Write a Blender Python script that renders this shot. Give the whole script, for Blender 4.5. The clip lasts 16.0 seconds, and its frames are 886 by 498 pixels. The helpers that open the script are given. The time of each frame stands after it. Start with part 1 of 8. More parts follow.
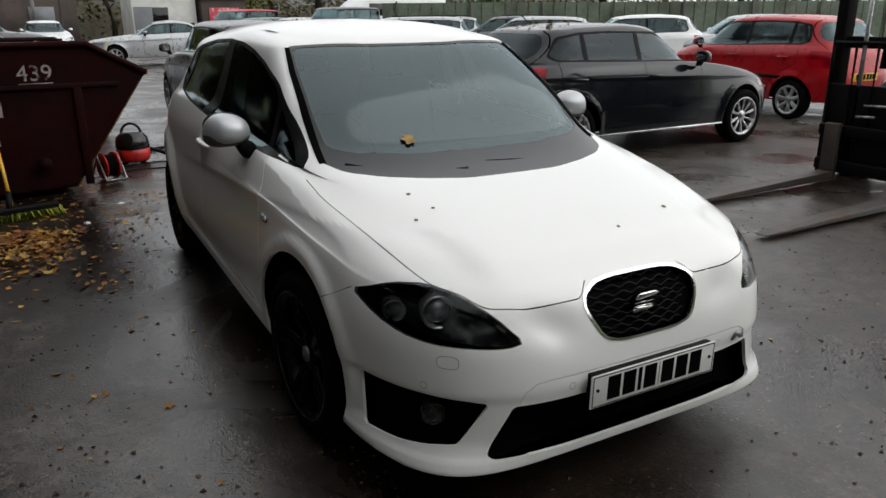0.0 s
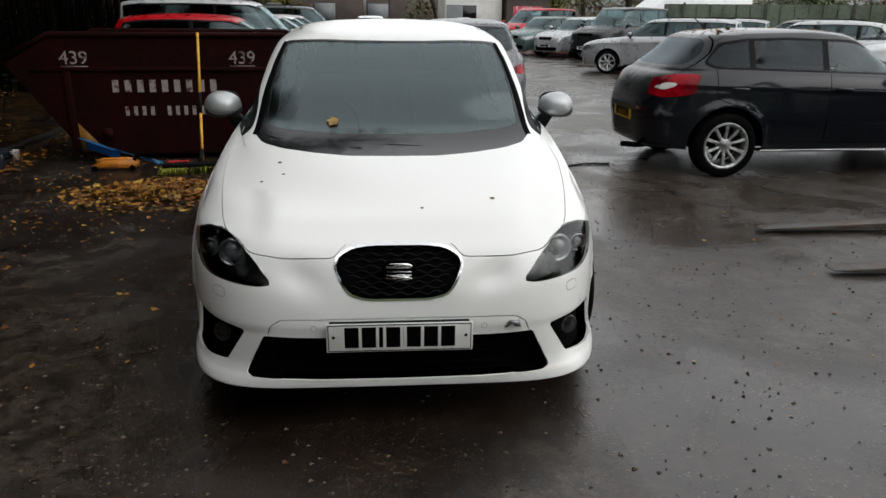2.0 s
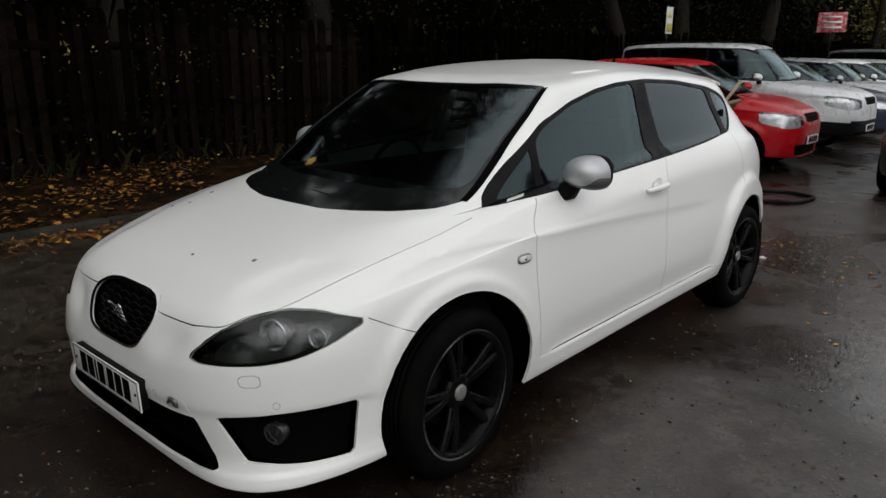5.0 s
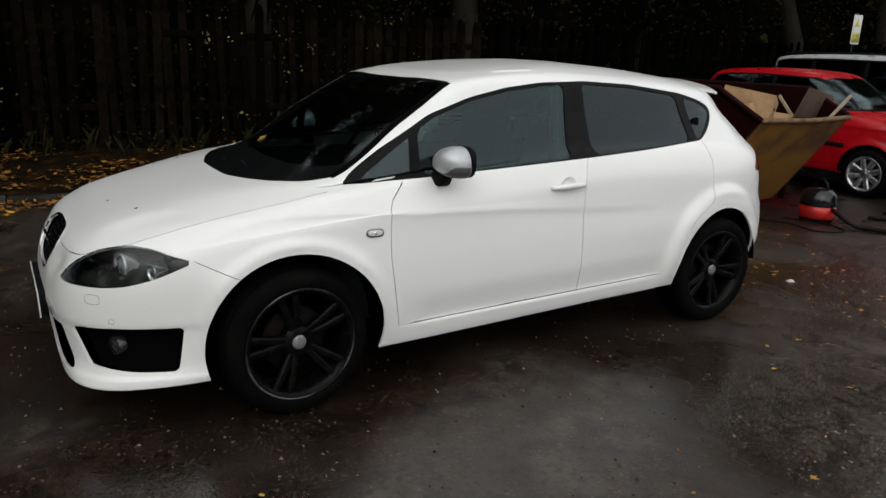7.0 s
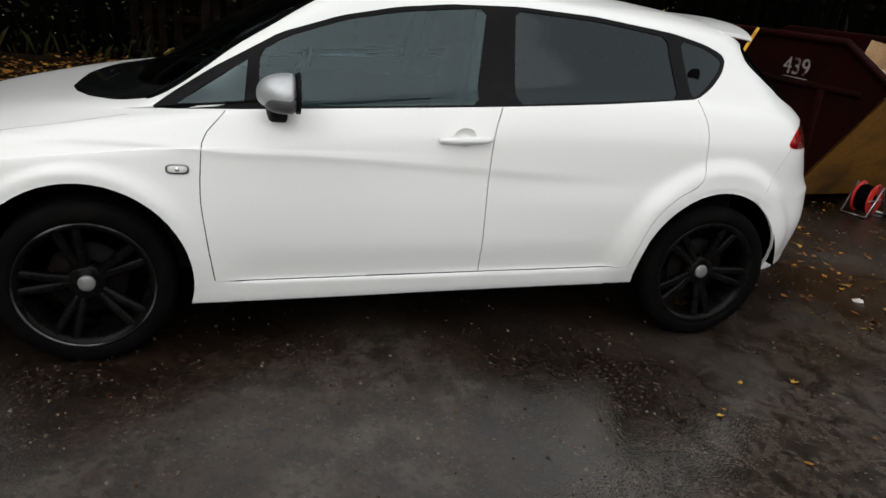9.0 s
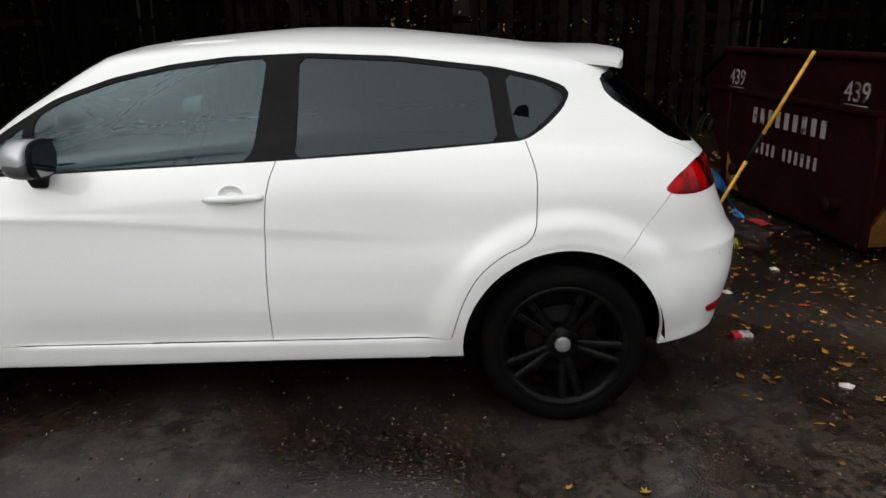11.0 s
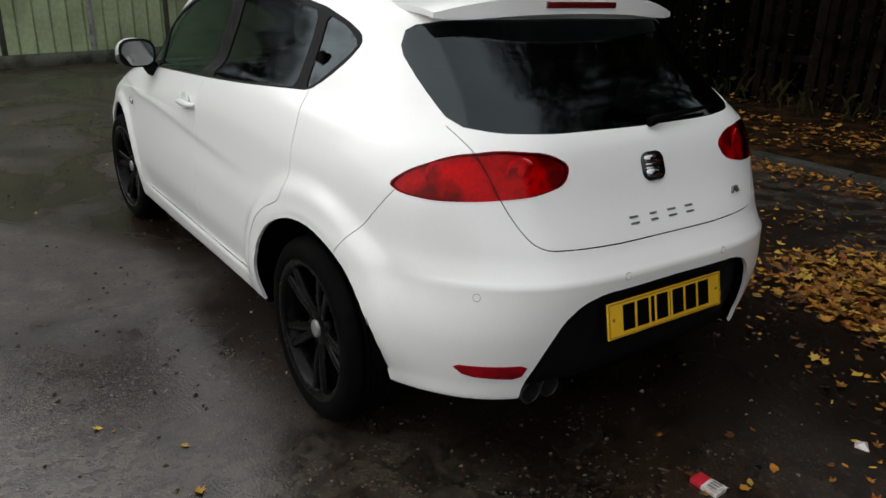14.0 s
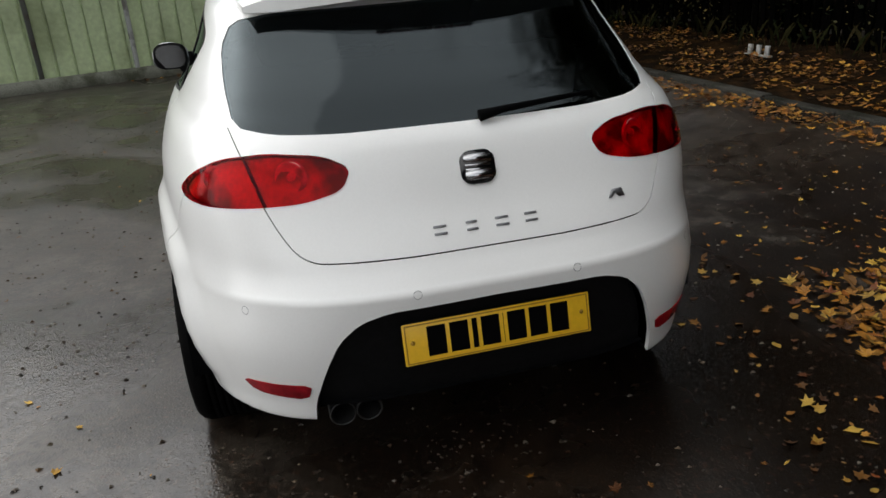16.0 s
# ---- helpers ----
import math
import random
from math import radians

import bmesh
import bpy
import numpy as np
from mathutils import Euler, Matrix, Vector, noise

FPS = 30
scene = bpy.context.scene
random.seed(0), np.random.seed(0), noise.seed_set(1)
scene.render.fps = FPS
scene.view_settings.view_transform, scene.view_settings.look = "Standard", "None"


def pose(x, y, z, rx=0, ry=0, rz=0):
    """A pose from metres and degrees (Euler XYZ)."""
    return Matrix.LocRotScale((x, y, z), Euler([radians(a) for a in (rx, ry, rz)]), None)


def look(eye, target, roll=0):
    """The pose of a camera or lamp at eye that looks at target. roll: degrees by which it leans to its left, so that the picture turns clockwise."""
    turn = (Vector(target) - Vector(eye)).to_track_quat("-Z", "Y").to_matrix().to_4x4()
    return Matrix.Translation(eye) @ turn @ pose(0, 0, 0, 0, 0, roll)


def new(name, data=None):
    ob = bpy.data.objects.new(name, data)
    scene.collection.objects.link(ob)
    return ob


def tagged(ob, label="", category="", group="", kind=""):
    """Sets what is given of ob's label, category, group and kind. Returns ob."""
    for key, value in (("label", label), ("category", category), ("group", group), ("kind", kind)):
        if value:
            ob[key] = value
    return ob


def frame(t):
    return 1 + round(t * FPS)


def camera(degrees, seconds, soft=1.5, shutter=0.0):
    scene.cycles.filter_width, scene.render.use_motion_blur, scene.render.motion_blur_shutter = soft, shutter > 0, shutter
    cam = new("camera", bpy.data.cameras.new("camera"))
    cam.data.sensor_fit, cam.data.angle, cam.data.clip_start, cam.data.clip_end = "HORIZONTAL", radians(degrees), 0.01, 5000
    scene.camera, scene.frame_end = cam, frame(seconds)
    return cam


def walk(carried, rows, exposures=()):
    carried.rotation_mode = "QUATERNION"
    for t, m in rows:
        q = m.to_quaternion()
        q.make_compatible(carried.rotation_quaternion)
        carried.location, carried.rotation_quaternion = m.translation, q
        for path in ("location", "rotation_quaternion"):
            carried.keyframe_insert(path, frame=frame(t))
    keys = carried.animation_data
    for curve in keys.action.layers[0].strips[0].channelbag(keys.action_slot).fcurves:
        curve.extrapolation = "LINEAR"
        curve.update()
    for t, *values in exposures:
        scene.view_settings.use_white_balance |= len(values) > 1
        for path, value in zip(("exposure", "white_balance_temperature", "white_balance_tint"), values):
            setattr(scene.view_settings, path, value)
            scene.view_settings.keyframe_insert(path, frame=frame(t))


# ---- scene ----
cam = camera(62.2, 16.0)
PATH = [
    (0, (1.585, 3.728, 1.506), (0.665, 2.059, 0.899), -0.4),
    (0.5, (1.291, 3.891, 1.516), (0.503, 2.15, 0.928), -1.2),
    (1, (0.907, 4.224, 1.527), (0.3, 2.419, 0.917), -0.5),
    (1.5, (0.523, 4.398, 1.517), (0.151, 2.536, 0.889), 0.4),
    (2, (0.047, 4.621, 1.523), (-0.109, 2.723, 0.913), 0.6),
    (2.5, (-0.366, 4.583, 1.498), (-0.357, 2.656, 0.961), 2.6),
    (3, (-0.874, 4.463, 1.506), (-0.538, 2.557, 1.003), 0.8),
    (3.2, (-1.075, 4.393, 1.515), (-0.594, 2.55, 0.907), 1.7),
    (5.3, (-2.701, 2.944, 1.503), (-1.304, 1.625, 0.946), 2.0),
    (5.5, (-2.87, 2.818, 1.484), (-1.437, 1.597, 0.809), 2.5),
    (6, (-3.208, 2.665, 1.519), (-1.686, 1.512, 0.924), 2.6),
    (6.5, (-3.469, 2.581, 1.53), (-1.926, 1.443, 0.959), 1.5),
    (7, (-3.579, 2.323, 1.516), (-1.937, 1.305, 0.997), 2.4),
    (7.5, (-3.587, 1.999, 1.503), (-1.875, 1.113, 0.969), 0.6),
    (8, (-3.538, 1.588, 1.51), (-1.814, 0.777, 0.903), 0.4),
    (8.2, (-3.555, 1.409, 1.499), (-1.809, 0.662, 0.869), 1.9),
    (10.3, (-3.466, -0.225, 1.486), (-1.566, -0.362, 0.875), 0.6),
    (10.5, (-3.453, -0.4, 1.46), (-1.534, -0.442, 0.899), -0.5),
    (11, (-3.418, -0.882, 1.475), (-1.502, -0.845, 0.903), -0.5),
    (11.5, (-3.175, -1.295, 1.414), (-1.296, -1.325, 0.728), 1.7),
    (12, (-2.813, -1.727, 1.405), (-0.958, -1.473, 0.703), -2.6),
    (12.5, (-2.377, -2.056, 1.381), (-0.665, -1.397, 0.583), 0.3),
    (13, (-1.886, -2.463, 1.4), (-0.265, -1.593, 0.616), -0.3),
    (13.2, (-1.757, -2.65, 1.373), (-0.355, -1.455, 0.595), -0.2),
    (13.5, (-1.708, -2.893, 1.443), (-0.503, -1.467, 0.725), -2.4),
    (14, (-1.748, -3.363, 1.44), (-0.68, -1.82, 0.748), 1.6),
    (14.5, (-1.645, -3.659, 1.452), (-0.661, -2.033, 0.829), 0.7),
    (15, (-1.395, -3.778, 1.453), (-0.511, -2.078, 0.881), -0.4),
    (15.5, (-1.055, -3.736, 1.438), (-0.281, -1.988, 0.851), -1.8),
    (16, (-0.553, -3.698, 1.423), (-0.096, -1.891, 0.698), -4.0),
]
walk(cam, [(t, look(eye, target, roll)) for t, eye, target, roll in PATH],
     exposures=[(0.0, 0.58), (1.5, 0.62), (2.5, 0.63), (3.2, 0.66), (5.5, 0.08), (6.0, 0.15), (7.0, 0.31), (8.2, 0.40), (10.5, 0.40), (11.5, 0.36), (12.0, 0.54), (12.5, 0.74), (13.0, 0.74), (13.5, 0.40), (14.0, 0.47), (15.5, 0.62), (16.0, 0.68)])

# ---- sky and light: a grey, wet day ----
world = bpy.data.worlds.new("overcast")
scene.world = world
world.use_nodes = True
wn = world.node_tree
wn.nodes.clear()
sky = wn.nodes.new("ShaderNodeTexSky")
sky.sky_type, sky.sun_disc = "NISHITA", False
sky.sun_elevation, sky.sun_rotation = radians(38), radians(305)
sky.air_density, sky.dust_density, sky.ozone_density = 1.0, 4.0, 1.0
grey = wn.nodes.new("ShaderNodeHueSaturation")
grey.inputs["Saturation"].default_value = 0.12
back = wn.nodes.new("ShaderNodeBackground")
back.inputs["Strength"].default_value = 0.10
wout = wn.nodes.new("ShaderNodeOutputWorld")
cloud = wn.nodes.new("ShaderNodeMix")
cloud.data_type = "RGBA"
cloud.inputs["Factor"].default_value = 0.72
cloud.inputs["B"].default_value = (9.2, 9.4, 9.6, 1)
wn.links.new(sky.outputs["Color"], grey.inputs["Color"])
wn.links.new(grey.outputs["Color"], cloud.inputs["A"])
wn.links.new(cloud.outputs["Result"], back.inputs["Color"])
wn.links.new(back.outputs["Background"], wout.inputs["Surface"])
sun = bpy.data.lights.new("sun", "SUN")
sun.energy, sun.angle, sun.color = 0.75, radians(100), (1.0, 0.98, 0.95)
sun_ob = new("sun", sun)
sun_ob.matrix_world = look((0, 0, 0), (0.819 * math.cos(radians(38)), -0.574 * math.cos(radians(38)), -math.sin(radians(38))))
sun_ob.location = (-12, 9, 20)


# ---- materials ----
def material(name, base, rough=0.5, metal=0.0, spots=None, spot_scale=6.0, spot_edge=(0.45, 0.65), grain=0.08, grain_scale=60.0,
             bump=0.0, bump_scale=80.0, coat=0.0, rough_var=0.0, each=0.0, spec=0.5):
    """A principled surface with stains at a large scale (spots: their colour), grain at a small one, bump and roughness that varies."""
    m = bpy.data.materials.new(name)
    m.use_nodes = True
    t = m.node_tree
    n, ln = t.nodes, t.links
    p = n["Principled BSDF"]
    p.inputs["Roughness"].default_value, p.inputs["Metallic"].default_value = rough, metal
    p.inputs["Specular IOR Level"].default_value = spec
    p.inputs["Coat Weight"].default_value = coat
    p.inputs["Coat Roughness"].default_value = 0.05
    tex = n.new("ShaderNodeTexCoord")
    col = None

    def noise_of(scale, detail=4.0):
        k = n.new("ShaderNodeTexNoise")
        k.inputs["Scale"].default_value, k.inputs["Detail"].default_value = scale, detail
        ln.new(tex.outputs["Object"], k.inputs["Vector"])
        return k

    rgb = n.new("ShaderNodeRGB")
    rgb.outputs[0].default_value = (*base, 1)
    col = rgb.outputs[0]
    if spots:
        k = noise_of(spot_scale, 6)
        ramp = n.new("ShaderNodeMapRange")
        ramp.inputs["From Min"].default_value, ramp.inputs["From Max"].default_value = spot_edge
        ln.new(k.outputs["Fac"], ramp.inputs["Value"])
        mix = n.new("ShaderNodeMix")
        mix.data_type = "RGBA"
        ln.new(ramp.outputs["Result"], mix.inputs["Factor"])
        ln.new(col, mix.inputs["A"])
        mix.inputs["B"].default_value = (*spots, 1)
        col = mix.outputs["Result"]
    if grain or each:
        k = noise_of(grain_scale, 3)
        ramp = n.new("ShaderNodeMapRange")
        ramp.inputs["From Min"].default_value, ramp.inputs["From Max"].default_value = 0.3, 0.7
        ramp.inputs["To Min"].default_value, ramp.inputs["To Max"].default_value = 1 - grain, 1 + grain
        ln.new(k.outputs["Fac"], ramp.inputs["Value"])
        val = ramp.outputs["Result"]
        if each:
            info = n.new("ShaderNodeObjectInfo")
            r2 = n.new("ShaderNodeMapRange")
            r2.inputs["To Min"].default_value, r2.inputs["To Max"].default_value = 1 - each, 1 + each
            ln.new(info.outputs["Random"], r2.inputs["Value"])
            mul = n.new("ShaderNodeMath")
            mul.operation = "MULTIPLY"
            ln.new(val, mul.inputs[0])
            ln.new(r2.outputs["Result"], mul.inputs[1])
            val = mul.outputs[0]
        hsv = n.new("ShaderNodeHueSaturation")
        ln.new(col, hsv.inputs["Color"])
        ln.new(val, hsv.inputs["Value"])
        col = hsv.outputs["Color"]
    ln.new(col, p.inputs["Base Color"])
    if rough_var:
        k = noise_of(spot_scale * 1.7, 5)
        ramp = n.new("ShaderNodeMapRange")
        ramp.inputs["From Min"].default_value, ramp.inputs["From Max"].default_value = 0.35, 0.65
        ramp.inputs["To Min"].default_value, ramp.inputs["To Max"].default_value = max(rough - rough_var, 0.02), min(rough + rough_var, 1)
        ln.new(k.outputs["Fac"], ramp.inputs["Value"])
        ln.new(ramp.outputs["Result"], p.inputs["Roughness"])
    if bump:
        k = noise_of(bump_scale, 4)
        b = n.new("ShaderNodeBump")
        b.inputs["Strength"].default_value, b.inputs["Distance"].default_value = bump, 0.01
        ln.new(k.outputs["Fac"], b.inputs["Height"])
        ln.new(b.outputs["Normal"], p.inputs["Normal"])
    return m


def glass(name, tint, gloss=1.45, sheen=(1, 1, 1)):
    """A thin tinted pane: it lets the tint through and mirrors by Fresnel."""
    m = bpy.data.materials.new(name)
    m.use_nodes = True
    t = m.node_tree
    t.nodes.clear()
    out, mix = t.nodes.new("ShaderNodeOutputMaterial"), t.nodes.new("ShaderNodeMixShader")
    clear, shine, f = t.nodes.new("ShaderNodeBsdfTransparent"), t.nodes.new("ShaderNodeBsdfGlossy"), t.nodes.new("ShaderNodeFresnel")
    clear.inputs["Color"].default_value = (*tint, 1)
    shine.inputs["Roughness"].default_value = 0.08
    shine.inputs["Color"].default_value = (*sheen, 1)
    f.inputs["IOR"].default_value = gloss
    t.links.new(f.outputs[0], mix.inputs[0])
    t.links.new(clear.outputs[0], mix.inputs[1])
    t.links.new(shine.outputs[0], mix.inputs[2])
    t.links.new(mix.outputs[0], out.inputs[0])
    return m


WHITE = material("white_paint", (0.84, 0.84, 0.825), 0.28, coat=0.6, spots=(0.805, 0.802, 0.782), spot_scale=0.9, spot_edge=(0.25, 0.85), grain=0.012, grain_scale=160)
SILVER = material("silver_paint", (0.46, 0.47, 0.48), 0.38, 0.45, coat=0.3, grain=0.04, rough_var=0.05)
BLACK_TRIM = material("black_plastic", (0.0055, 0.0055, 0.006), 0.5, grain=0.25, bump=0.1, bump_scale=300, rough_var=0.1, spec=0.09)
MATT_BLACK = material("matt_black", (0.0015, 0.0015, 0.0017), 0.75, grain=0.3, spec=0.03)
GLOSS_BLACK = material("gloss_black", (0.006, 0.0065, 0.007), 0.09, grain=0.2, spec=0.45)
RUBBER = material("tyre_rubber", (0.0024, 0.0024, 0.0025), 0.75, spots=(0.0046, 0.0042, 0.0038), spot_scale=9, grain=0.2, bump=0.2, bump_scale=160, spec=0.035)
ALLOY = material("silver_alloy", (0.50, 0.51, 0.52), 0.34, 0.85, spots=(0.25, 0.24, 0.23), spot_scale=18, grain=0.08)
CHROME = material("chrome", (0.72, 0.72, 0.73), 0.12, 1.0, grain=0.03)
RED_LAMP = material("red_lamp", (0.40, 0.003, 0.012), 0.10, coat=0.0, spots=(0.10, 0.001, 0.004), spot_scale=4.2, spot_edge=(0.36, 0.64), grain=0.25, grain_scale=40, spec=0.18)
LAMP_BACK = material("tail_lamp_housing", (0.74, 0.15, 0.17), 0.35, 0.0, spots=(0.13, 0.015, 0.02), spot_scale=10, spot_edge=(0.44, 0.60), grain=0.15, grain_scale=70)
LAMP_BOWL = material("tail_lamp_bowl", (0.85, 0.45, 0.45), 0.3, 0.2, spots=(0.30, 0.10, 0.10), spot_scale=26, grain=0.1)
RED_LENS = glass("red_lamp_lens", (0.90, 0.018, 0.085), 1.25, (0.75, 0.75, 0.75))
CLEAR_LAMP = glass("clear_lamp_lens", (0.86, 0.88, 0.88), 1.45)
GLASS = glass("window_glass", (0.32, 0.42, 0.42), 1.60, (0.76, 0.96, 1.0))
SCREEN_GLASS = glass("windscreen_glass", (0.32, 0.42, 0.42), 1.80, (0.82, 0.97, 1.0))
CLEAR_GLASS = glass("clear_window", (0.80, 0.84, 0.84), 1.45, (0.85, 0.96, 1.0))
DARK_GLASS = glass("privacy_glass", (0.06, 0.07, 0.075), 1.50, (0.82, 0.95, 1.0))
MIRROR = material("mirror", (0.8, 0.8, 0.8), 0.03, 1.0, grain=0.0)
PLATE_WHITE = material("plate_white", (0.72, 0.72, 0.70), 0.35, grain=0.04)
PLATE_YELLOW = material("plate_yellow", (0.75, 0.44, 0.02), 0.35, grain=0.05)
INTERIOR = material("dark_cloth", (0.014, 0.015, 0.016), 0.85, grain=0.3, bump=0.2, spec=0.08)
LAMP_WHITE = material("clear_indicator", (0.65, 0.65, 0.62), 0.15, coat=0.7, grain=0.05)


# ---- car bodies: stacked plan outlines, lofted from the sill to the roof ----
def pchip(xs, ys, q):
    """Smooth interpolation that does not overshoot. ys may hold several columns."""
    xs, ys, q = np.asarray(xs, float), np.asarray(ys, float), np.asarray(q, float)
    h = np.diff(xs)
    shape = (-1,) + (1,) * (ys.ndim - 1)
    d = np.diff(ys, axis=0) / h.reshape(shape)
    m = np.zeros_like(ys)
    m[0], m[-1] = d[0], d[-1]
    a, b = d[:-1], d[1:]
    same = a * b > 0
    m[1:-1] = np.where(same, 2 * a * b / np.where(same, a + b, 1), 0)
    k = np.clip(np.searchsorted(xs, q) - 1, 0, len(h) - 1)
    u = ((q - xs[k]) / h[k]).reshape((-1,) + (1,) * (ys.ndim - 1))
    hk = h[k].reshape(u.shape)
    return ((2 * u**3 - 3 * u**2 + 1) * ys[k] + (u**3 - 2 * u**2 + u) * hk * m[k]
            + (3 * u**2 - 2 * u**3) * ys[k + 1] + (u**3 - u**2) * hk * m[k + 1])


def smooth(a, b, v):
    u = np.clip((np.asarray(v, float) - a) / (b - a), 0, 1)
    return u * u * (3 - 2 * u)


def plan_outline(yf, yr, w, nf, nr, n, broad=1.0):
    """Half of a closed plan outline, x >= 0, from the nose to the tail, evenly spaced."""
    mid = 0.5 * (yf + yr)
    cf, cr = mid + 0.15 * (yf - mid), mid + 0.15 * (yr - mid)
    a = np.linspace(0, np.pi / 2, 300)
    s, c = np.sin(a), np.cos(a)
    xf = broad * w * s ** (2 / nf)
    if broad > 1.0:  # a wide curve held in by the flanks, which leaves a firm corner
        xf = xf / (1 + (xf / w) ** 18) ** (1 / 18)
        xf = xf * (1 + (w / xf[-1] - 1) * smooth(0.8, 1.0, a / a[-1]))
    front = np.stack([xf, cf + (yf - cf) * c ** (2 / nf)], 1)
    rear = np.stack([w * s ** (2 / nr), cr + (yr - cr) * c ** (2 / nr)], 1)[::-1]
    p = np.concatenate([front, rear])
    far = np.r_[0, np.cumsum(np.linalg.norm(np.diff(p, axis=0), axis=1))]
    q = np.linspace(0, far[-1], n)
    return np.stack([np.interp(q, far, p[:, k]) for k in (0, 1)], 1)


def loft_half(levels, n, sub):
    """Rows of yf, yr, w, z at the nose, at two places along the side and at the tail, nf, nr; gives rings x points x 3."""
    levels = np.array([tuple(r) + (1.0,) * (10 - len(r)) for r in levels], float)
    rows = pchip(np.arange(len(levels)), levels, np.linspace(0, len(levels) - 1, (len(levels) - 1) * sub + 1))
    rings = []
    for yf, yr, w, z0, z1, z2, z3, nf, nr, broad in rows:
        xy = plan_outline(yf, yr, w, nf, nr, n, broad)
        s = (yf - xy[:, 1]) / (yf - yr)
        z = pchip([0, 1 / 3, 2 / 3, 1], [z0, z1, z2, z3], s)
        rings.append(np.c_[xy, z])
    return np.array(rings)


# the white hatchback's shape: nose y, tail y, half width, heights (nose, front door, rear door, tail), roundness of the nose and tail
WHITE_LEVELS = [
    (1.90, -1.80, 0.60, 0.24, 0.24, 0.25, 0.30, 5.0, 4.5),
    (2.165, -2.00, 0.845, 0.205, 0.232, 0.268, 0.29, 6.4, 4.2),
    (2.175, -2.03, 0.868, 0.27, 0.31, 0.335, 0.36, 5.2, 4.0),
    (2.205, -2.058, 0.880, 0.43, 0.46, 0.48, 0.50, 4.3, 4.1),
    (2.190, -2.079, 0.884, 0.56, 0.62, 0.62, 0.665, 4.3, 3.7),
    (2.150, -2.055, 0.866, 0.66, 0.825, 0.762, 0.735, 4.3, 3.9),
    (2.105, -1.985, 0.850, 0.72, 0.86, 0.92, 0.86, 4.2, 4.4),
    (2.000, -1.900, 0.800, 0.775, 0.965, 1.050, 1.00, 4.0, 4.8),
    (1.640, -1.845, 0.760, 0.875, 1.010, 1.095, 1.055, 3.8, 4.6),
    (1.240, -1.790, 0.738, 0.955, 1.060, 1.130, 1.110, 3.5, 4.2, 1.22),
    (0.880, -1.640, 0.682, 1.185, 1.235, 1.235, 1.225, 3.6, 4.4, 1.24),
    (0.540, -1.490, 0.612, 1.370, 1.398, 1.380, 1.338, 4.0, 5.0, 1.24),
    (0.420, -1.420, 0.530, 1.416, 1.448, 1.424, 1.380, 4.4, 4.6),
    (0.110, -1.100, 0.360, 1.462, 1.478, 1.464, 1.434, 3.0, 3.4),
    (-0.200, -0.600, 0.080, 1.489, 1.490, 1.488, 1.485, 2.2, 2.2),
]


WHITE_SUB = 10


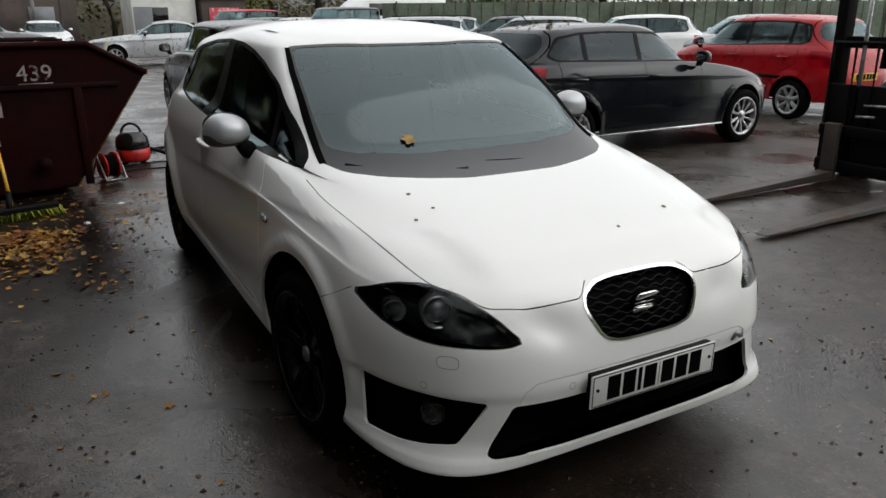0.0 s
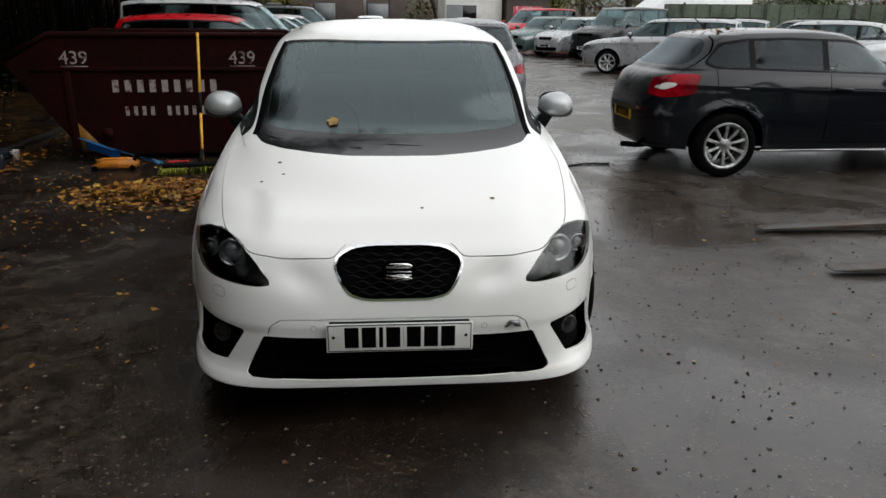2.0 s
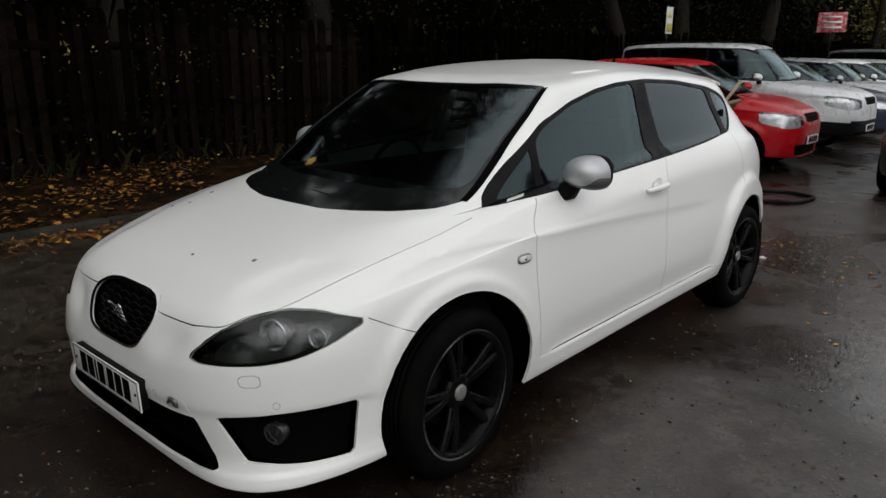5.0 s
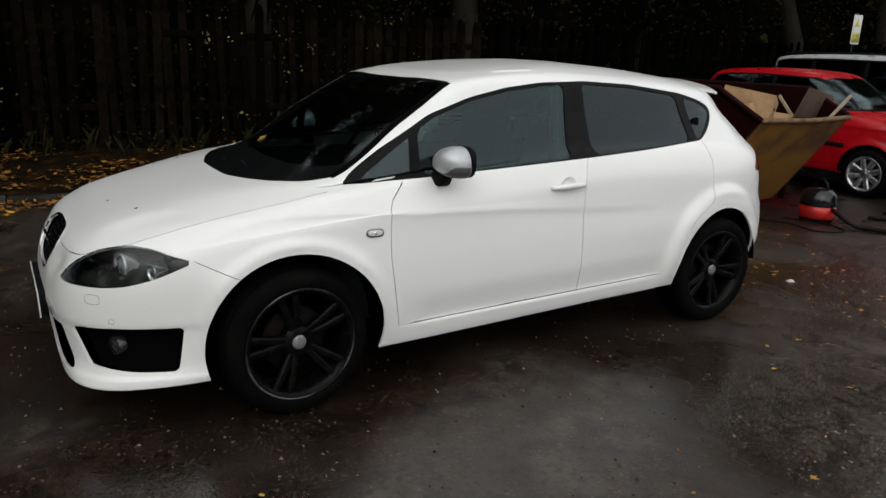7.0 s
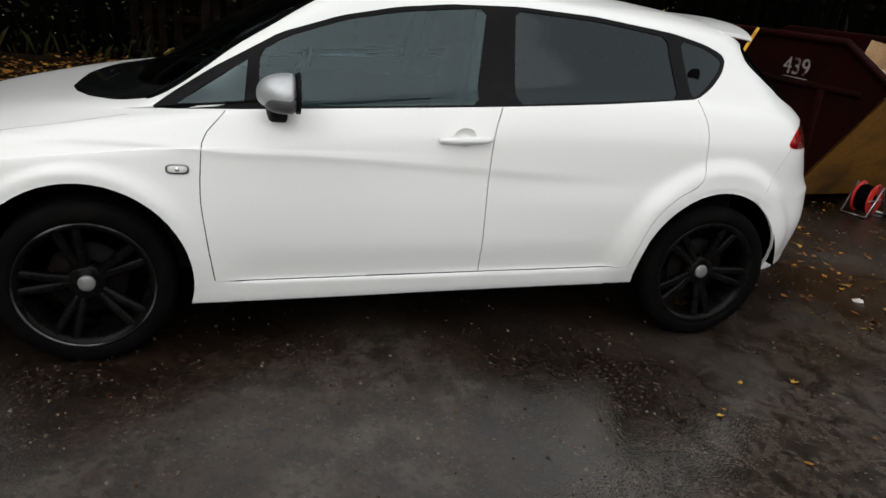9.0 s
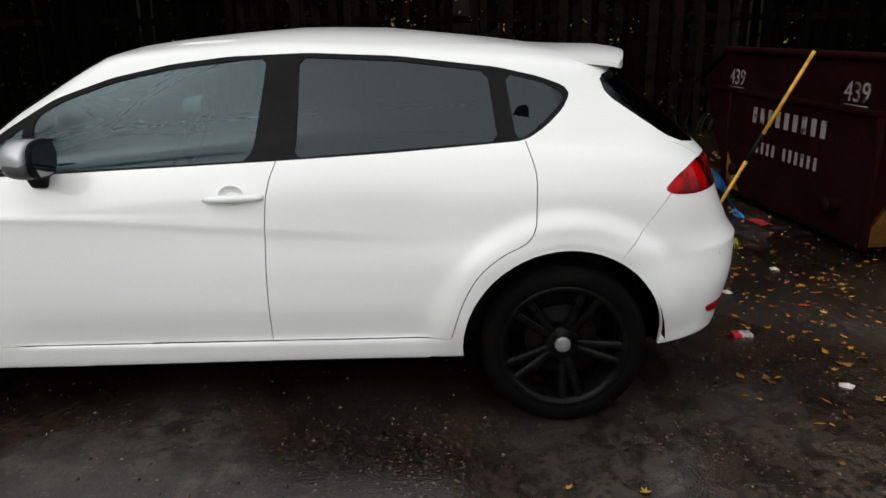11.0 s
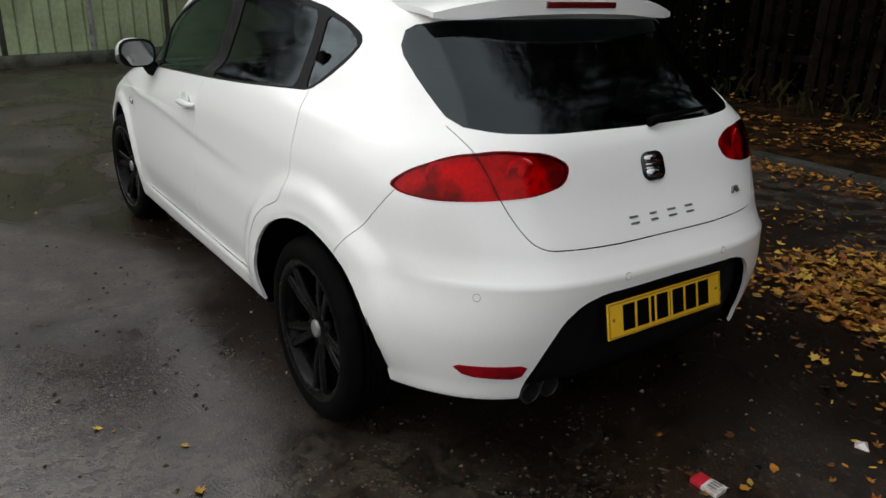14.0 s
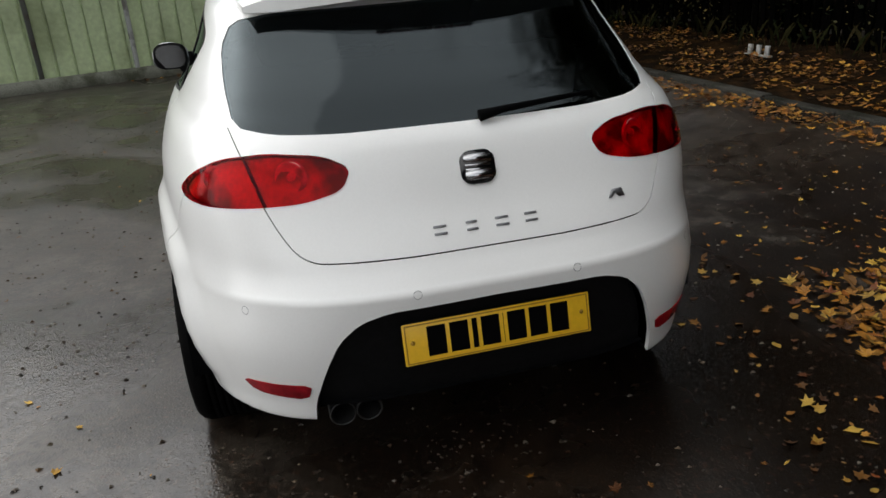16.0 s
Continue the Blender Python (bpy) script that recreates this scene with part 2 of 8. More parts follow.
def white_relief(p):
    """Flared arches, the crease in the flank, the tucked sill, the shelf of the rear bumper, the shoulders of the bonnet."""
    x, y, z = p[..., 0].copy(), p[..., 1].copy(), p[..., 2].copy()
    side = smooth(0.60, 0.80, x)
    # the crease: along its own ring over the doors, then up and over the front arch
    ring = p[5 * WHITE_SUB][::-1]
    line = np.where(y < 0.75, np.interp(y, ring[:, 1], ring[:, 2]),
                    pchip([0.75, 0.90, 1.10, 1.33, 1.55, 1.74], [0.825, 0.834, 0.846, 0.848, 0.812, 0.735], y.ravel()).reshape(y.shape))
    under = np.maximum(line - z, 0)
    along = smooth(-1.05, -0.25, y) * (1 - smooth(1.52, 1.74, y))
    x = x - (0.0085 + 0.003 * smooth(0.75, 1.1, y)) * side * along * (1 - np.exp(-under / 0.017)) * (1 - smooth(0.10, 0.34, under))
    # wheel arches: a narrow lip in front, a broad flare behind, both with a chamfered edge
    for yw, r0, r1, out in ((1.315, 0.412, 0.448, 0.016), (-1.287, 0.455, 0.528, 0.027)):
        r = np.hypot(y - yw, z - 0.33)
        x = x + side * smooth(0.22, 0.46, z) * (out * (1 - smooth(r0, r1, r)) - 0.006 * (1 - smooth(0.380, 0.400, r)))
    # the doors tuck in over the sill
    sill = 0.3475 - 0.0238 * y
    x = x - 0.013 * side * smooth(-0.012, 0.006, z - sill) * (1 - smooth(0.010, 0.15, z - sill)) * smooth(-0.86, -0.70, y) * (1 - smooth(0.70, 0.86, y))
    # the rear bumper's shelf: the tailgate stands in behind its crest
    crest = p[4 * WHITE_SUB, :, 2][None, :]
    over = np.maximum(z - crest, 0)
    tail = (1 - smooth(-1.90, -1.66, y)) * (1 - np.exp(-over / 0.028)) * (1 - smooth(0.13, 0.38, over))
    corner = smooth(0.50, 0.74, x)
    y, x = y + 0.029 * tail * (1 - 0.62 * corner), x - 0.010 * tail * corner
    # the lip under the front bumper and the crease over the fog recess
    front = smooth(1.60, 1.75, y)
    push = 0.006 * (1 - smooth(0.246, 0.258, z)) - 0.006 * (1 - smooth(0.438, 0.448, z)) * smooth(0.26, 0.30, z)
    d = np.hypot(x, y - 1.2) + 1e-6
    x, y = x + front * push * x / d, y + front * push * (y - 1.2) / d
    # the hollows between grille and headlights
    y = y - 0.020 * np.exp(-((x - 0.345) / 0.080) ** 2 - ((z - 0.625 - 0.25 * (x - 0.345)) / 0.055) ** 2) * smooth(1.85, 2.0, y)
    # the bonnet stands a little proud of the wings
    wide = 0.745 - 0.20 * smooth(1.0, 2.0, y)
    on = smooth(1.10, 1.35, y) * (1 - smooth(1.95, 2.08, y)) * smooth(0.62, 0.80, z)
    z = z + 0.015 * on * (1 - smooth(wide - 0.10, wide, x))
    return np.stack([x, y, z], -1)


def part(name, bm, material, parent, label="", smooth_faces=True):
    """Links a bmesh, or a ready mesh, as one mesh object under its thing."""
    if isinstance(bm, bmesh.types.BMesh):
        me = bpy.data.meshes.new(name)
        for f in bm.faces:
            f.smooth = smooth_faces
        bm.to_mesh(me)
        bm.free()
    else:
        me = bm
    if not me.materials:
        me.materials.append(material)
    ob = new(name, me)
    ob.parent = parent
    return tagged(ob, label)


def thing(name, m, label, category, group="", kind=""):
    ob = new(name)
    ob.matrix_world = m
    ob.empty_display_size = 0.1
    return tagged(ob, label, category, group, kind)


def inside(poly, q):
    """Which of the points q (n x 2) lie in the closed polygon."""
    poly, q = np.asarray(poly, float), np.asarray(q, float)
    hit = np.zeros(len(q), bool)
    a = poly
    b = np.roll(poly, -1, axis=0)
    for (x0, y0), (x1, y1) in zip(a, b):
        if y0 == y1:
            continue
        cross = (q[:, 1] > y0) != (q[:, 1] > y1)
        hit ^= cross & (q[:, 0] < (x1 - x0) * (q[:, 1] - y0) / (y1 - y0) + x0)
    return hit


def rounded(poly, times=2, most=0.022):
    """Corner cutting: turns a coarse closed outline into a soft one; no corner loses more than most."""
    p = np.asarray(poly, float)
    for k in range(times):
        q = np.roll(p, -1, axis=0)
        far = np.linalg.norm(q - p, axis=1)[:, None] + 1e-9
        u = np.minimum(0.2, most / (1 + 2 * k) / far)
        p = np.stack([(1 - u) * p + u * q, u * p + (1 - u) * q], 1).reshape(-1, p.shape[1])
    return p


def curve_through(pts, n):
    """An open smooth line through a few points."""
    p = np.asarray(pts, float)
    far = np.r_[0, np.cumsum(np.linalg.norm(np.diff(p, axis=0), axis=1))]
    return pchip(far, p, np.linspace(0, far[-1], n))


def band(line, width):
    """The closed outline of a thin strip along an open line in the plane."""
    p = np.asarray(line, float)
    d = np.gradient(p, axis=0)
    d /= np.linalg.norm(d, axis=1)[:, None]
    off = np.stack([-d[:, 1], d[:, 0]], 1) * width / 2
    return np.concatenate([p + off, (p - off)[::-1]])


VIEWS = {"side": ((0, 1, 0), (0, 0, 1)), "front": ((1, 0, 0), (0, 0, 1)), "top": ((1, 0, 0), (0, 1, 0))}


class Body:
    """Half of a car body (x >= 0) into which outlines are cut; each outline gives its faces to a region."""

    def __init__(self, levels, n, sub, relief=None):
        p = loft_half(levels, n, sub)
        if relief:
            p = relief(p)
        p[:, 0, 0] = p[:, -1, 0] = 0
        self.bm = bm = bmesh.new()
        grid = [[bm.verts.new(c) for c in ring] for ring in p]
        self.tag = bm.faces.layers.int.new("region")
        self.names = ["body"]
        for a, b in zip(grid[:-1], grid[1:]):
            for k in range(len(a) - 1):
                bm.faces.new((a[k], b[k], b[k + 1], a[k + 1]))
        bm.faces.new(grid[-1])  # the crown of the roof
        bmesh.ops.recalc_face_normals(bm, faces=bm.faces)
        if sum(f.normal.z for f in bm.faces if f.calc_center_median().z > 0.9 * p[..., 2].max()) < 0:
            bmesh.ops.reverse_faces(bm, faces=bm.faces)
        bm.normal_update()

    def axes(self, view):
        if isinstance(view, str):
            u, v = (Vector(a) for a in VIEWS[view])
        else:
            d = Vector(view).normalized()
            u = Vector((-d.y, d.x, 0)).normalized() if abs(d.z) < 0.99 else Vector((1, 0, 0))
            v = d.cross(u) if d.cross(u).z >= 0 else u.cross(d)
        return u, v, u.cross(v)

    def flat(self, view, pts):
        u, v, _ = self.axes(view)
        return [(Vector(p).dot(u), Vector(p).dot(v)) for p in pts]

    def cut(self, region, poly, view, keep=None, only=None):
        """poly: 2D points in the view's plane. keep(centre, normal) limits the faces; only: names of regions that may be cut."""
        bm = self.bm
        u, v, d = self.axes(view)
        poly = np.asarray(poly, float)
        lo, hi = poly.min(0) - 0.002, poly.max(0) + 0.002
        ids = None if only is None else {self.names.index(o) for o in only if o in self.names}

        def box(f):
            a = [w.co.dot(u) for w in f.verts]
            b = [w.co.dot(v) for w in f.verts]
            return min(a), max(a), min(b), max(b)

        cand = {}
        for f in bm.faces:
            if ids is not None and f[self.tag] not in ids:
                continue
            if keep and not keep(f.calc_center_median(), f.normal):
                continue
            x0, x1, y0, y1 = box(f)
            if x1 >= lo[0] and x0 <= hi[0] and y1 >= lo[1] and y0 <= hi[1]:
                cand[f] = (x0, x1, y0, y1)
        for a, b in zip(poly, np.roll(poly, -1, axis=0)):
            if np.hypot(*(b - a)) < 1e-6:
                continue
            s0, s1 = np.minimum(a, b) - 1e-5, np.maximum(a, b) + 1e-5
            near = [f for f, (x0, x1, y0, y1) in cand.items() if x1 >= s0[0] and x0 <= s1[0] and y1 >= s0[1] and y0 <= s1[1]]
            if not near:
                continue
            t = u * (b[0] - a[0]) + v * (b[1] - a[1])
            geom = list({g for f in near for g in (*f.verts, *f.edges)}) + near
            for f in near:
                del cand[f]
            co = u * a[0] + v * a[1]
            got = bmesh.ops.bisect_plane(bm, geom=geom, dist=1e-6, plane_co=co, plane_no=t.cross(d).normalized())
            for f in {g for g in got["geom"] if isinstance(g, bmesh.types.BMFace)}:
                cand[f] = box(f)
        faces = [f for f in cand if f.is_valid]
        if not faces:
            return
        c = [f.calc_center_median() for f in faces]
        hit = inside(poly, [(p.dot(u), p.dot(v)) for p in c])
        if region not in self.names:
            self.names.append(region)
        for f, h in zip(faces, hit):
            if h:
                f[self.tag] = self.names.index(region)

    def assign(self, region, test, only=("body",)):
        if region not in self.names:
            self.names.append(region)
        ids = {self.names.index(o) for o in only if o in self.names}
        for f in self.bm.faces:
            if f[self.tag] in ids and test(f.calc_center_median(), f.normal):
                f[self.tag] = self.names.index(region)

    def finish(self, zones=()):
        bm = self.bm
        bm.normal_update()
        bm.verts.index_update()
        self.co = np.array([w.co for w in bm.verts])
        self.no = np.array([w.normal for w in bm.verts])
        seam = np.abs(self.co[:, 0]) < 1e-5
        self.no[seam, 0] = 0
        self.no /= np.linalg.norm(self.no, axis=1)[:, None] + 1e-12
        # an even sheen over the roof, and over the zones named
        edges = np.array([(e.verts[0].index, e.verts[1].index) for e in bm.edges])
        for even in [(self.co[:, 2] > 0.955 * self.co[:, 2].max()) & (self.no[:, 2] > 0.90)] + [z(self.co, self.no) for z in zones]:
            inner = edges[even[edges].all(1)]
            for _ in range(40):
                acc = self.no.copy()
                np.add.at(acc, inner[:, 0], self.no[inner[:, 1]])
                np.add.at(acc, inner[:, 1], self.no[inner[:, 0]])
                acc[seam, 0] = 0
                self.no[even] = acc[even] / np.linalg.norm(acc[even], axis=1)[:, None]
        self.faces = {n: [] for n in self.names}
        for f in bm.faces:
            self.faces[self.names[f[self.tag]]].append([w.index for w in f.verts])
        bm.free()

    def near(self, p):
        """The point of the shell nearest to p, and its outward direction."""
        q = np.array((abs(p[0]), p[1], p[2]))
        d = np.linalg.norm(self.co - q, axis=1)
        k = np.argsort(d)[:4]
        w = 1 / (d[k] + 1e-4)
        n = (self.no[k] * w[:, None]).sum(0)
        n /= np.linalg.norm(n)
        base = (self.co[k] * w[:, None]).sum(0) / w.sum()
        at = q + n * np.dot(base - q, n)
        s = 1 if p[0] >= 0 else -1
        return Vector((s * at[0], at[1], at[2])), Vector((s * n[0], n[1], n[2]))

    def roof(self, x, y):
        """Height of the shell's upper side at x, y."""
        up = self.no[:, 2] > 0.05
        co = self.co[up]
        d = np.hypot(co[:, 0] - abs(x), co[:, 1] - y)
        k = np.argsort(d)[:6]
        w = 1 / (d[k] + 1e-4)
        return float((co[k, 2] * w).sum() / w.sum())

    def mesh(self, region, side, sink=0.0, rim=0.012):
        """side: 1 right, -1 left, 0 both halves as one. sink: moved inwards; rim: depth of the folded edge."""
        faces = self.faces.get(region, [])
        if not faces:
            return None
        used = sorted({k for f in faces for k in f})
        at = {k: n for n, k in enumerate(used)}
        co, no = self.co[used] - sink * self.no[used], self.no[used]
        faces = [[at[k] for k in f] for f in faces]
        count = {}
        for f in faces:
            for a, b in zip(f, f[1:] + f[:1]):
                count[(min(a, b), max(a, b))] = count.get((min(a, b), max(a, b)), 0) + 1
        verts, normals, polys = [tuple(c) for c in co], [], []
        loops = []
        for f in faces:
            polys.append(f)
            loops += [tuple(no[k]) for k in f]
        if rim:
            for f in faces:
                for a, b in zip(f, f[1:] + f[:1]):
                    if count[(min(a, b), max(a, b))] == 1 and not (abs(co[a][0]) < 1e-5 and abs(co[b][0]) < 1e-5):
                        k = len(verts)
                        verts += [tuple(co[a]), tuple(co[b]), tuple(co[b] - rim * no[b]), tuple(co[a] - rim * no[a])]
                        n = np.cross(co[b] - co[a], no[a])
                        n = -n / (np.linalg.norm(n) + 1e-12)
                        polys.append([k + 1, k, k + 3, k + 2])
                        loops += [tuple(-n)] * 4
        out_v, out_f, out_n = [], [], []
        for sgn in ((1, -1) if side == 0 else (side,)):
            base = len(out_v)
            out_v += [(sgn * x, y, z) for x, y, z in verts]
            k = 0
            for f in polys:
                ln = loops[k:k + len(f)]
                k += len(f)
                if sgn > 0:
                    out_f.append([base + i for i in f])
                    out_n += ln
                else:
                    out_f.append([base + i for i in f[::-1]])
                    out_n += [(-x, y, z) for x, y, z in ln[::-1]]
        me = bpy.data.meshes.new(region)
        me.from_pydata(out_v, [], out_f)
        me.polygons.foreach_set("use_smooth", [True] * len(out_f))
        me.normals_split_custom_set(out_n)
        return me


# ---- small mesh helpers ----
def box_bm(sx, sy, sz, at=(0, 0, 0), bevel=0.0, segments=2, bm=None, m=None):
    bm = bm or bmesh.new()
    got = bmesh.ops.create_cube(bm, size=1, matrix=(m or Matrix()) @ Matrix.Translation(at) @ Matrix.Diagonal((sx, sy, sz, 1)))
    if bevel:
        es = list({e for w in got["verts"] for e in w.link_edges})
        bmesh.ops.bevel(bm, geom=es, offset=bevel, segments=segments, affect="EDGES", profile=0.5)
    return bm


def lathe_bm(profile, n, axis="x", bm=None, m=None, a0=0.0, a1=2 * math.pi):
    """profile: (along the axis, radius) pairs, turned round the axis."""
    bm = bm or bmesh.new()
    m = m or Matrix()
    full = abs(a1 - a0 - 2 * math.pi) < 1e-6
    steps = n if full else n + 1
    rows = []
    for k in range(steps):
        a = a0 + (a1 - a0) * k / n
        c, s = math.cos(a), math.sin(a)
        rows.append([bm.verts.new(m @ Vector((h, r * c, r * s) if axis == "x" else (r * c, r * s, h))) for h, r in profile])
    for k in range(n):
        a, b = rows[k], rows[(k + 1) % steps]
        for i in range(len(profile) - 1):
            q = [a[i], a[i + 1], b[i + 1], b[i]]
            try:
                bm.faces.new(q)
            except ValueError:
                pass
    bmesh.ops.remove_doubles(bm, verts=bm.verts, dist=1e-6)
    return bm


def tube_bm(pts, r, n=8, bm=None, closed=False):
    """A round tube along a line of points."""
    bm = bm or bmesh.new()
    p = [Vector(q) for q in pts]
    rings = []
    up = Vector((0, 0, 1))
    for k, q in enumerate(p):
        t = (p[min(k + 1, len(p) - 1)] - p[max(k - 1, 0)]).normalized()
        if abs(t.dot(up)) > 0.95:
            up = Vector((1, 0, 0))
        a = t.cross(up).normalized()
        b = t.cross(a).normalized()
        up = -b if b.z < 0 else b
        rr = r[k] if isinstance(r, (list, tuple)) else r
        rings.append([bm.verts.new(q + rr * (math.cos(2 * math.pi * i / n) * a + math.sin(2 * math.pi * i / n) * b)) for i in range(n)])
    for a, b in zip(rings[:-1], rings[1:]):
        for i in range(n):
            bm.faces.new((a[i], a[(i + 1) % n], b[(i + 1) % n], b[i]))
    for ring, flip in ((rings[0], False), (rings[-1], True)):
        try:
            bm.faces.new(ring[::-1] if not flip else ring)
        except ValueError:
            pass
    bmesh.ops.recalc_face_normals(bm, faces=bm.faces)
    return bm


def prism_bm(outline, depth, m=None, bevel=0.0, bm=None):
    """A flat outline in x, y, pushed up z by depth."""
    bm = bm or bmesh.new()
    m = m or Matrix()
    lo = [bm.verts.new(m @ Vector((x, y, 0))) for x, y in outline]
    hi = [bm.verts.new(m @ Vector((x, y, depth))) for x, y in outline]
    n = len(lo)
    fs = [bm.faces.new(lo[::-1]), bm.faces.new(hi)]
    for k in range(n):
        fs.append(bm.faces.new((lo[k], lo[(k + 1) % n], hi[(k + 1) % n], hi[k])))
    bmesh.ops.recalc_face_normals(bm, faces=fs)
    if bevel:
        es = list({e for f in fs[:2] for e in f.edges})
        bmesh.ops.bevel(bm, geom=es, offset=bevel, segments=2, affect="EDGES", profile=0.5)
    return bm


def hull_bm(pts, bevel=0.0):
    bm = bmesh.new()
    for p in pts:
        bm.verts.new(p)
    bmesh.ops.convex_hull(bm, input=bm.verts)
    bmesh.ops.dissolve_limit(bm, angle_limit=0.02, verts=bm.verts, edges=bm.edges)
    if bevel:
        bmesh.ops.bevel(bm, geom=list(bm.edges), offset=bevel, segments=2, affect="EDGES", profile=0.5)
    return bm


# ---- wheels ----
def tyre_bm(r, w, rim_r):
    h = w / 2
    prof = [(-h * 0.86, rim_r), (-h * 0.98, rim_r + 0.012), (-h, rim_r + 0.35 * (r - rim_r)), (-h * 0.97, rim_r + 0.7 * (r - rim_r)), (-h * 0.86, r - 0.010), (-h * 0.70, r - 0.002)]
    for k in range(-3, 4):
        c = k * h * 0.19
        prof += [(c - h * 0.075, r), (c + h * 0.075, r)]
        if k < 3:
            prof += [(c + h * 0.08, r - 0.007), (c + h * 0.11, r - 0.007)]
    prof += [(h * 0.70, r - 0.002), (h * 0.86, r - 0.010), (h * 0.97, rim_r + 0.7 * (r - rim_r)), (h, rim_r + 0.35 * (r - rim_r)), (h * 0.98, rim_r + 0.012), (h * 0.86, rim_r)]
    return lathe_bm(prof, 64)


def spoke_bm(angle, r0, r1, w0, w1, x0, x1, thick, bm):
    """One wheel spoke, in the plane across x, from radius r0 to r1."""
    c, s = math.cos(angle), math.sin(angle)
    vs = []
    for r, w, x in ((r0, w0, x0), (0.55 * r0 + 0.45 * r1, 0.5 * (w0 + w1), x0 + 0.45 * (x1 - x0) + 0.006), (r1, w1, x1)):
        for off, dx in ((-w / 2, -0.006), (-w / 4, 0.0), (w / 4, 0.0), (w / 2, -0.006), (w / 2, -thick), (-w / 2, -thick)):
            vs.append(bm.verts.new((x + dx, r * c - off * s, r * s + off * c)))
    for k in range(2):
        for i in range(6):
            bm.faces.new((vs[6 * k + i], vs[6 * k + (i + 1) % 6], vs[6 * k + 6 + (i + 1) % 6], vs[6 * k + 6 + i]))


def wheel(name, m, parent, r, w, rim_r, spokes, rim_mat, cap_mat, spread=0.0, sw=(0.05, 0.035), phase=0.3, lip_mat=None):
    """A wheel whose outer side looks along +x of m. spread: angle between the two arms of a twin spoke."""
    hub = new(name)
    hub.matrix_world = m
    hub.parent = parent
    part("tyre", tyre_bm(r, w, rim_r), RUBBER, hub)
    h = w / 2
    rim = part("rim", lathe_bm([(-h * 0.9, rim_r + 0.004), (-h * 0.85, rim_r - 0.02), (h * 0.2, rim_r - 0.035), (h * 0.80, rim_r - 0.022), (h * 0.94, rim_r - 0.008), (h * 0.97, rim_r + 0.006), (h * 0.90, rim_r + 0.010)], 64), rim_mat, hub)
    if lip_mat:
        part("rim_edge", lathe_bm([(h * 0.965, rim_r - 0.002), (h * 0.985, rim_r + 0.001), (h * 0.975, rim_r + 0.006), (h * 0.955, rim_r + 0.006)], 64), lip_mat, hub, "scuffed bright rim edge")
    for k in range(spokes):
        a = phase + 2 * math.pi * k / spokes
        bm = bmesh.new()
        for d in ((-spread, spread) if spread else (0.0,)):
            spoke_bm(a + d, 0.05, rim_r - 0.012, sw[0], sw[1], h * 0.62, h * 0.86, 0.03, bm)
        bmesh.ops.recalc_face_normals(bm, faces=bm.faces)
        part("spoke", bm, rim_mat, hub)
    part("hub", lathe_bm([(h * 0.25, 0.0), (h * 0.25, 0.075), (h * 0.55, 0.072), (h * 0.66, 0.058), (h * 0.66, 0.0)], 32), rim_mat, hub)
    part("hub_cap", lathe_bm([(h * 0.66, 0.031), (h * 0.72, 0.030), (h * 0.75, 0.024), (h * 0.76, 0.0)], 32), cap_mat, hub)
    part("brake_disc", lathe_bm([(h * 0.0, 0.05), (h * 0.0, 0.14), (h * 0.16, 0.14), (h * 0.16, 0.05)], 40), ROTOR, hub)
    return hub


CAP_GREY = material("grey_hub_cap", (0.24, 0.235, 0.235), 0.35, 0.4, grain=0.08)
ROTOR = material("brake_disc_steel", (0.010, 0.009, 0.009), 0.7, 0.3, spots=(0.012, 0.008, 0.006), spot_scale=12, spec=0.1)
BLACK_RIM = material("black_alloy", (0.0022, 0.0022, 0.0024), 0.24, grain=0.2, spots=(0.005, 0.0046, 0.004), spot_scale=20, rough_var=0.06, spec=0.09)
RIM_EDGE = material("scuffed_rim_edge", (0.16, 0.16, 0.16), 0.4, 0.6, spots=(0.006, 0.006, 0.006), spot_scale=3.2, spot_edge=(0.42, 0.55))


# ---- the white hatchback ----
def bars(parent, m, widths, height, mat, gap=0.010, name="character"):
    """Plain upright bars in place of letters, in the plane x, z of m, centred."""
    total = sum(widths) + gap * (len(widths) - 1)
    x = -total / 2
    for w in widths:
        bm = box_bm(w, 0.0016, height, (x + w / 2, 0, 0), m=m)
        part(name, bm, mat, parent, smooth_faces=False)
        x += w + gap


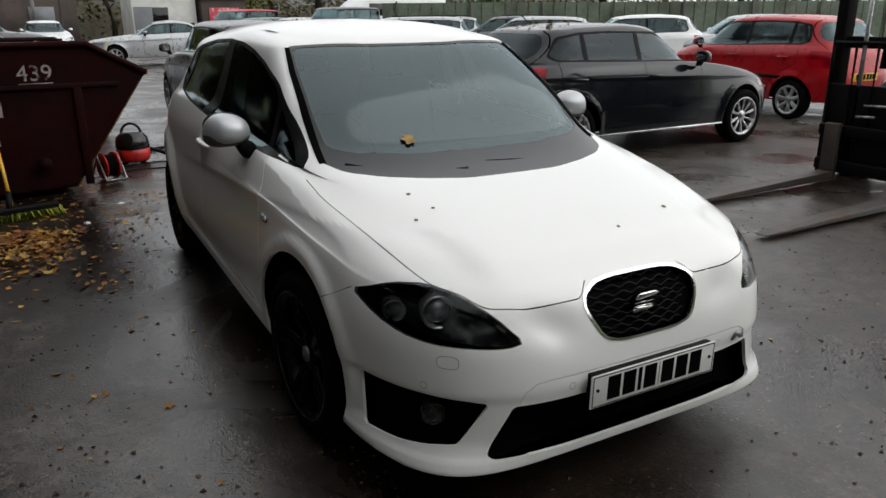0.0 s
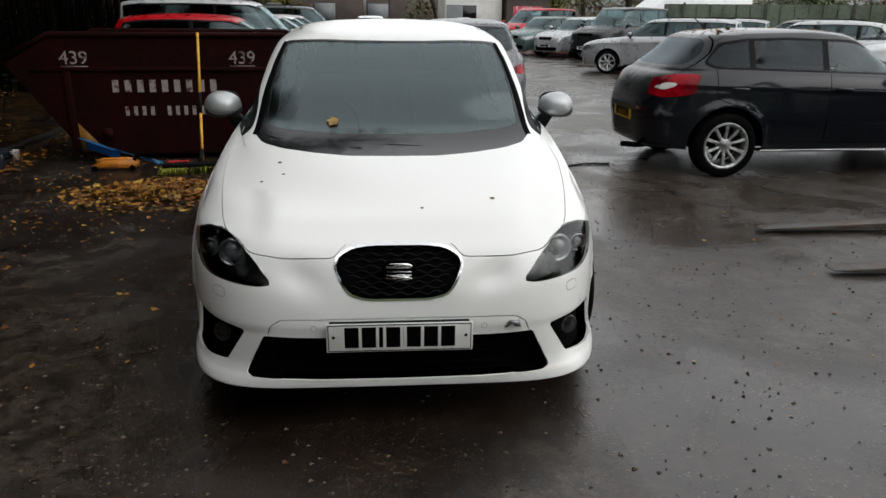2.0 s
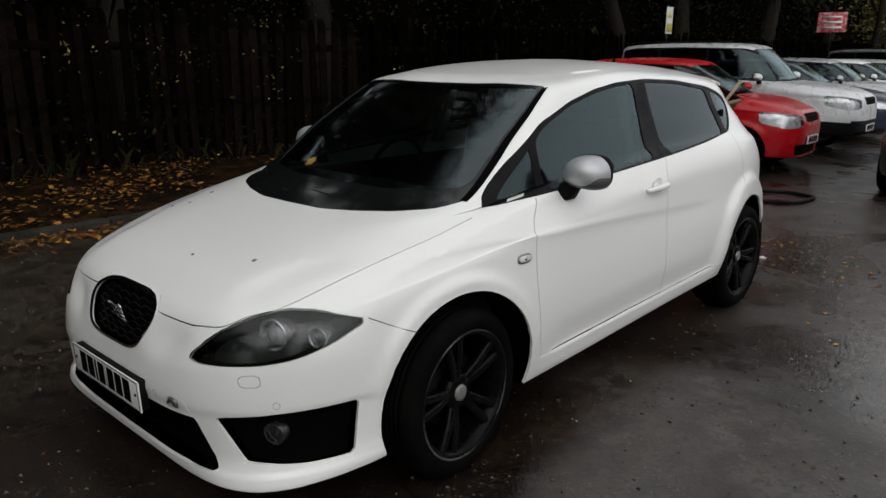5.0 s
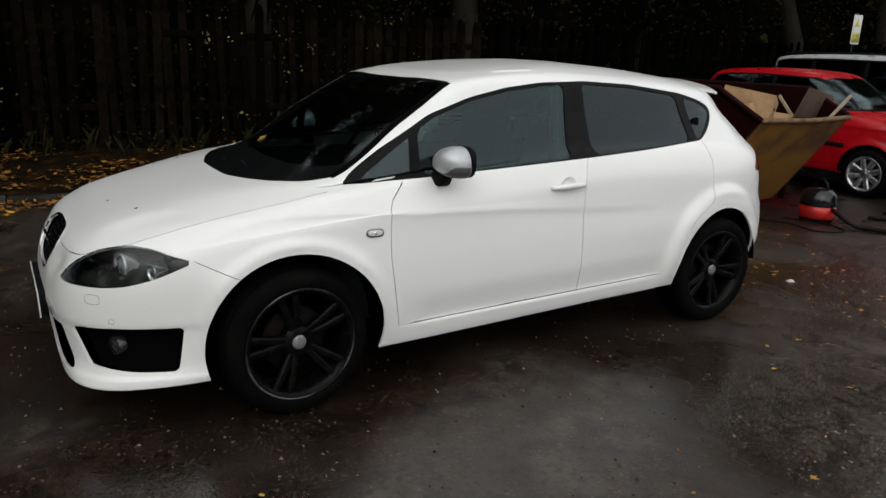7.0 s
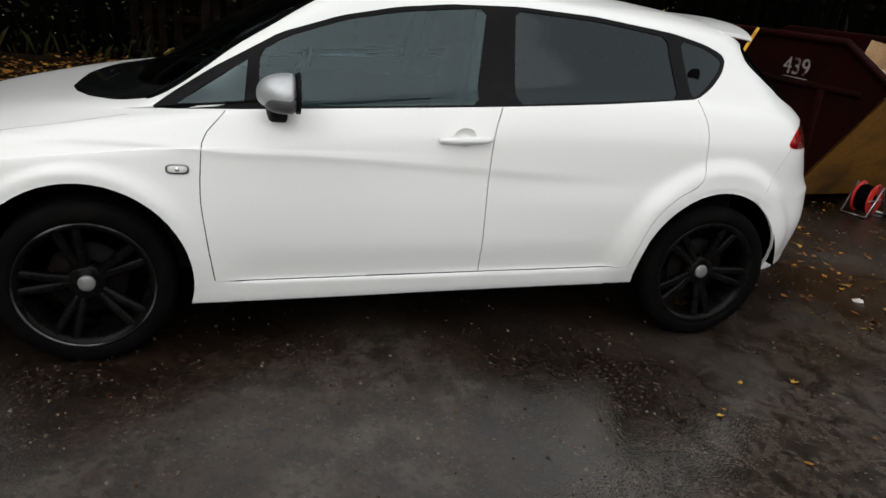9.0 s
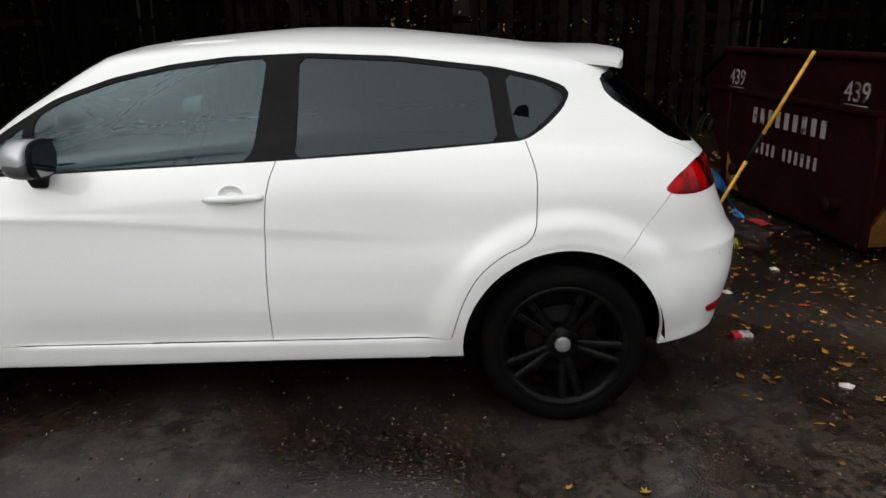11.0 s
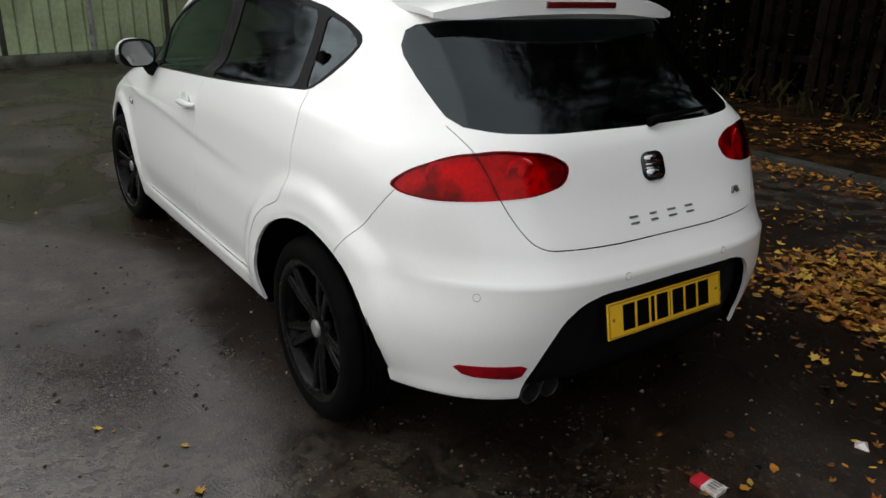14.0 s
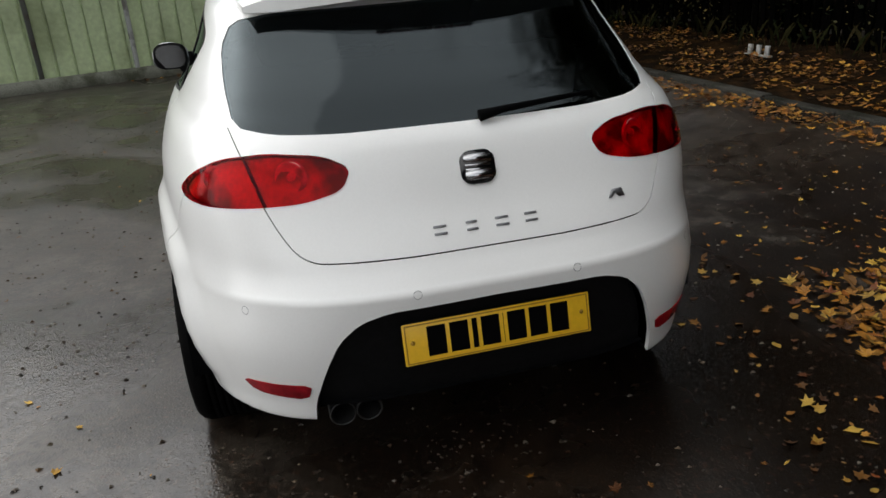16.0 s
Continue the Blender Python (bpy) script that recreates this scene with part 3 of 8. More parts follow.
def white_car():
    car = thing("white_hatchback", Matrix(), "white five-door hatchback with black alloy wheels on wet asphalt", "car")
    b = Body(WHITE_LEVELS, 190, WHITE_SUB, white_relief)
    side = lambda c, n: n.x > 0.5
    belt = [(1.085, 0.947), (0.81, 0.968), (0.384, 0.993), (-0.226, 1.027), (-0.662, 1.054), (-1.133, 1.088)]
    dlo = belt + [(-1.21, 1.135), (-1.275, 1.195), (-1.302, 1.245), (-1.28, 1.275), (-1.19, 1.308), (-1.034, 1.343), (-0.66, 1.385), (-0.33, 1.398),
                  (-0.04, 1.387), (0.176, 1.361), (0.393, 1.315), (0.616, 1.240), (0.86, 1.100), (0.99, 1.012)]
    up = lambda c, n: n.x > 0.10 and c.z > 0.9 and c.x > 0.48
    b.cut("trim", rounded(dlo, 1), "side", up, ("body",))
    pillar = [(0.662, 1.10), (0.640, 0.87), (0.608, 0.62), (0.574, 0.440), (0.555, 0.28), (0.62, 0.23), (0.66, 0.42), (0.70, 0.62), (0.74, 0.86), (0.745, 1.05), (0.745, 1.12)]
    b.cut("pillar", pillar, "top", lambda c, n: c.z > 0.93 and n.z > -0.2 and c.x > 0.3, ("body",))
    b.cut("front_quarter_glass", [(0.990, 0.972), (0.75, 0.988), (0.735, 1.140)], "side", up, ("trim",))
    b.cut("front_glass", rounded([(0.70, 0.983), (-0.135, 1.030), (-0.185, 1.381), (-0.04, 1.370), (0.176, 1.343), (0.393, 1.297), (0.60, 1.225), (0.69, 1.17)], 1), "side", up, ("trim",))
    b.cut("rear_glass", rounded([(-0.295, 1.039), (-1.035, 1.088), (-0.995, 1.328), (-0.66, 1.368), (-0.305, 1.384)], 1), "side", up, ("trim",))
    b.cut("quarter_glass", rounded([(-1.10, 1.095), (-1.14, 1.102), (-1.205, 1.155), (-1.265, 1.21), (-1.283, 1.246), (-1.20, 1.290), (-1.06, 1.320)], 1), "side", up, ("trim",))
    # windscreen with its black border, from above
    ahead = lambda c, n: n.z > 0.25 and c.y > 0.2 and c.z > 0.85
    screen = [(-0.30, 1.435), (0.2, 1.425), (0.36, 1.380), (0.5, 1.315), (0.60, 1.215), (0.655, 1.08), (0.636, 0.87), (0.604, 0.63), (0.570, 0.450), (0.45, 0.477), (0.2, 0.507), (-0.30, 0.512)]
    b.cut("screen_border", rounded(screen, 1), "top", ahead, ("body", "pillar"))
    b.cut("windscreen", rounded([(-0.30, 1.185), (0.3, 1.165), (0.52, 1.10), (0.61, 1.03), (0.604, 0.87), (0.577, 0.64), (0.548, 0.480), (0.45, 0.499), (0.2, 0.527), (-0.30, 0.532)], 1), "top", ahead, ("screen_border",))
    b.cut("screen_seal", [(0.640, 1.10), (0.616, 0.87), (0.586, 0.63), (0.556, 0.475), (0.572, 0.455), (0.610, 0.625), (0.645, 0.865), (0.664, 1.09)], "top", ahead, ("screen_border", "windscreen", "pillar", "body"))
    # tailgate, rear glass and lamps
    back = lambda c, n: n.y < -0.15 and c.y < -0.9
    gate = [(-0.30, 0.742), (0.20, 0.742), (0.36, 0.746), (0.435, 0.750), (0.478, 0.767), (0.510, 0.806), (0.548, 0.885), (0.578, 0.985), (0.606, 1.06), (0.618, 1.15), (0.612, 1.24), (0.575, 1.318), (0.45, 1.335), (-0.30, 1.338)]
    b.cut("tailgate", gate, "front", back)
    b.cut("rear_window", rounded([(-0.30, 1.032), (0.33, 1.038), (0.5, 1.046), (0.592, 1.062), (0.602, 1.15), (0.595, 1.24), (0.556, 1.306), (0.45, 1.324), (-0.30, 1.330)], 1), "front", back, ("tailgate",))
    lamp = [(0.766, -1.668, 0.905), (0.718, -1.705, 0.951), (0.634, -1.776, 0.995), (0.52, -1.846, 1.009), (0.389, -1.892, 0.996), (0.327, -1.92, 0.962), (0.36, -1.945, 0.912),
            (0.461, -1.943, 0.89), (0.587, -1.896, 0.883), (0.70, -1.79, 0.877), (0.749, -1.70, 0.884)]
    diag = (0.5, -0.86, 0)
    tail = lambda c, n: c.y < -1.3 and n.dot(Vector(diag)) > 0.2
    b.cut("tail_light", rounded(b.flat(diag, lamp), 2), diag, tail, ("body",))
    b.cut("gate_light", rounded(b.flat(diag, lamp), 2), diag, tail, ("tailgate",))
    b.cut("gap", band(curve_through(gate[2:9], 36), 0.0032), "front", back, ("body", "tailgate"))
    b.cut("gap", band([(-0.30, 0.742), (0.20, 0.742), (0.36, 0.746)], 0.0035), "front", back, ("body", "tailgate"))
    b.cut("diffuser", rounded([(-0.30, 0.630), (0.29, 0.622), (0.365, 0.600), (0.42, 0.550), (0.458, 0.470), (0.497, 0.350), (0.50, 0.15), (-0.30, 0.15)], 1), "front", lambda c, n: c.y < -1.2 and (n.y < -0.1 or n.z < -0.3), ("body",))
    b.cut("reflector", rounded(b.flat(diag, [(0.672, -1.86, 0.414), (0.495, -1.994, 0.420), (0.512, -1.98, 0.372), (0.64, -1.888, 0.378)]), 1), diag, tail, ("body",))
    # nose
    nose = lambda c, n: n.y > 0.15 and c.y > 1.2
    b.cut("grille", rounded([(-0.30, 0.728), (0.10, 0.727), (0.165, 0.720), (0.212, 0.698), (0.223, 0.672), (0.215, 0.645), (0.188, 0.595), (0.165, 0.574), (0.11, 0.560), (-0.30, 0.558)], 1), "front", nose)
    b.cut("grille_surround", rounded([(-0.30, 0.7355), (0.10, 0.7345), (0.170, 0.7275), (0.220, 0.7035), (0.232, 0.6725), (0.224, 0.642), (0.195, 0.590), (0.168, 0.5665), (0.11, 0.5525), (-0.30, 0.5505)], 1), "front", nose, ("body",))
    b.cut("intake", rounded([(-0.30, 0.416), (0.45, 0.416), (0.490, 0.416), (0.566, 0.262), (0.545, 0.248), (0.3, 0.236), (-0.30, 0.231)], 1, 0.008), "front", nose, ("body",))
    dfr = (0.62, 0.78, 0)
    corner = lambda c, n: c.y > 1.3 and n.dot(Vector(dfr)) > 0.15
    b.cut("fog_recess", rounded(b.flat(dfr, [(0.560, 2.140, 0.428), (0.61, 2.110, 0.438), (0.70, 2.0, 0.446), (0.812, 1.775, 0.446), (0.812, 1.795, 0.272), (0.76, 1.95, 0.276), (0.665, 2.072, 0.290), (0.640, 2.090, 0.294)]), 1, 0.010), dfr, corner, ("body",))
    head = [(0.807, 1.712, 0.702), (0.72, 1.84, 0.748), (0.644, 1.925, 0.755), (0.578, 2.02, 0.728), (0.515, 2.09, 0.683), (0.447, 2.152, 0.606), (0.50, 2.143, 0.594),
            (0.60, 2.093, 0.597), (0.685, 2.015, 0.602), (0.735, 1.935, 0.615), (0.775, 1.84, 0.645)]
    b.cut("headlight", rounded(b.flat(dfr, head), 1), dfr, corner, ("body",))
    # bonnet
    tilt = (0, 0.55, 0.83)
    lid = [(-0.30, 2.083, 0.742), (0.12, 2.084, 0.742), (0.19, 2.092, 0.735), (0.243, 2.128, 0.694), (0.41, 2.113, 0.692), (0.47, 2.098, 0.697), (0.53, 2.075, 0.706), (0.585, 2.010, 0.738),
           (0.642, 1.93, 0.758), (0.686, 1.75, 0.803), (0.724, 1.5, 0.856), (0.742, 1.3, 0.895), (0.738, 1.14, 0.920), (0.650, 1.13, 0.948), (0.60, 1.225, 0.945), (0.5, 1.325, 0.938), (0.36, 1.388, 0.934), (0.2, 1.432, 0.930), (-0.30, 1.442, 0.928)]
    top = lambda c, n: c.y > 1.0 and n.dot(Vector(tilt)) > 0.2 and c.z > 0.6
    b.cut("bonnet", b.flat(tilt, lid), tilt, top, ("body",))
    b.cut("gap", band(curve_through(b.flat(tilt, lid[2:13]), 60), 0.0038), tilt, top, ("body", "bonnet"))
    # doors and seams in the flank
    front_line = [(0.815, 0.964), (0.897, 0.855), (0.905, 0.68), (0.885, 0.50), (0.858, 0.327)]
    mid_line = [(-0.232, 1.027), (-0.20, 0.93), (-0.188, 0.80), (-0.184, 0.60), (-0.186, 0.352)]
    rear_line = [(-1.133, 1.088), (-1.172, 0.95), (-1.172, 0.82), (-1.150, 0.750), (-1.045, 0.690), (-0.960, 0.615), (-0.900, 0.50), (-0.862, 0.368)]
    fl, ml, rl = curve_through(front_line, 16), curve_through(mid_line, 12), curve_through(rear_line, 24)
    flank = lambda c, n: n.x > 0.4 and c.z < 1.12
    b.cut("front_door", np.concatenate([fl, ml[::-1], [(0.384, 0.993)]]), "side", flank, ("body",))
    b.cut("rear_door", np.concatenate([ml, rl[::-1], [(-0.662, 1.054)]]), "side", flank, ("body",))
    for ln in (fl, ml, rl):
        b.cut("gap", band(ln, 0.0038), "side", flank, ("body", "front_door", "rear_door"))
    b.cut("gap", band([(0.858, 0.327), (-0.186, 0.352), (-0.862, 0.368)], 0.004), "side", flank, ("body", "front_door", "rear_door"))
    b.cut("gap", band(curve_through([(1.715, 0.705), (1.62, 0.655), (1.52, 0.610)], 6), 0.0028), "side", lambda c, n: n.x > 0.2 and c.y > 1, ("body",))
    b.cut("gap", band(curve_through([(-1.68, 0.895), (-1.585, 0.779), (-1.44, 0.61)], 6), 0.0028), "side", lambda c, n: n.x > 0.2 and c.y < -1, ("body",))
    b.cut("gap", band(curve_through([(0.475, 0.420), (0.462, 0.455), (0.435, 0.478), (0.39, 0.486), (-0.30, 0.490)], 20), 0.0032), "front", nose, ("body",))
    for yw in (1.315, -1.287):
        ring = [(yw + 0.382 * math.cos(a), 0.330 + 0.375 * math.sin(a)) for a in np.linspace(0, 2 * math.pi, 56, endpoint=False)]
        b.cut("arch", ring, "side", lambda c, n: c.x > 0.45 and c.z < 0.8)
    b.assign("underside", lambda c, n: n.z < -0.5 and c.z < 0.33)
    b.assign("front_bumper", lambda c, n: c.y > 1.55 + max(c.z - 0.62, 0) * 1.9 and c.z < 0.78 and c.y > 1.5)
    b.assign("rear_bumper", lambda c, n: c.y < -1.46 - max(c.z - 0.62, 0) * 0.80 and c.z < 0.90)
    b.finish([lambda co, no: (co[:, 1] > 0.80) & (co[:, 1] < 2.05) & (co[:, 2] > 0.845) & (co[:, 2] < 1.03) & (co[:, 0] < 0.80) & (no[:, 2] > 0.35)])
    both = lambda r, mat, label="", sink=0.0, rim=0.012, parent=car: part(r, b.mesh(r, 0, sink, rim), mat, parent, label)
    both("body", WHITE)
    both("underside", MATT_BLACK)
    for s in (1, -1):
        part("windscreen_pillar", b.mesh("pillar", s), WHITE, car)
        part("windscreen_seal", b.mesh("screen_seal", s, -0.003, 0.008), MATT_BLACK, car, "matt black seal along the windscreen")
    both("bonnet", WHITE, "white bonnet with a few fallen leaf scraps")
    fb = both("front_bumper", WHITE)
    rb = both("rear_bumper", WHITE)
    gate_ob = both("tailgate", WHITE)
    both("windscreen", SCREEN_GLASS, sink=0.003, rim=0.004)
    part("windscreen_border", b.mesh("screen_border", 0, 0.001, 0.006), GLOSS_BLACK, car, "black glass border and scuttle")
    part("rear_window", b.mesh("rear_window", 0, 0.002, 0.004), DARK_GLASS, gate_ob, "tinted rear window")
    part("diffuser", b.mesh("diffuser", 0, 0.042, -0.029), BLACK_TRIM, rb, "black plastic diffuser")
    part("lower_intake", b.mesh("intake", 0, 0.060, -0.0475), MATT_BLACK, fb)
    part("grille", b.mesh("grille", 0, 0.022, -0.009), MATT_BLACK, car, "black honeycomb grille")
    part("grille_surround", b.mesh("grille_surround", 0, -0.003, 0.006), CHROME, car, "chrome grille surround")
    for s, sn in ((1, "right"), (-1, "left")):
        fd = part("front_door", b.mesh("front_door", s), WHITE, car)
        rd = part("rear_door", b.mesh("rear_door", s), WHITE, car)
        part("window_trim", b.mesh("trim", s, 0.001, 0.008), BLACK_TRIM, car, "black window surround")
        part("quarter_light", b.mesh("front_quarter_glass", s, 0.004, 0.003), GLASS, fd)
        part("front_window", b.mesh("front_glass", s, 0.005, 0.003), GLASS, fd)
        part("rear_window", b.mesh("rear_glass", s, 0.005, 0.003), DARK_GLASS, rd)
        part("quarter_window", b.mesh("quarter_glass", s, 0.004, 0.003), DARK_GLASS, car)
        for region, owner, bowls in (("tail_light", car, (((0.652, -1.742, 0.938), 0.036),)), ("gate_light", gate_ob, (((0.468, -1.872, 0.948), 0.043),))):
            tl = part("tail_light", b.mesh(region, s, 0.018, -0.015), LAMP_BACK, owner, "red tail lamp with dark round reflectors")
            part("lens", b.mesh(region, s, -0.002, 0.006), RED_LENS, tl, "clear red lens")
            for at, r in bowls:
                m = Matrix.Diagonal((s, 1, 1, 1)) @ Matrix.Translation(at) @ Vector((0.42, -0.88, 0.12)).to_track_quat("X", "Z").to_matrix().to_4x4()
                part("reflector_bowl", lathe_bm([(0.006, r), (0.014, r * 0.93), (0.006, r * 0.66), (0.003, r * 0.30), (0.010, r * 0.24), (0.012, 0.0)], 28, m=m), LAMP_BOWL, tl)
        part("reflector", b.mesh("reflector", s, -0.003, 0.008), RED_LAMP, rb)
        part("fog_recess", b.mesh("fog_recess", s, 0.050, -0.0375), MATT_BLACK, fb)
        hl = part("headlight", b.mesh("headlight", s, 0.085, -0.072), HEAD_BACK, car)
        part("lens", b.mesh("headlight", s, 0.0, 0.006), CLEAR_LAMP, hl, "clear lens")
        for at, r in (((0.622, 1.950, 0.664), 0.054), ((0.722, 1.855, 0.656), 0.036)):
            d = Vector((0.25, 0.95, 0.02))
            m = Matrix.Diagonal((s, 1, 1, 1)) @ Matrix.Translation(at) @ d.to_track_quat("X", "Z").to_matrix().to_4x4()
            part("projector_ring", lathe_bm([(-0.05, r * 0.95), (0.0, r), (0.006, r * 0.97), (0.002, r * 0.86), (-0.02, r * 0.74)], 32, m=m), BRIGHT_RING, hl)
            part("projector", lathe_bm([(-0.02, r * 0.74), (-0.008, r * 0.66), (0.004, r * 0.45), (0.010, 0.0)], 32, m=m), PROJECTOR, hl)
        d = Vector((0.35, 0.93, 0.0))
        m = Matrix.Diagonal((s, 1, 1, 1)) @ Matrix.Translation((0.668, 2.000, 0.362)) @ d.to_track_quat("X", "Z").to_matrix().to_4x4()
        fog = part("fog_light", lathe_bm([(-0.03, 0.040), (0.0, 0.038), (0.004, 0.034), (0.002, 0.031), (0.006, 0.020), (0.008, 0.0)], 32, m=m), FOG_LAMP, fb)
        # arch liner
        for yw in (1.315, -1.287):
            prof = [(0.45, 0.380), (0.60, 0.388), (0.82, 0.388)]
            m = Matrix.Diagonal((s, 1, 1, 1)) @ Matrix.Translation((0, yw, 0.33))
            part("wheel_arch_liner", lathe_bm(prof, 40, m=m, a0=0.02, a1=math.pi - 0.02), MATT_BLACK, car)
            part("wheel_arch_wall", lathe_bm([(0.45, 0.0), (0.45, 0.378)], 40, m=m, a0=0.02, a1=math.pi - 0.02), MATT_BLACK, car)
            spin = {1.315: 0.56, -1.287: -0.14}[yw]
            wm = Matrix.Translation((0.762 * s if yw > 0 else 0.748 * s, yw, 0.317)) @ (Matrix.Rotation(math.pi, 4, "Z") if s < 0 else Matrix())
            if yw > 0:
                wm = wm @ Matrix.Rotation(radians(3), 4, "Z")
            wheel("wheel", wm, car, 0.317, 0.222, 0.238, 5, BLACK_RIM, CAP_GREY, 0.155, (0.036, 0.033), spin, RIM_EDGE if yw > 0 else None)
    return car, b


FOG_LAMP = material("fog_lamp", (0.014, 0.0145, 0.015), 0.2, 0.2, coat=0.2, spots=(0.05, 0.05, 0.05), spot_scale=30)
BRIGHT_RING = material("bright_ring", (0.75, 0.76, 0.77), 0.22, 0.85, grain=0.05)
PROJECTOR = material("projector_glass", (0.16, 0.165, 0.17), 0.12, 0.2, coat=0.8, spots=(0.40, 0.41, 0.42), spot_scale=22)
HEAD_BACK = material("headlight_housing", (0.020, 0.020, 0.022), 0.25, 0.3, spots=(0.16, 0.16, 0.165), spot_scale=11, spot_edge=(0.5, 0.75))


def cabin(car, h, y0, y1, w, floor, belt, wheel_side=1, mat=None):
    """A dark tub with a dashboard, seats and a steering wheel."""
    mat = mat or INTERIOR
    bm = box_bm(2 * w, y1 - y0, belt - floor, (0, (y0 + y1) / 2, (belt + floor) / 2))
    bmesh.ops.delete(bm, geom=[f for f in bm.faces if f.normal.z > 0.9], context="FACES")
    part("cabin_lining", bm, mat, car)
    part("dashboard", hull_bm([(s * x, y, z) for s in (-1, 1) for x, y, z in ((w, y1, belt - 0.02), (w, y1 - 0.28, belt), (w, y1 - 0.42, belt - 0.06), (w, y1 - 0.40, belt - 0.3), (w, y1, belt - 0.3))], 0.02), mat, car)
    for s in (-1, 1):
        seat = part("front_seat", box_bm(0.50, 0.52, 0.16, (0.36 * s, (y0 + y1) / 2 + 0.15, floor + 0.20), 0.05), mat, car)
        part("backrest", box_bm(0.48, 0.14, 0.58, (0, 0, 0.29), 0.06, m=pose(0.36 * s, (y0 + y1) / 2 - 0.10, floor + 0.26, 12, 0, 0)), mat, seat)
        part("headrest", box_bm(0.26, 0.10, 0.19, (0, 0, 0.70), 0.045, m=pose(0.36 * s, (y0 + y1) / 2 - 0.10, floor + 0.26, 12, 0, 0)), mat, seat)
    bench = part("rear_seat", box_bm(2 * w - 0.12, 0.50, 0.16, (0, y0 + 0.62, floor + 0.20), 0.05), mat, car)
    part("backrest", box_bm(2 * w - 0.12, 0.14, 0.58, (0, 0, 0.29), 0.06, m=pose(0, y0 + 0.42, floor + 0.26, 14, 0, 0)), mat, bench)
    for s in (-1, 1):
        part("headrest", box_bm(0.26, 0.09, 0.16, (0, 0, 0.66), 0.04, m=pose(0.36 * s, y0 + 0.42, floor + 0.26, 14, 0, 0)), mat, bench)
    ring = lathe_bm([(0.013 * math.cos(a), 0.185 + 0.013 * math.sin(a)) for a in np.linspace(0, 2 * math.pi, 9)], 32, m=pose(0.36 * wheel_side, y1 - 0.56, belt - 0.02, 0, 0, 0) @ Matrix.Rotation(radians(90), 4, "Z") @ Matrix.Rotation(radians(-24), 4, "Y"))
    part("steering_wheel", ring, BLACK_TRIM, car)


def door_mirror(car, s, cap_mat, at, size=1.0, glass_mat=None):
    """A door mirror on the side s: cap, black foot and the mirror glass on its rear."""
    m = Matrix.Diagonal((s, 1, 1, 1)) @ Matrix.Translation(at) @ Matrix.Diagonal((size, size, size, 1))
    bm = bmesh.new()
    bmesh.ops.create_uvsphere(bm, u_segments=28, v_segments=18, radius=1.0)
    for v in bm.verts:
        x, y, z = v.co / sum(abs(c) ** 2.45 for c in v.co) ** (1 / 2.45)
        taper = 1.0 - 0.22 * max(x, 0) ** 2
        v.co = (0.100 * x, (0.118 if y > 0 else 0.030) * y * taper, (0.088 if z > 0 else 0.058) * z * (0.92 + 0.12 * x) * taper)
        v.co = m @ v.co
    cap = part("door_mirror", bm, cap_mat, car, "silver mirror cap on a black foot")
    foot = hull_bm([m @ Vector(p) for p in ((-0.135, 0.01, -0.125), (-0.135, 0.08, -0.125), (-0.10, 0.0, -0.04), (-0.02, 0.0, -0.045), (-0.02, 0.07, -0.045), (-0.10, 0.08, -0.04), (-0.06, 0.0, -0.115), (-0.06, 0.06, -0.115))], 0.010 * size)
    part("mirror_foot", foot, BLACK_TRIM, cap, "black plastic foot")
    under = bmesh.new()
    bmesh.ops.create_uvsphere(under, u_segments=28, v_segments=18, radius=1.0)
    for v in under.verts:
        x, y, z = v.co / sum(abs(c) ** 2.6 for c in v.co) ** (1 / 2.6)
        v.co = m @ Vector((0.1005 * x, 0.098 * y if y > 0 else 0.031 * y, -0.012 + (0.03 if z > 0 else 0.054) * z * (0.92 + 0.12 * x)))
    part("mirror_shell", under, SHELL_GREY, cap)
    face = [(0.078 * math.copysign(abs(math.cos(a)) ** 0.7, math.cos(a)), 0.062 * math.copysign(abs(math.sin(a)) ** 0.7, math.sin(a))) for a in np.linspace(0, 2 * math.pi, 28, endpoint=False)]
    part("mirror_rim", prism_bm([(1.16 * x, 1.16 * y) for x, y in face], 0.014, m @ pose(0, -0.026, 0.008, 90)), BLACK_TRIM, cap)
    part("mirror_glass", prism_bm(face, 0.006, m @ pose(0, -0.038, 0.006, 92, 0, 3)), glass_mat or MIRROR, cap, smooth_faces=False)


def number_plate(car, m, mat, label):
    """m: x along the plate, z up, y inwards. Plain bars stand in for the characters."""
    pl = part("number_plate", box_bm(0.520, 0.006, 0.111, (0, 0, 0), 0.003, m=m), mat, car, label)
    rim = bmesh.new()
    for sx, sz, x, z in ((0.506, 0.003, 0, 0.050), (0.506, 0.003, 0, -0.050), (0.003, 0.1, 0.2525, 0), (0.003, 0.1, -0.2525, 0)):
        box_bm(sx, 0.0014, sz, (x, -0.0032, z), bm=rim, m=m)
    part("plate_border", rim, BLACK_TRIM if mat is PLATE_WHITE else PLATE_LINE, pl, smooth_faces=False)
    bars(pl, m @ Matrix.Translation((0, -0.0035, 0.002)), [0.050, 0.050, 0.014, 0.050, 0.001, 0.050, 0.050, 0.050], 0.079, MATT_BLACK, 0.0110, "plate_bar")
    for s in (-1, 1):
        part("screw_cap", lathe_bm([(0, 0.006), (0.003, 0.005), (0.0035, 0.0)], 12, m=m @ Matrix.Translation((0.235 * s, -0.003, 0.004)) @ Matrix.Rotation(radians(-90), 4, "Z")), BLACK_TRIM if mat is PLATE_WHITE else PLATE_LINE, pl)


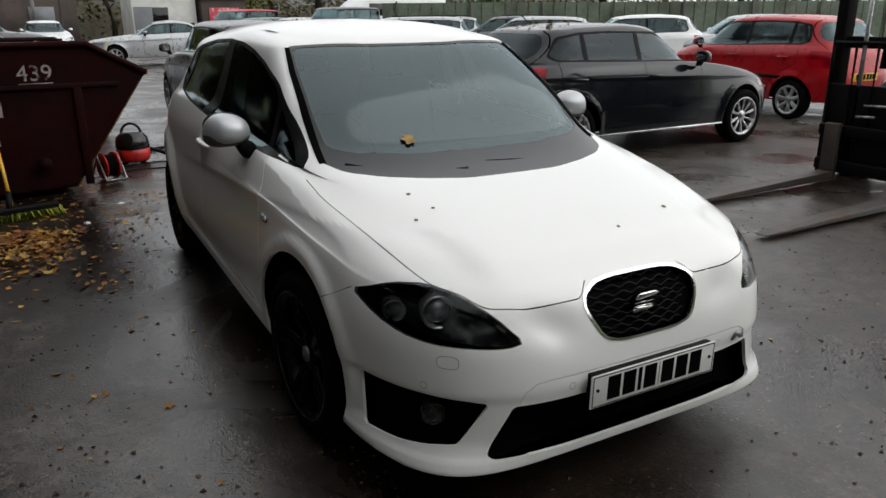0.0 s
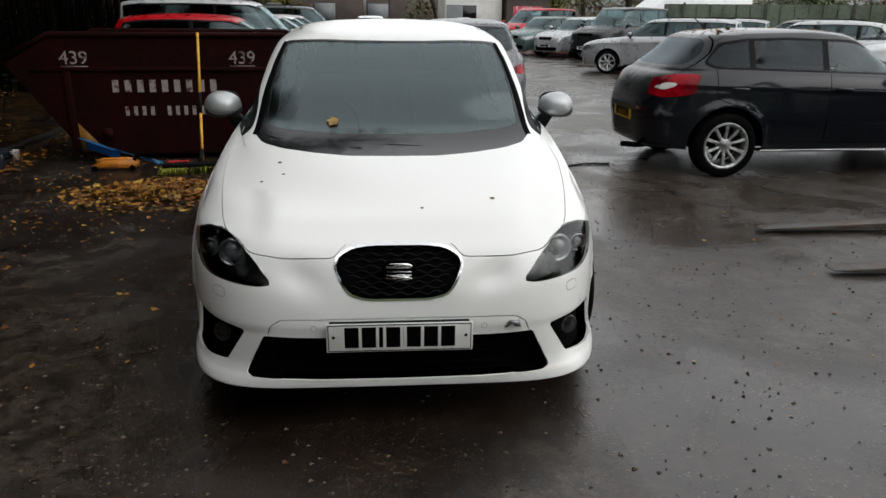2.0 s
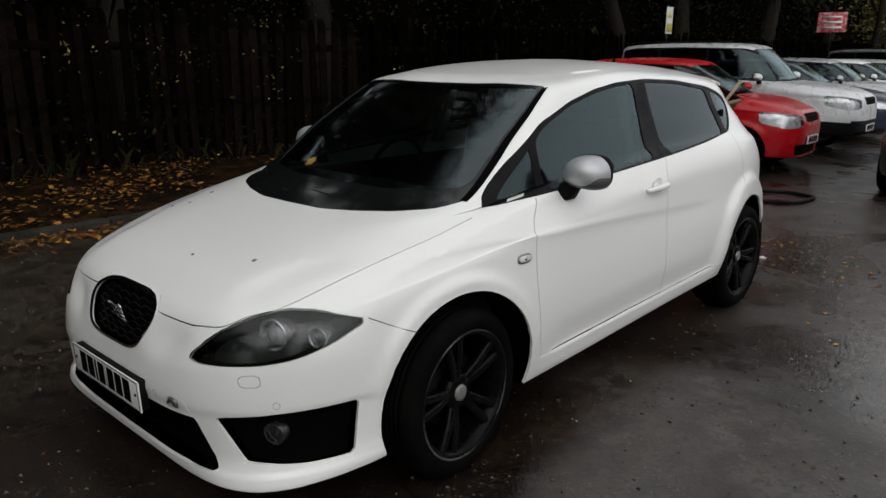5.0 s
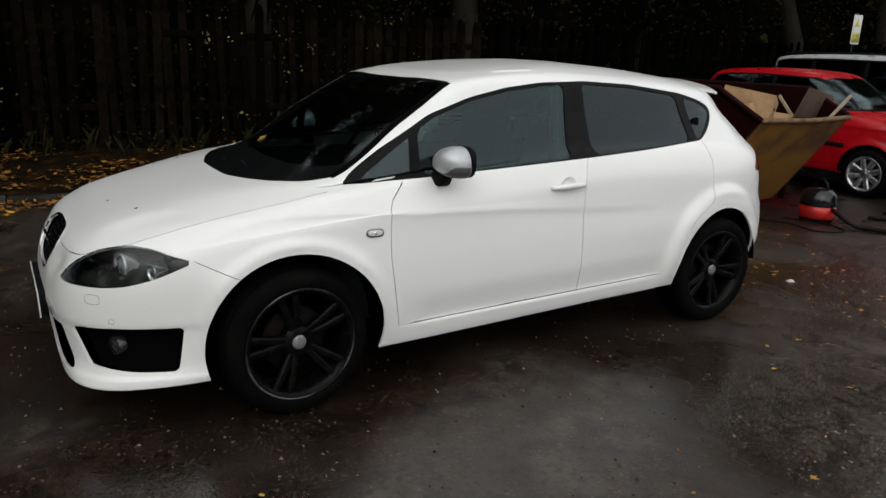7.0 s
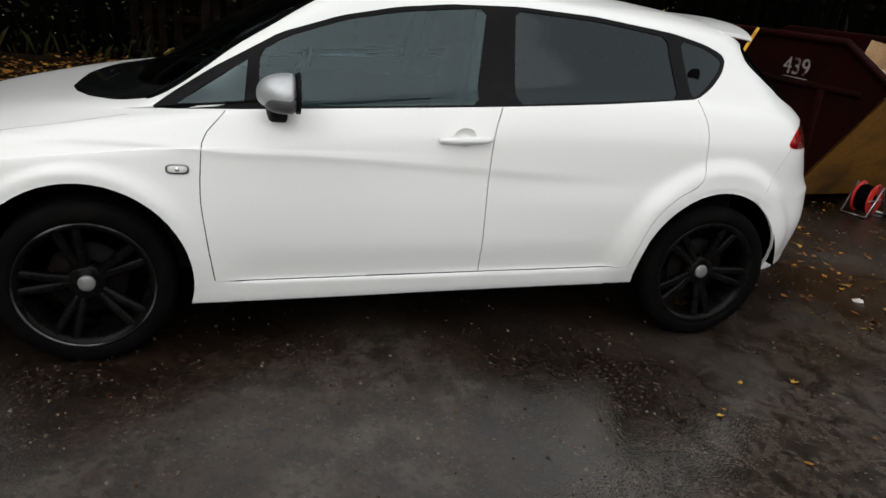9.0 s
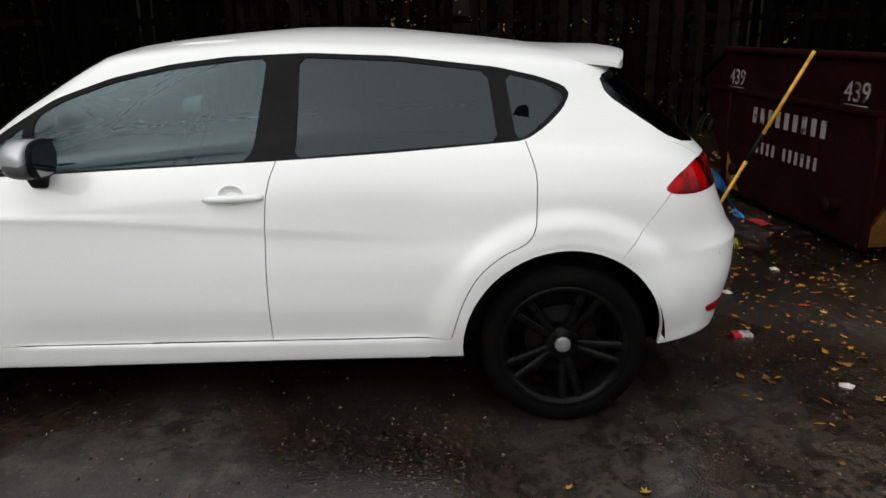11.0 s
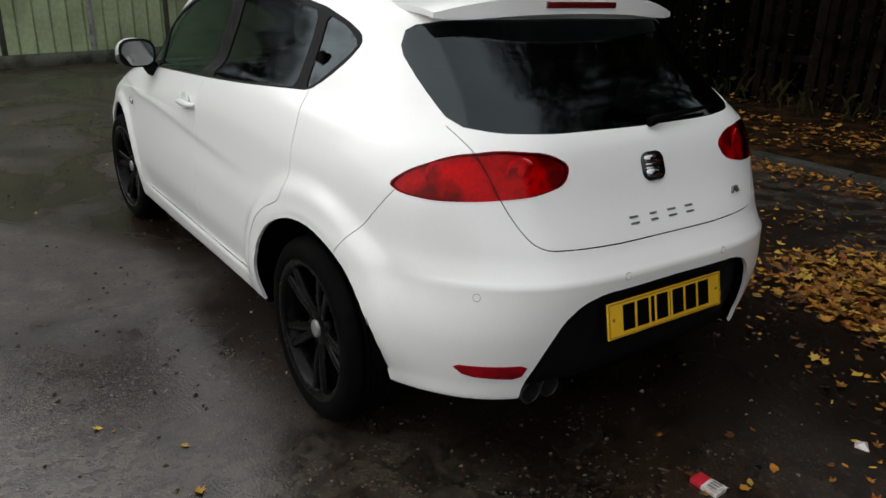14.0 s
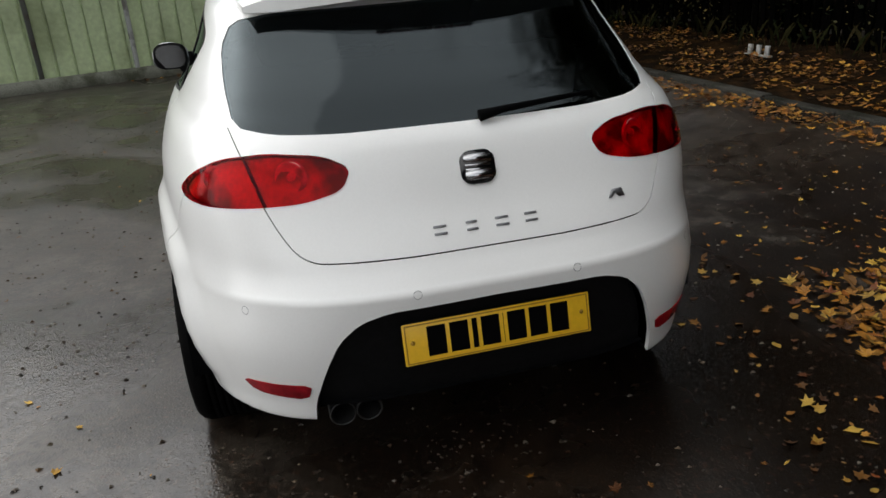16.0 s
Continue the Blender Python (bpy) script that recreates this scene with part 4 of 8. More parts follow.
GRILLE_BLACK = material("grille_black", (0.004, 0.004, 0.0042), 0.5, grain=0.2, spec=0.10)
SHELL_GREY = material("grey_mirror_shell", (0.07, 0.07, 0.072), 0.4, grain=0.1, spec=0.4)
BRAKE_RED = material("dark_brake_lamp", (0.10, 0.004, 0.006), 0.2, grain=0.2)
DULL_CHROME = material("dull_chrome", (0.42, 0.42, 0.43), 0.22, 1.0, grain=0.05)
DARK_MIRROR = material("dim_mirror", (0.20, 0.205, 0.21), 0.08, 1.0, grain=0.0)
LINING = material("grey_lining", (0.20, 0.21, 0.21), 0.8, grain=0.15, bump=0.1)
PLATE_LINE = material("plate_line", (0.30, 0.16, 0.01), 0.5)
EXHAUST = material("sooty_exhaust", (0.035, 0.035, 0.035), 0.35, 0.6, spots=(0.02, 0.02, 0.02), spot_scale=14)
SEAM_GREY = material("seam_grey", (0.30, 0.30, 0.30), 0.6, grain=0.1)
BADGE_GREY = material("badge_grey", (0.20, 0.20, 0.21), 0.28, 0.65)
LEAF_BROWN = material("leaf_scrap", (0.17, 0.125, 0.075), 0.8, grain=0.3, each=0.3)
LEAF_YELLOW = material("yellow_leaf", (0.42, 0.27, 0.05), 0.6, spots=(0.22, 0.12, 0.03), spot_scale=30, grain=0.2, each=0.35)


def emblem(parent, m, mat, back):
    """A square maker's emblem as a plain shape: two slanted halves on a dark ground."""
    part("badge_ground", prism_bm(rounded([(-0.047, -0.044), (0.047, -0.044), (0.047, 0.044), (-0.047, 0.044)], 2), 0.006, m), back, parent)
    for s in (1, -1):
        half = rounded([(-0.036 * s, 0.034 * s), (0.036 * s, 0.034 * s), (0.036 * s, 0.006 * s), (-0.036 * s, 0.012 * s)], 1)
        part("badge_half", prism_bm(half, 0.010, m), mat, parent)
    for z in (-0.006, 0.006):
        part("badge_bar", prism_bm([(-0.034, z - 0.0028), (0.034, z - 0.0050), (0.034, z + 0.0005), (-0.034, z + 0.0028)], 0.009, m), mat, parent)


def white_details(car, b):
    kid = {o.name.split(".")[0]: o for o in car.children}
    gate, fb, rb, bonnet = kid["tailgate"], kid["front_bumper"], kid["rear_bumper"], kid["bonnet"]
    cabin(car, 1.46, -1.45, 1.05, 0.70, 0.32, 0.93)
    part("underbody", hull_bm([(s * x, y, z) for s in (-1, 1) for x, y, z in ((0.60, 1.95, 0.22), (0.60, -1.85, 0.26), (0.55, 1.95, 0.40), (0.55, -1.85, 0.45), (0.72, 0.8, 0.24), (0.72, -0.8, 0.26))]), MATT_BLACK, car)
    number_plate(fb, pose(0, 2.228, 0.428, 0, 0, 180) @ pose(0, 0, 0, 2, 0, 0), PLATE_WHITE, "white plate with black bars")
    part("plate_backing", box_bm(0.50, 0.03, 0.105, (0, 2.208, 0.428), 0.004), BLACK_TRIM, fb)
    number_plate(rb, pose(0, -2.056, 0.516, 0, 0, 0) @ pose(0, 0, 0, -12, 0, 0), PLATE_YELLOW, "yellow plate with black bars")
    part("plate_backing", box_bm(0.50, 0.03, 0.105, (0, 0.020, 0), 0.004, m=pose(0, -2.052, 0.516, -12)), BLACK_TRIM, rb)
    emblem(kid["grille"], pose(0, 2.140, 0.646, 90, 0, 180) @ pose(0, 0, 0.014, 14, 0, 0) @ Matrix.Diagonal((1.28, 1.22, 1, 1)), CHROME, MATT_BLACK)
    at, n = b.near((0.0, -1.955, 0.935))
    emblem(gate, Matrix.Translation(at) @ n.to_track_quat("Z", "Y").to_matrix().to_4x4(), DULL_CHROME, GLOSS_BLACK)
    # wavy honeycomb slats across the grille
    for k in range(9):
        z = 0.572 + 0.018 * k
        half = 0.205 - 0.9 * max(0.62 - z, 0)
        yy = lambda zz: 2.176 - 0.35 * max(zz - 0.57, 0) - 0.9 * max(zz - 0.66, 0) ** 1.2
        pts = [(x, yy(z) - 0.02 * (x / 0.2) ** 2, z + 0.006 * math.cos(math.pi * x / 0.033 + (k % 2) * math.pi)) for x in np.linspace(-half, half, 41)]
        part("grille_slat", tube_bm(pts, 0.0035, 4), GRILLE_BLACK, kid["grille"])
    for k in range(3):
        part("intake_slat", tube_bm([(x, 2.135 - 0.10 * (x / 0.5) ** 4, 0.275 + 0.045 * k) for x in np.linspace(-0.46, 0.46, 13)], 0.006, 6), MATT_BLACK, fb)
    # trim strokes for the model badges
    for x, w in ((-0.126, 0.034), (-0.042, 0.030), (0.040, 0.036), (0.120, 0.034)):
        at, n = b.near((x, -2.012, 0.801))
        for up in (-0.0095, 0.0095):
            part("badge_letter_bar", box_bm(w, 0.0065, 0.004, (0, up, 0.001), 0.001, m=Matrix.Translation(at) @ n.to_track_quat("Z", "Y").to_matrix().to_4x4()), BADGE_GREY, gate)
    at, n = b.near((0.376, -1.985, 0.818))
    part("trim_badge", prism_bm([(-0.03, -0.014), (-0.018, -0.014), (0.0, 0.002), (0.012, -0.014), (0.032, -0.014), (0.026, 0.016), (-0.01, 0.016)], 0.005, Matrix.Translation(at) @ n.to_track_quat("Z", "Y").to_matrix().to_4x4() @ Matrix.Diagonal((0.8, 0.75, 1, 1))), BADGE_GREY, gate)
    part("trim_badge", prism_bm([(-0.03, -0.012), (-0.018, -0.012), (0.0, 0.002), (0.012, -0.012), (0.032, -0.012), (0.026, 0.014), (-0.01, 0.014)], 0.005, pose(-0.408, 2.192, 0.455, 90, 0, 184)), BADGE_GREY, fb)
    def on(at0, spin=0.0):
        """A frame lying on the shell, z outwards and x along the car's flank."""
        at, n = b.near(at0)
        return Matrix.Translation(at) @ n.to_track_quat("Z", "Y").to_matrix().to_4x4() @ Matrix.Rotation(radians(spin), 4, "Z")

    for x, y, z, owner in ((0.645, -1.93, 0.632, rb), (0.215, -2.08, 0.662, rb), (-0.645, -1.93, 0.632, rb), (-0.215, -2.08, 0.662, rb),
                           (0.706, 2.009, 0.474, fb), (-0.706, 2.009, 0.474, fb), (0.305, 2.208, 0.452, fb), (-0.305, 2.208, 0.452, fb)):
        seat_m = on((x, y, z))
        part("sensor_ring", lathe_bm([(-0.001, 0.0115), (0.0004, 0.0115), (0.0004, 0.0100), (-0.001, 0.0100)], 24, "z", m=seat_m), SEAM_GREY, owner)
        part("parking_sensor", lathe_bm([(-0.001, 0.0100), (0.0006, 0.0098), (0.0006, 0.0)], 24, "z", m=seat_m), WHITE, owner, smooth_faces=False)
    for s in (1, -1):
        door_mirror(car, s, SILVER, (0.893, 0.598, 1.047), 0.95, DARK_MIRROR)
        # handles, repeaters
        fd = [o for o in car.children if o.name.startswith("front_door") and (o.data.vertices[0].co.x > 0) == (s > 0)][0]
        cup = part("handle_cup", lathe_bm([(0.0, 0.046), (-0.010, 0.034), (-0.016, 0.0)], 24, m=Matrix.Diagonal((s, 1, 1, 1)) @ Matrix.Translation((0.860, -0.075, 0.912)) @ Matrix.Diagonal((1, 1, 0.8, 1))), WHITE, fd)
        bar = curve_through([(0.853 * s, -0.185, 0.906), (0.868 * s, -0.165, 0.905), (0.871 * s, -0.08, 0.902), (0.868 * s, 0.005, 0.898), (0.853 * s, 0.025, 0.897)], 17)
        part("door_handle", tube_bm([tuple(p) for p in bar], [0.009 + 0.006 * math.sin(math.pi * k / 16) for k in range(17)], 10), WHITE, fd)
        at, n = b.near((0.862 * s, 0.98, 0.763))
        rep_m = Matrix.Translation(at) @ n.to_track_quat("Z", "Y").to_matrix().to_4x4()
        rep = part("side_repeater", prism_bm(rounded([(-0.040, -0.018), (0.040, -0.018), (0.040, 0.018), (-0.040, 0.018)], 2), 0.004, rep_m), BADGE_GREY, car, "clear side repeater in a dark frame")
        part("lens", prism_bm(rounded([(-0.033, -0.012), (0.033, -0.012), (0.033, 0.012), (-0.033, 0.012)], 2), 0.009, rep_m, 0.002), LAMP_WHITE, rep)
        part("bulb", lathe_bm([(0.009, 0.008), (0.0105, 0.006), (0.011, 0.0)], 16, "z", m=rep_m), CHROME, rep)
        part("rear_door_handle", prism_bm(rounded([(-0.030, -0.045), (0.015, -0.045), (0.035, 0.0), (0.010, 0.045), (-0.030, 0.045)], 1), 0.012, Matrix.Diagonal((s, 1, 1, 1)) @ pose(0.690, -1.118, 1.165, 90, 0, 90) @ pose(0, 0, 0, 0, 0, 0)), MATT_BLACK, car)
        part("washer_seam", prism_bm(rounded([(-0.033, -0.020), (0.034, -0.020), (0.030, 0.020), (-0.037, 0.018)], 2), 0.0004, on((0.652 * s, 2.062, 0.555))), SEAM_GREY, fb, smooth_faces=False)
        part("washer_flap", prism_bm(rounded([(-0.031, -0.018), (0.032, -0.018), (0.028, 0.018), (-0.035, 0.016)], 2), 0.0008, on((0.652 * s, 2.062, 0.555))), WHITE, fb, smooth_faces=False)
        part("exhaust_tip", lathe_bm([(-0.12, 0.036), (0.0, 0.038), (0.004, 0.035), (0.0, 0.032), (-0.10, 0.030)], 28, m=pose(-0.35 - 0.037 * (1 - s), -1.935, 0.278, 0, 0, -90)), EXHAUST, rb)
    # spoiler over the rear window, with the high brake lamp
    sp = []
    for y, zt, zb, w, own in ((-1.10, 0, 0, 0.46, 1.0), (-1.20, 1.430, 1.40, 0.51, 0.75), (-1.30, 1.424, 1.38, 0.535, 0.4), (-1.40, 1.418, 1.36, 0.540, 0.15), (-1.49, 1.411, 1.350, 0.530, 0.0), (-1.555, 1.402, 1.346, 0.522, 0.0), (-1.578, 1.395, 1.344, 0.518, 0.0)):
        row = []
        for u in np.linspace(-1, 1, 25):
            slip = (0.075 * abs(u) ** 3.0) * smooth(-1.2, -1.45, y)
            at, n = b.near((w * u, y + slip, b.roof(w * u, y + slip)))
            z1 = own * (at.z - 0.004) + (1 - own) * (zt - 0.050 * abs(u) ** 3.0)
            row.append(((w * u, y + slip, z1), (w * u, y + slip, min(z1 - 0.008, z1 - (zt - zb) * (1 - 0.7 * abs(u) ** 6)) if zb else z1 - 0.01)))
        sp.append(row)
    bm = bmesh.new()
    up = [[bm.verts.new(a) for a, _ in row] for row in sp]
    dn = [[bm.verts.new(c) for _, c in row] for row in sp]
    for rows, flip in ((up, False), (dn, True)):
        for a, c in zip(rows[:-1], rows[1:]):
            for k in range(len(a) - 1):
                q = (a[k], a[k + 1], c[k + 1], c[k])
                bm.faces.new(q[::-1] if not flip else q)
    own = lambda vv: [bm.verts.new(v.co) for v in vv]
    eu, ed = own(up[-1]), own(dn[-1])
    for k in range(24):
        bm.faces.new((eu[k], eu[k + 1], ed[k + 1], ed[k]))
    for e in (0, -1):
        su, sd = own([r[e] for r in up]), own([r[e] for r in dn])
        for k in range(len(up) - 1):
            bm.faces.new((su[k], sd[k], sd[k + 1], su[k + 1]))
    bmesh.ops.recalc_face_normals(bm, faces=bm.faces)
    spoiler = part("roof_spoiler", bm, WHITE, gate)
    part("high_brake_light", hull_bm([(q * x, y, z) for q in (-1, 1) for x, y, z in ((0.150, -1.583, 1.362), (0.150, -1.583, 1.381), (0.150, -1.56, 1.360), (0.150, -1.56, 1.379))], 0.003), BRAKE_RED, spoiler)
    rz = b.roof(0, -1.04)
    part("roof_aerial", hull_bm([(-0.018, -1.00, rz - 0.004), (0.018, -1.00, rz - 0.004), (-0.018, -1.085, rz - 0.012), (0.018, -1.085, rz - 0.012), (-0.006, -1.085, rz + 0.052), (0.006, -1.085, rz + 0.052), (0, -1.03, rz + 0.018)], 0.004), MATT_BLACK, car)
    for s in (1, -1):
        part("pillar_lining", hull_bm([(s * x, y, z) for x, y, z in ((0.700, -0.135, 1.00), (0.700, -0.20, 1.00), (0.645, -0.115, 1.00), (0.645, -0.20, 1.00), (0.592, -0.180, 1.36), (0.592, -0.24, 1.36), (0.545, -0.165, 1.36), (0.545, -0.24, 1.36))], 0.008), LINING, car, "grey fabric pillar lining")
    # wipers
    for a, c in (((-0.50, 1.30), (0.20, 1.245)), ((0.15, 1.33), (0.58, 1.14))):
        pts = []
        for k in range(9):
            u = k / 8
            x, y = a[0] + (c[0] - a[0]) * u, a[1] + (c[1] - a[1]) * u
            pts.append((x, y + 0.03 * math.sin(math.pi * u), 0.950 + 0.45 * max(1.24 - y, 0) - 0.05 * abs(x)))
        part("windscreen_wiper", tube_bm(pts, 0.008, 6), BLACK_TRIM, car)
    part("rear_wiper", tube_bm([(0.03, -1.878, 1.046), (0.10, -1.876, 1.056), (0.22, -1.868, 1.064), (0.36, -1.850, 1.070)], [0.016, 0.010, 0.008, 0.006], 8), MATT_BLACK, gate)


white, white_body = white_car()
white_details(white, white_body)


# scraps of leaf stuck to the bonnet and the windscreen
def leaf_scrap(name, m, size, mat, label):
    out = []
    for k in range(14):
        a = 2 * math.pi * k / 14
        r = size * (0.55 + 0.45 * abs(math.cos(2.5 * a)))
        out.append((r * math.cos(a), r * math.sin(a)))
    bm = prism_bm(out, 0.0015)
    for v in bm.verts:
        v.co.z += 6 * (v.co.x ** 2) * (1 if v.co.y > 0 else 0.2)
    ob = part(name, bm, mat, None, label, False)
    ob.matrix_world = m
    return tagged(ob, label, "leaf", "leaf scraps on the white car")


def on_shell(x, y, z, spin):
    at, n = white_body.near((x, y, z))
    return Matrix.Translation(at + 0.001 * n) @ n.to_track_quat("Z", "Y").to_matrix().to_4x4() @ Matrix.Rotation(radians(spin), 4, "Z")


for x, y, z, size, rz in ((-0.094, 1.922, 0.838, 0.007, 10), (-0.374, 1.845, 0.842, 0.010, 70), (0.489, 1.494, 0.921, 0.009, 20), (0.46, 1.62, 0.902, 0.007, 120), (0.545, 1.66, 0.885, 0.007, 40)):
    leaf_scrap("leaf_scrap", on_shell(x, y, z, rz), size, LEAF_BROWN, "small wet brown leaf scrap on the white bonnet")
leaf_scrap("fallen_leaf", on_shell(0.288, 1.090, 1.030, 30), 0.032, LEAF_YELLOW, "yellow maple leaf on the windscreen")


# ---- the other parked cars ----
def paint(name, c, metal=0.3, rough=0.3, spots=None):
    return material(name, c, rough, metal, spots=spots or tuple(0.8 * v for v in c), spot_scale=4, spot_edge=(0.5, 0.8), grain=0.05, grain_scale=90, coat=0.22, rough_var=0.04, spec=0.3)


def car_levels(s):
    """Levels for a car from a few sizes: nose, tail, half width w, bonnet, belt and roof heights, windscreen foot and head, rear window head and foot, height of the boot edge."""
    n, t, w, bon, belt, roof, sill = s["nose"], s["tail"], s["w"], s["bonnet"], s["belt"], s["roof"], s["sill"]
    s0, s1, r1, r0, bz = s["screen0"], s["screen1"], s["rear1"], s["rear0"], s["boot"]
    nf, nr = s.get("nf", 4.2), s.get("nr", 4.6)
    return [
        (n - 0.25, t + 0.22, 0.72 * w, sill + 0.02, sill, sill, sill + 0.05, nf, nr),
        (n - 0.05, t + 0.06, 0.955 * w, sill - 0.02, sill + 0.02, sill + 0.02, sill + 0.03, nf, nr),
        (n - 0.01, t + 0.02, 0.99 * w, 0.42, 0.45, 0.46, 0.46, nf, nr),
        (n, t, w, 0.56, 0.62, 0.62, 0.60, nf, nr),
        (n - 0.03, t + 0.04, 0.985 * w, bon - 0.16, 0.5 * (belt + 0.62), 0.5 * (belt + 0.64), 0.5 * (bz + 0.60), nf, nr),
        (n - 0.09, t + 0.08, 0.955 * w, bon - 0.09, belt - 0.08, belt - 0.06, bz - 0.08, nf, nr),
        (n - 0.22, t + 0.14, 0.905 * w, bon - 0.03, belt, belt + 0.03, bz, nf, nr),
        (0.5 * (n + s0), 0.5 * (t + 0.2 + r0) if r0 - t > 0.4 else r0 - 0.03, 0.86 * w, bon + 0.05, belt + 0.04, belt + 0.07, bz + 0.03, 3.8, nr),
        (s0, r0, 0.83 * w, bon + 0.11, belt + 0.08, belt + 0.10, bz + 0.06, 3.6, nr),
        (0.5 * (s0 + s1), 0.5 * (r0 + r1), 0.765 * w, 0.5 * (bon + 0.11 + roof - 0.08), 0.5 * (belt + roof), 0.5 * (belt + roof) + 0.01, 0.5 * (bz + roof - 0.06), 4.0, nr),
        (s1, r1, s.get("top", 0.685) * w, roof - 0.085, roof - 0.065, roof - 0.075, roof - 0.10, 4.6, 4.8),
        (s1 - 0.10, r1 + 0.10, s.get("top", 0.685) * w - 0.085, roof - 0.045, roof - 0.022, roof - 0.030, roof - 0.055, 4.2, 4.4),
        (s1 - 0.35, r1 + 0.35, 0.40 * w, roof - 0.014, roof - 0.006, roof - 0.010, roof - 0.022, 3.0, 3.2),
        (0.5 * (s1 + r1) + 0.2, 0.5 * (s1 + r1) - 0.2, 0.07 * w, roof, roof, roof, roof, 2.2, 2.2),
    ]


def parked_car(name, m, label, category, colour, s, fine=False, group="parked cars"):
    """A parked car with panes, doors, lamps, plates, mirrors and wheels, facing +y of m."""
    car = thing(name, Matrix(), label, category, group)
    wb0, wb1, R = s["axle0"], s["axle1"], s["wheel"]

    def relief(p):
        x, y, z = p[..., 0].copy(), p[..., 1], p[..., 2]
        side = smooth(0.6 * s["w"], 0.9 * s["w"], x)
        for yw in (wb0, wb1):
            r = np.hypot(y - yw, z - R)
            x = x + 0.016 * side * (1 - smooth(R + 0.09, R + 0.13, r))
        line = s["belt"] - 0.11 + 0.03 * (-y)
        x = x - 0.012 * side * smooth(0.004, 0.04, line - z) * (1 - smooth(0.12, 0.35, line - z))
        return np.stack([x, y, p[..., 2]], -1)

    b = Body(car_levels(s), 110 if fine else 70, 6 if fine else 4, relief)
    belt, roof, s0, s1, r1, r0, w, bz = s["belt"], s["roof"], s["screen0"], s["screen1"], s["rear1"], s["rear0"], s["w"], s["boot"]
    up = lambda c, n: n.x > 0.12 and c.z > belt - 0.05 and c.x > 0.5 * w
    head = roof - 0.085
    last = s.get("last", r0 + 0.30)
    dlo = [(s0 - 0.12, belt + 0.02), (0.0, belt + 0.045), (last + 0.1, belt + 0.085), (last, belt + 0.13), (r1 + s.get("lean", 0.12), head - 0.05), (r1 + 0.38, head - 0.008), (0.5 * (s1 + r1), head + 0.005), (s1 - 0.10, head - 0.015), (s1 + 0.25 * (s0 - s1), head - 0.09)]
    b.cut("trim", rounded(dlo, 1), "side", up)
    cuts = s["pillars"]
    edges = [s0 + 0.2] + list(cuts) + [r1 - 1.0]
    inner = rounded([(y + (0.03 if y < 0 else -0.04), z + (0.02 if z < roof - 0.3 else -0.02)) for y, z in dlo], 1)
    for k in range(len(edges) - 1):
        lo, hi = edges[k + 1] + 0.03, edges[k] - 0.03
        # clip the inner outline to this bay
        pts = []
        q = np.roll(inner, -1, axis=0)
        for a, c in zip(inner, q):
            for lim in (lo, hi):
                if (a[0] - lim) * (c[0] - lim) < 0:
                    u = (lim - a[0]) / (c[0] - a[0])
                    pts.append((lim, a[1] + u * (c[1] - a[1])))
            if lo <= c[0] <= hi:
                pts.append(tuple(c))
        if len(pts) < 3:
            continue
        mid = np.mean(pts, axis=0)
        pts.sort(key=lambda p: math.atan2(p[1] - mid[1], p[0] - mid[0]))
        b.cut("side_glass_%d" % k, pts, "side", up, ("trim",))
    ahead = lambda c, n: n.z > 0.1 and n.y > 0.05 and c.y > s1 - 0.3 and c.z > s["bonnet"]
    b.cut("screen_border", rounded([(-0.3, s0 + 0.02), (0.45 * w, s0 - 0.02), (0.72 * w, s0 - 0.14), (0.77 * w, s0 - 0.28), (0.66 * w, s1 - 0.02), (0.4 * w, s1 + 0.02), (-0.3, s1 + 0.04)], 1), "top", ahead, ("body",))
    b.cut("windscreen", rounded([(-0.3, s0 - 0.05), (0.43 * w, s0 - 0.09), (0.68 * w, s0 - 0.20), (0.73 * w, s0 - 0.31), (0.635 * w, s1 + 0.01), (0.4 * w, s1 + 0.04), (-0.3, s1 + 0.06)], 1), "top", ahead, ("screen_border",))
    back = lambda c, n: n.y < -0.1 and c.y < 0
    low = s.get("gate", 0.70)
    gate = [(-0.3, low), (0.50 * w, low), (0.62 * w, low + 0.05), (0.70 * w, bz), (0.72 * w, bz + 0.1), (0.62 * w, head - 0.03), (0.5 * w, head + 0.01), (-0.3, head + 0.015)]
    b.cut("tailgate", gate, "front", back, ("body",))
    b.cut("rear_window", rounded([(-0.3, bz + 0.07), (0.5 * w, bz + 0.08), (0.665 * w, bz + 0.10), (0.655 * w, bz + 0.2), (0.58 * w, head - 0.05), (0.5 * w, head - 0.02), (-0.3, head - 0.015)], 1), "front", back, ("tailgate",))
    b.cut("gap", band(curve_through(gate[1:7], 20), 0.008), "front", back, ("body", "tailgate"))
    diag = (0.6, -0.8, 0)
    tl = s["tail_lamp"]
    b.cut("tail_light", rounded(tl, 1), diag, lambda c, n: c.y < -0.8 and n.dot(Vector(diag)) > 0.15, ("body", "tailgate"))
    if s.get("white_lamp"):
        b.cut("white_lamp", rounded(s["white_lamp"], 1), diag, lambda c, n: c.y < -0.8 and n.dot(Vector(diag)) > 0.15, ("tail_light",))
    dfr = (0.55, 0.83, 0)
    hl = s["head_lamp"]
    b.cut("headlight", rounded(hl, 1), dfr, lambda c, n: c.y > 0.8 and n.dot(Vector(dfr)) > 0.1, ("body",))
    nose = lambda c, n: n.y > 0.15 and c.y > 0.8
    gz = s["bonnet"] - 0.16
    b.cut("grille", rounded([(-0.3, gz + 0.05), (0.38 * w, gz + 0.05), (0.34 * w, gz - 0.06), (-0.3, gz - 0.07)], 1), "front", nose, ("body",))
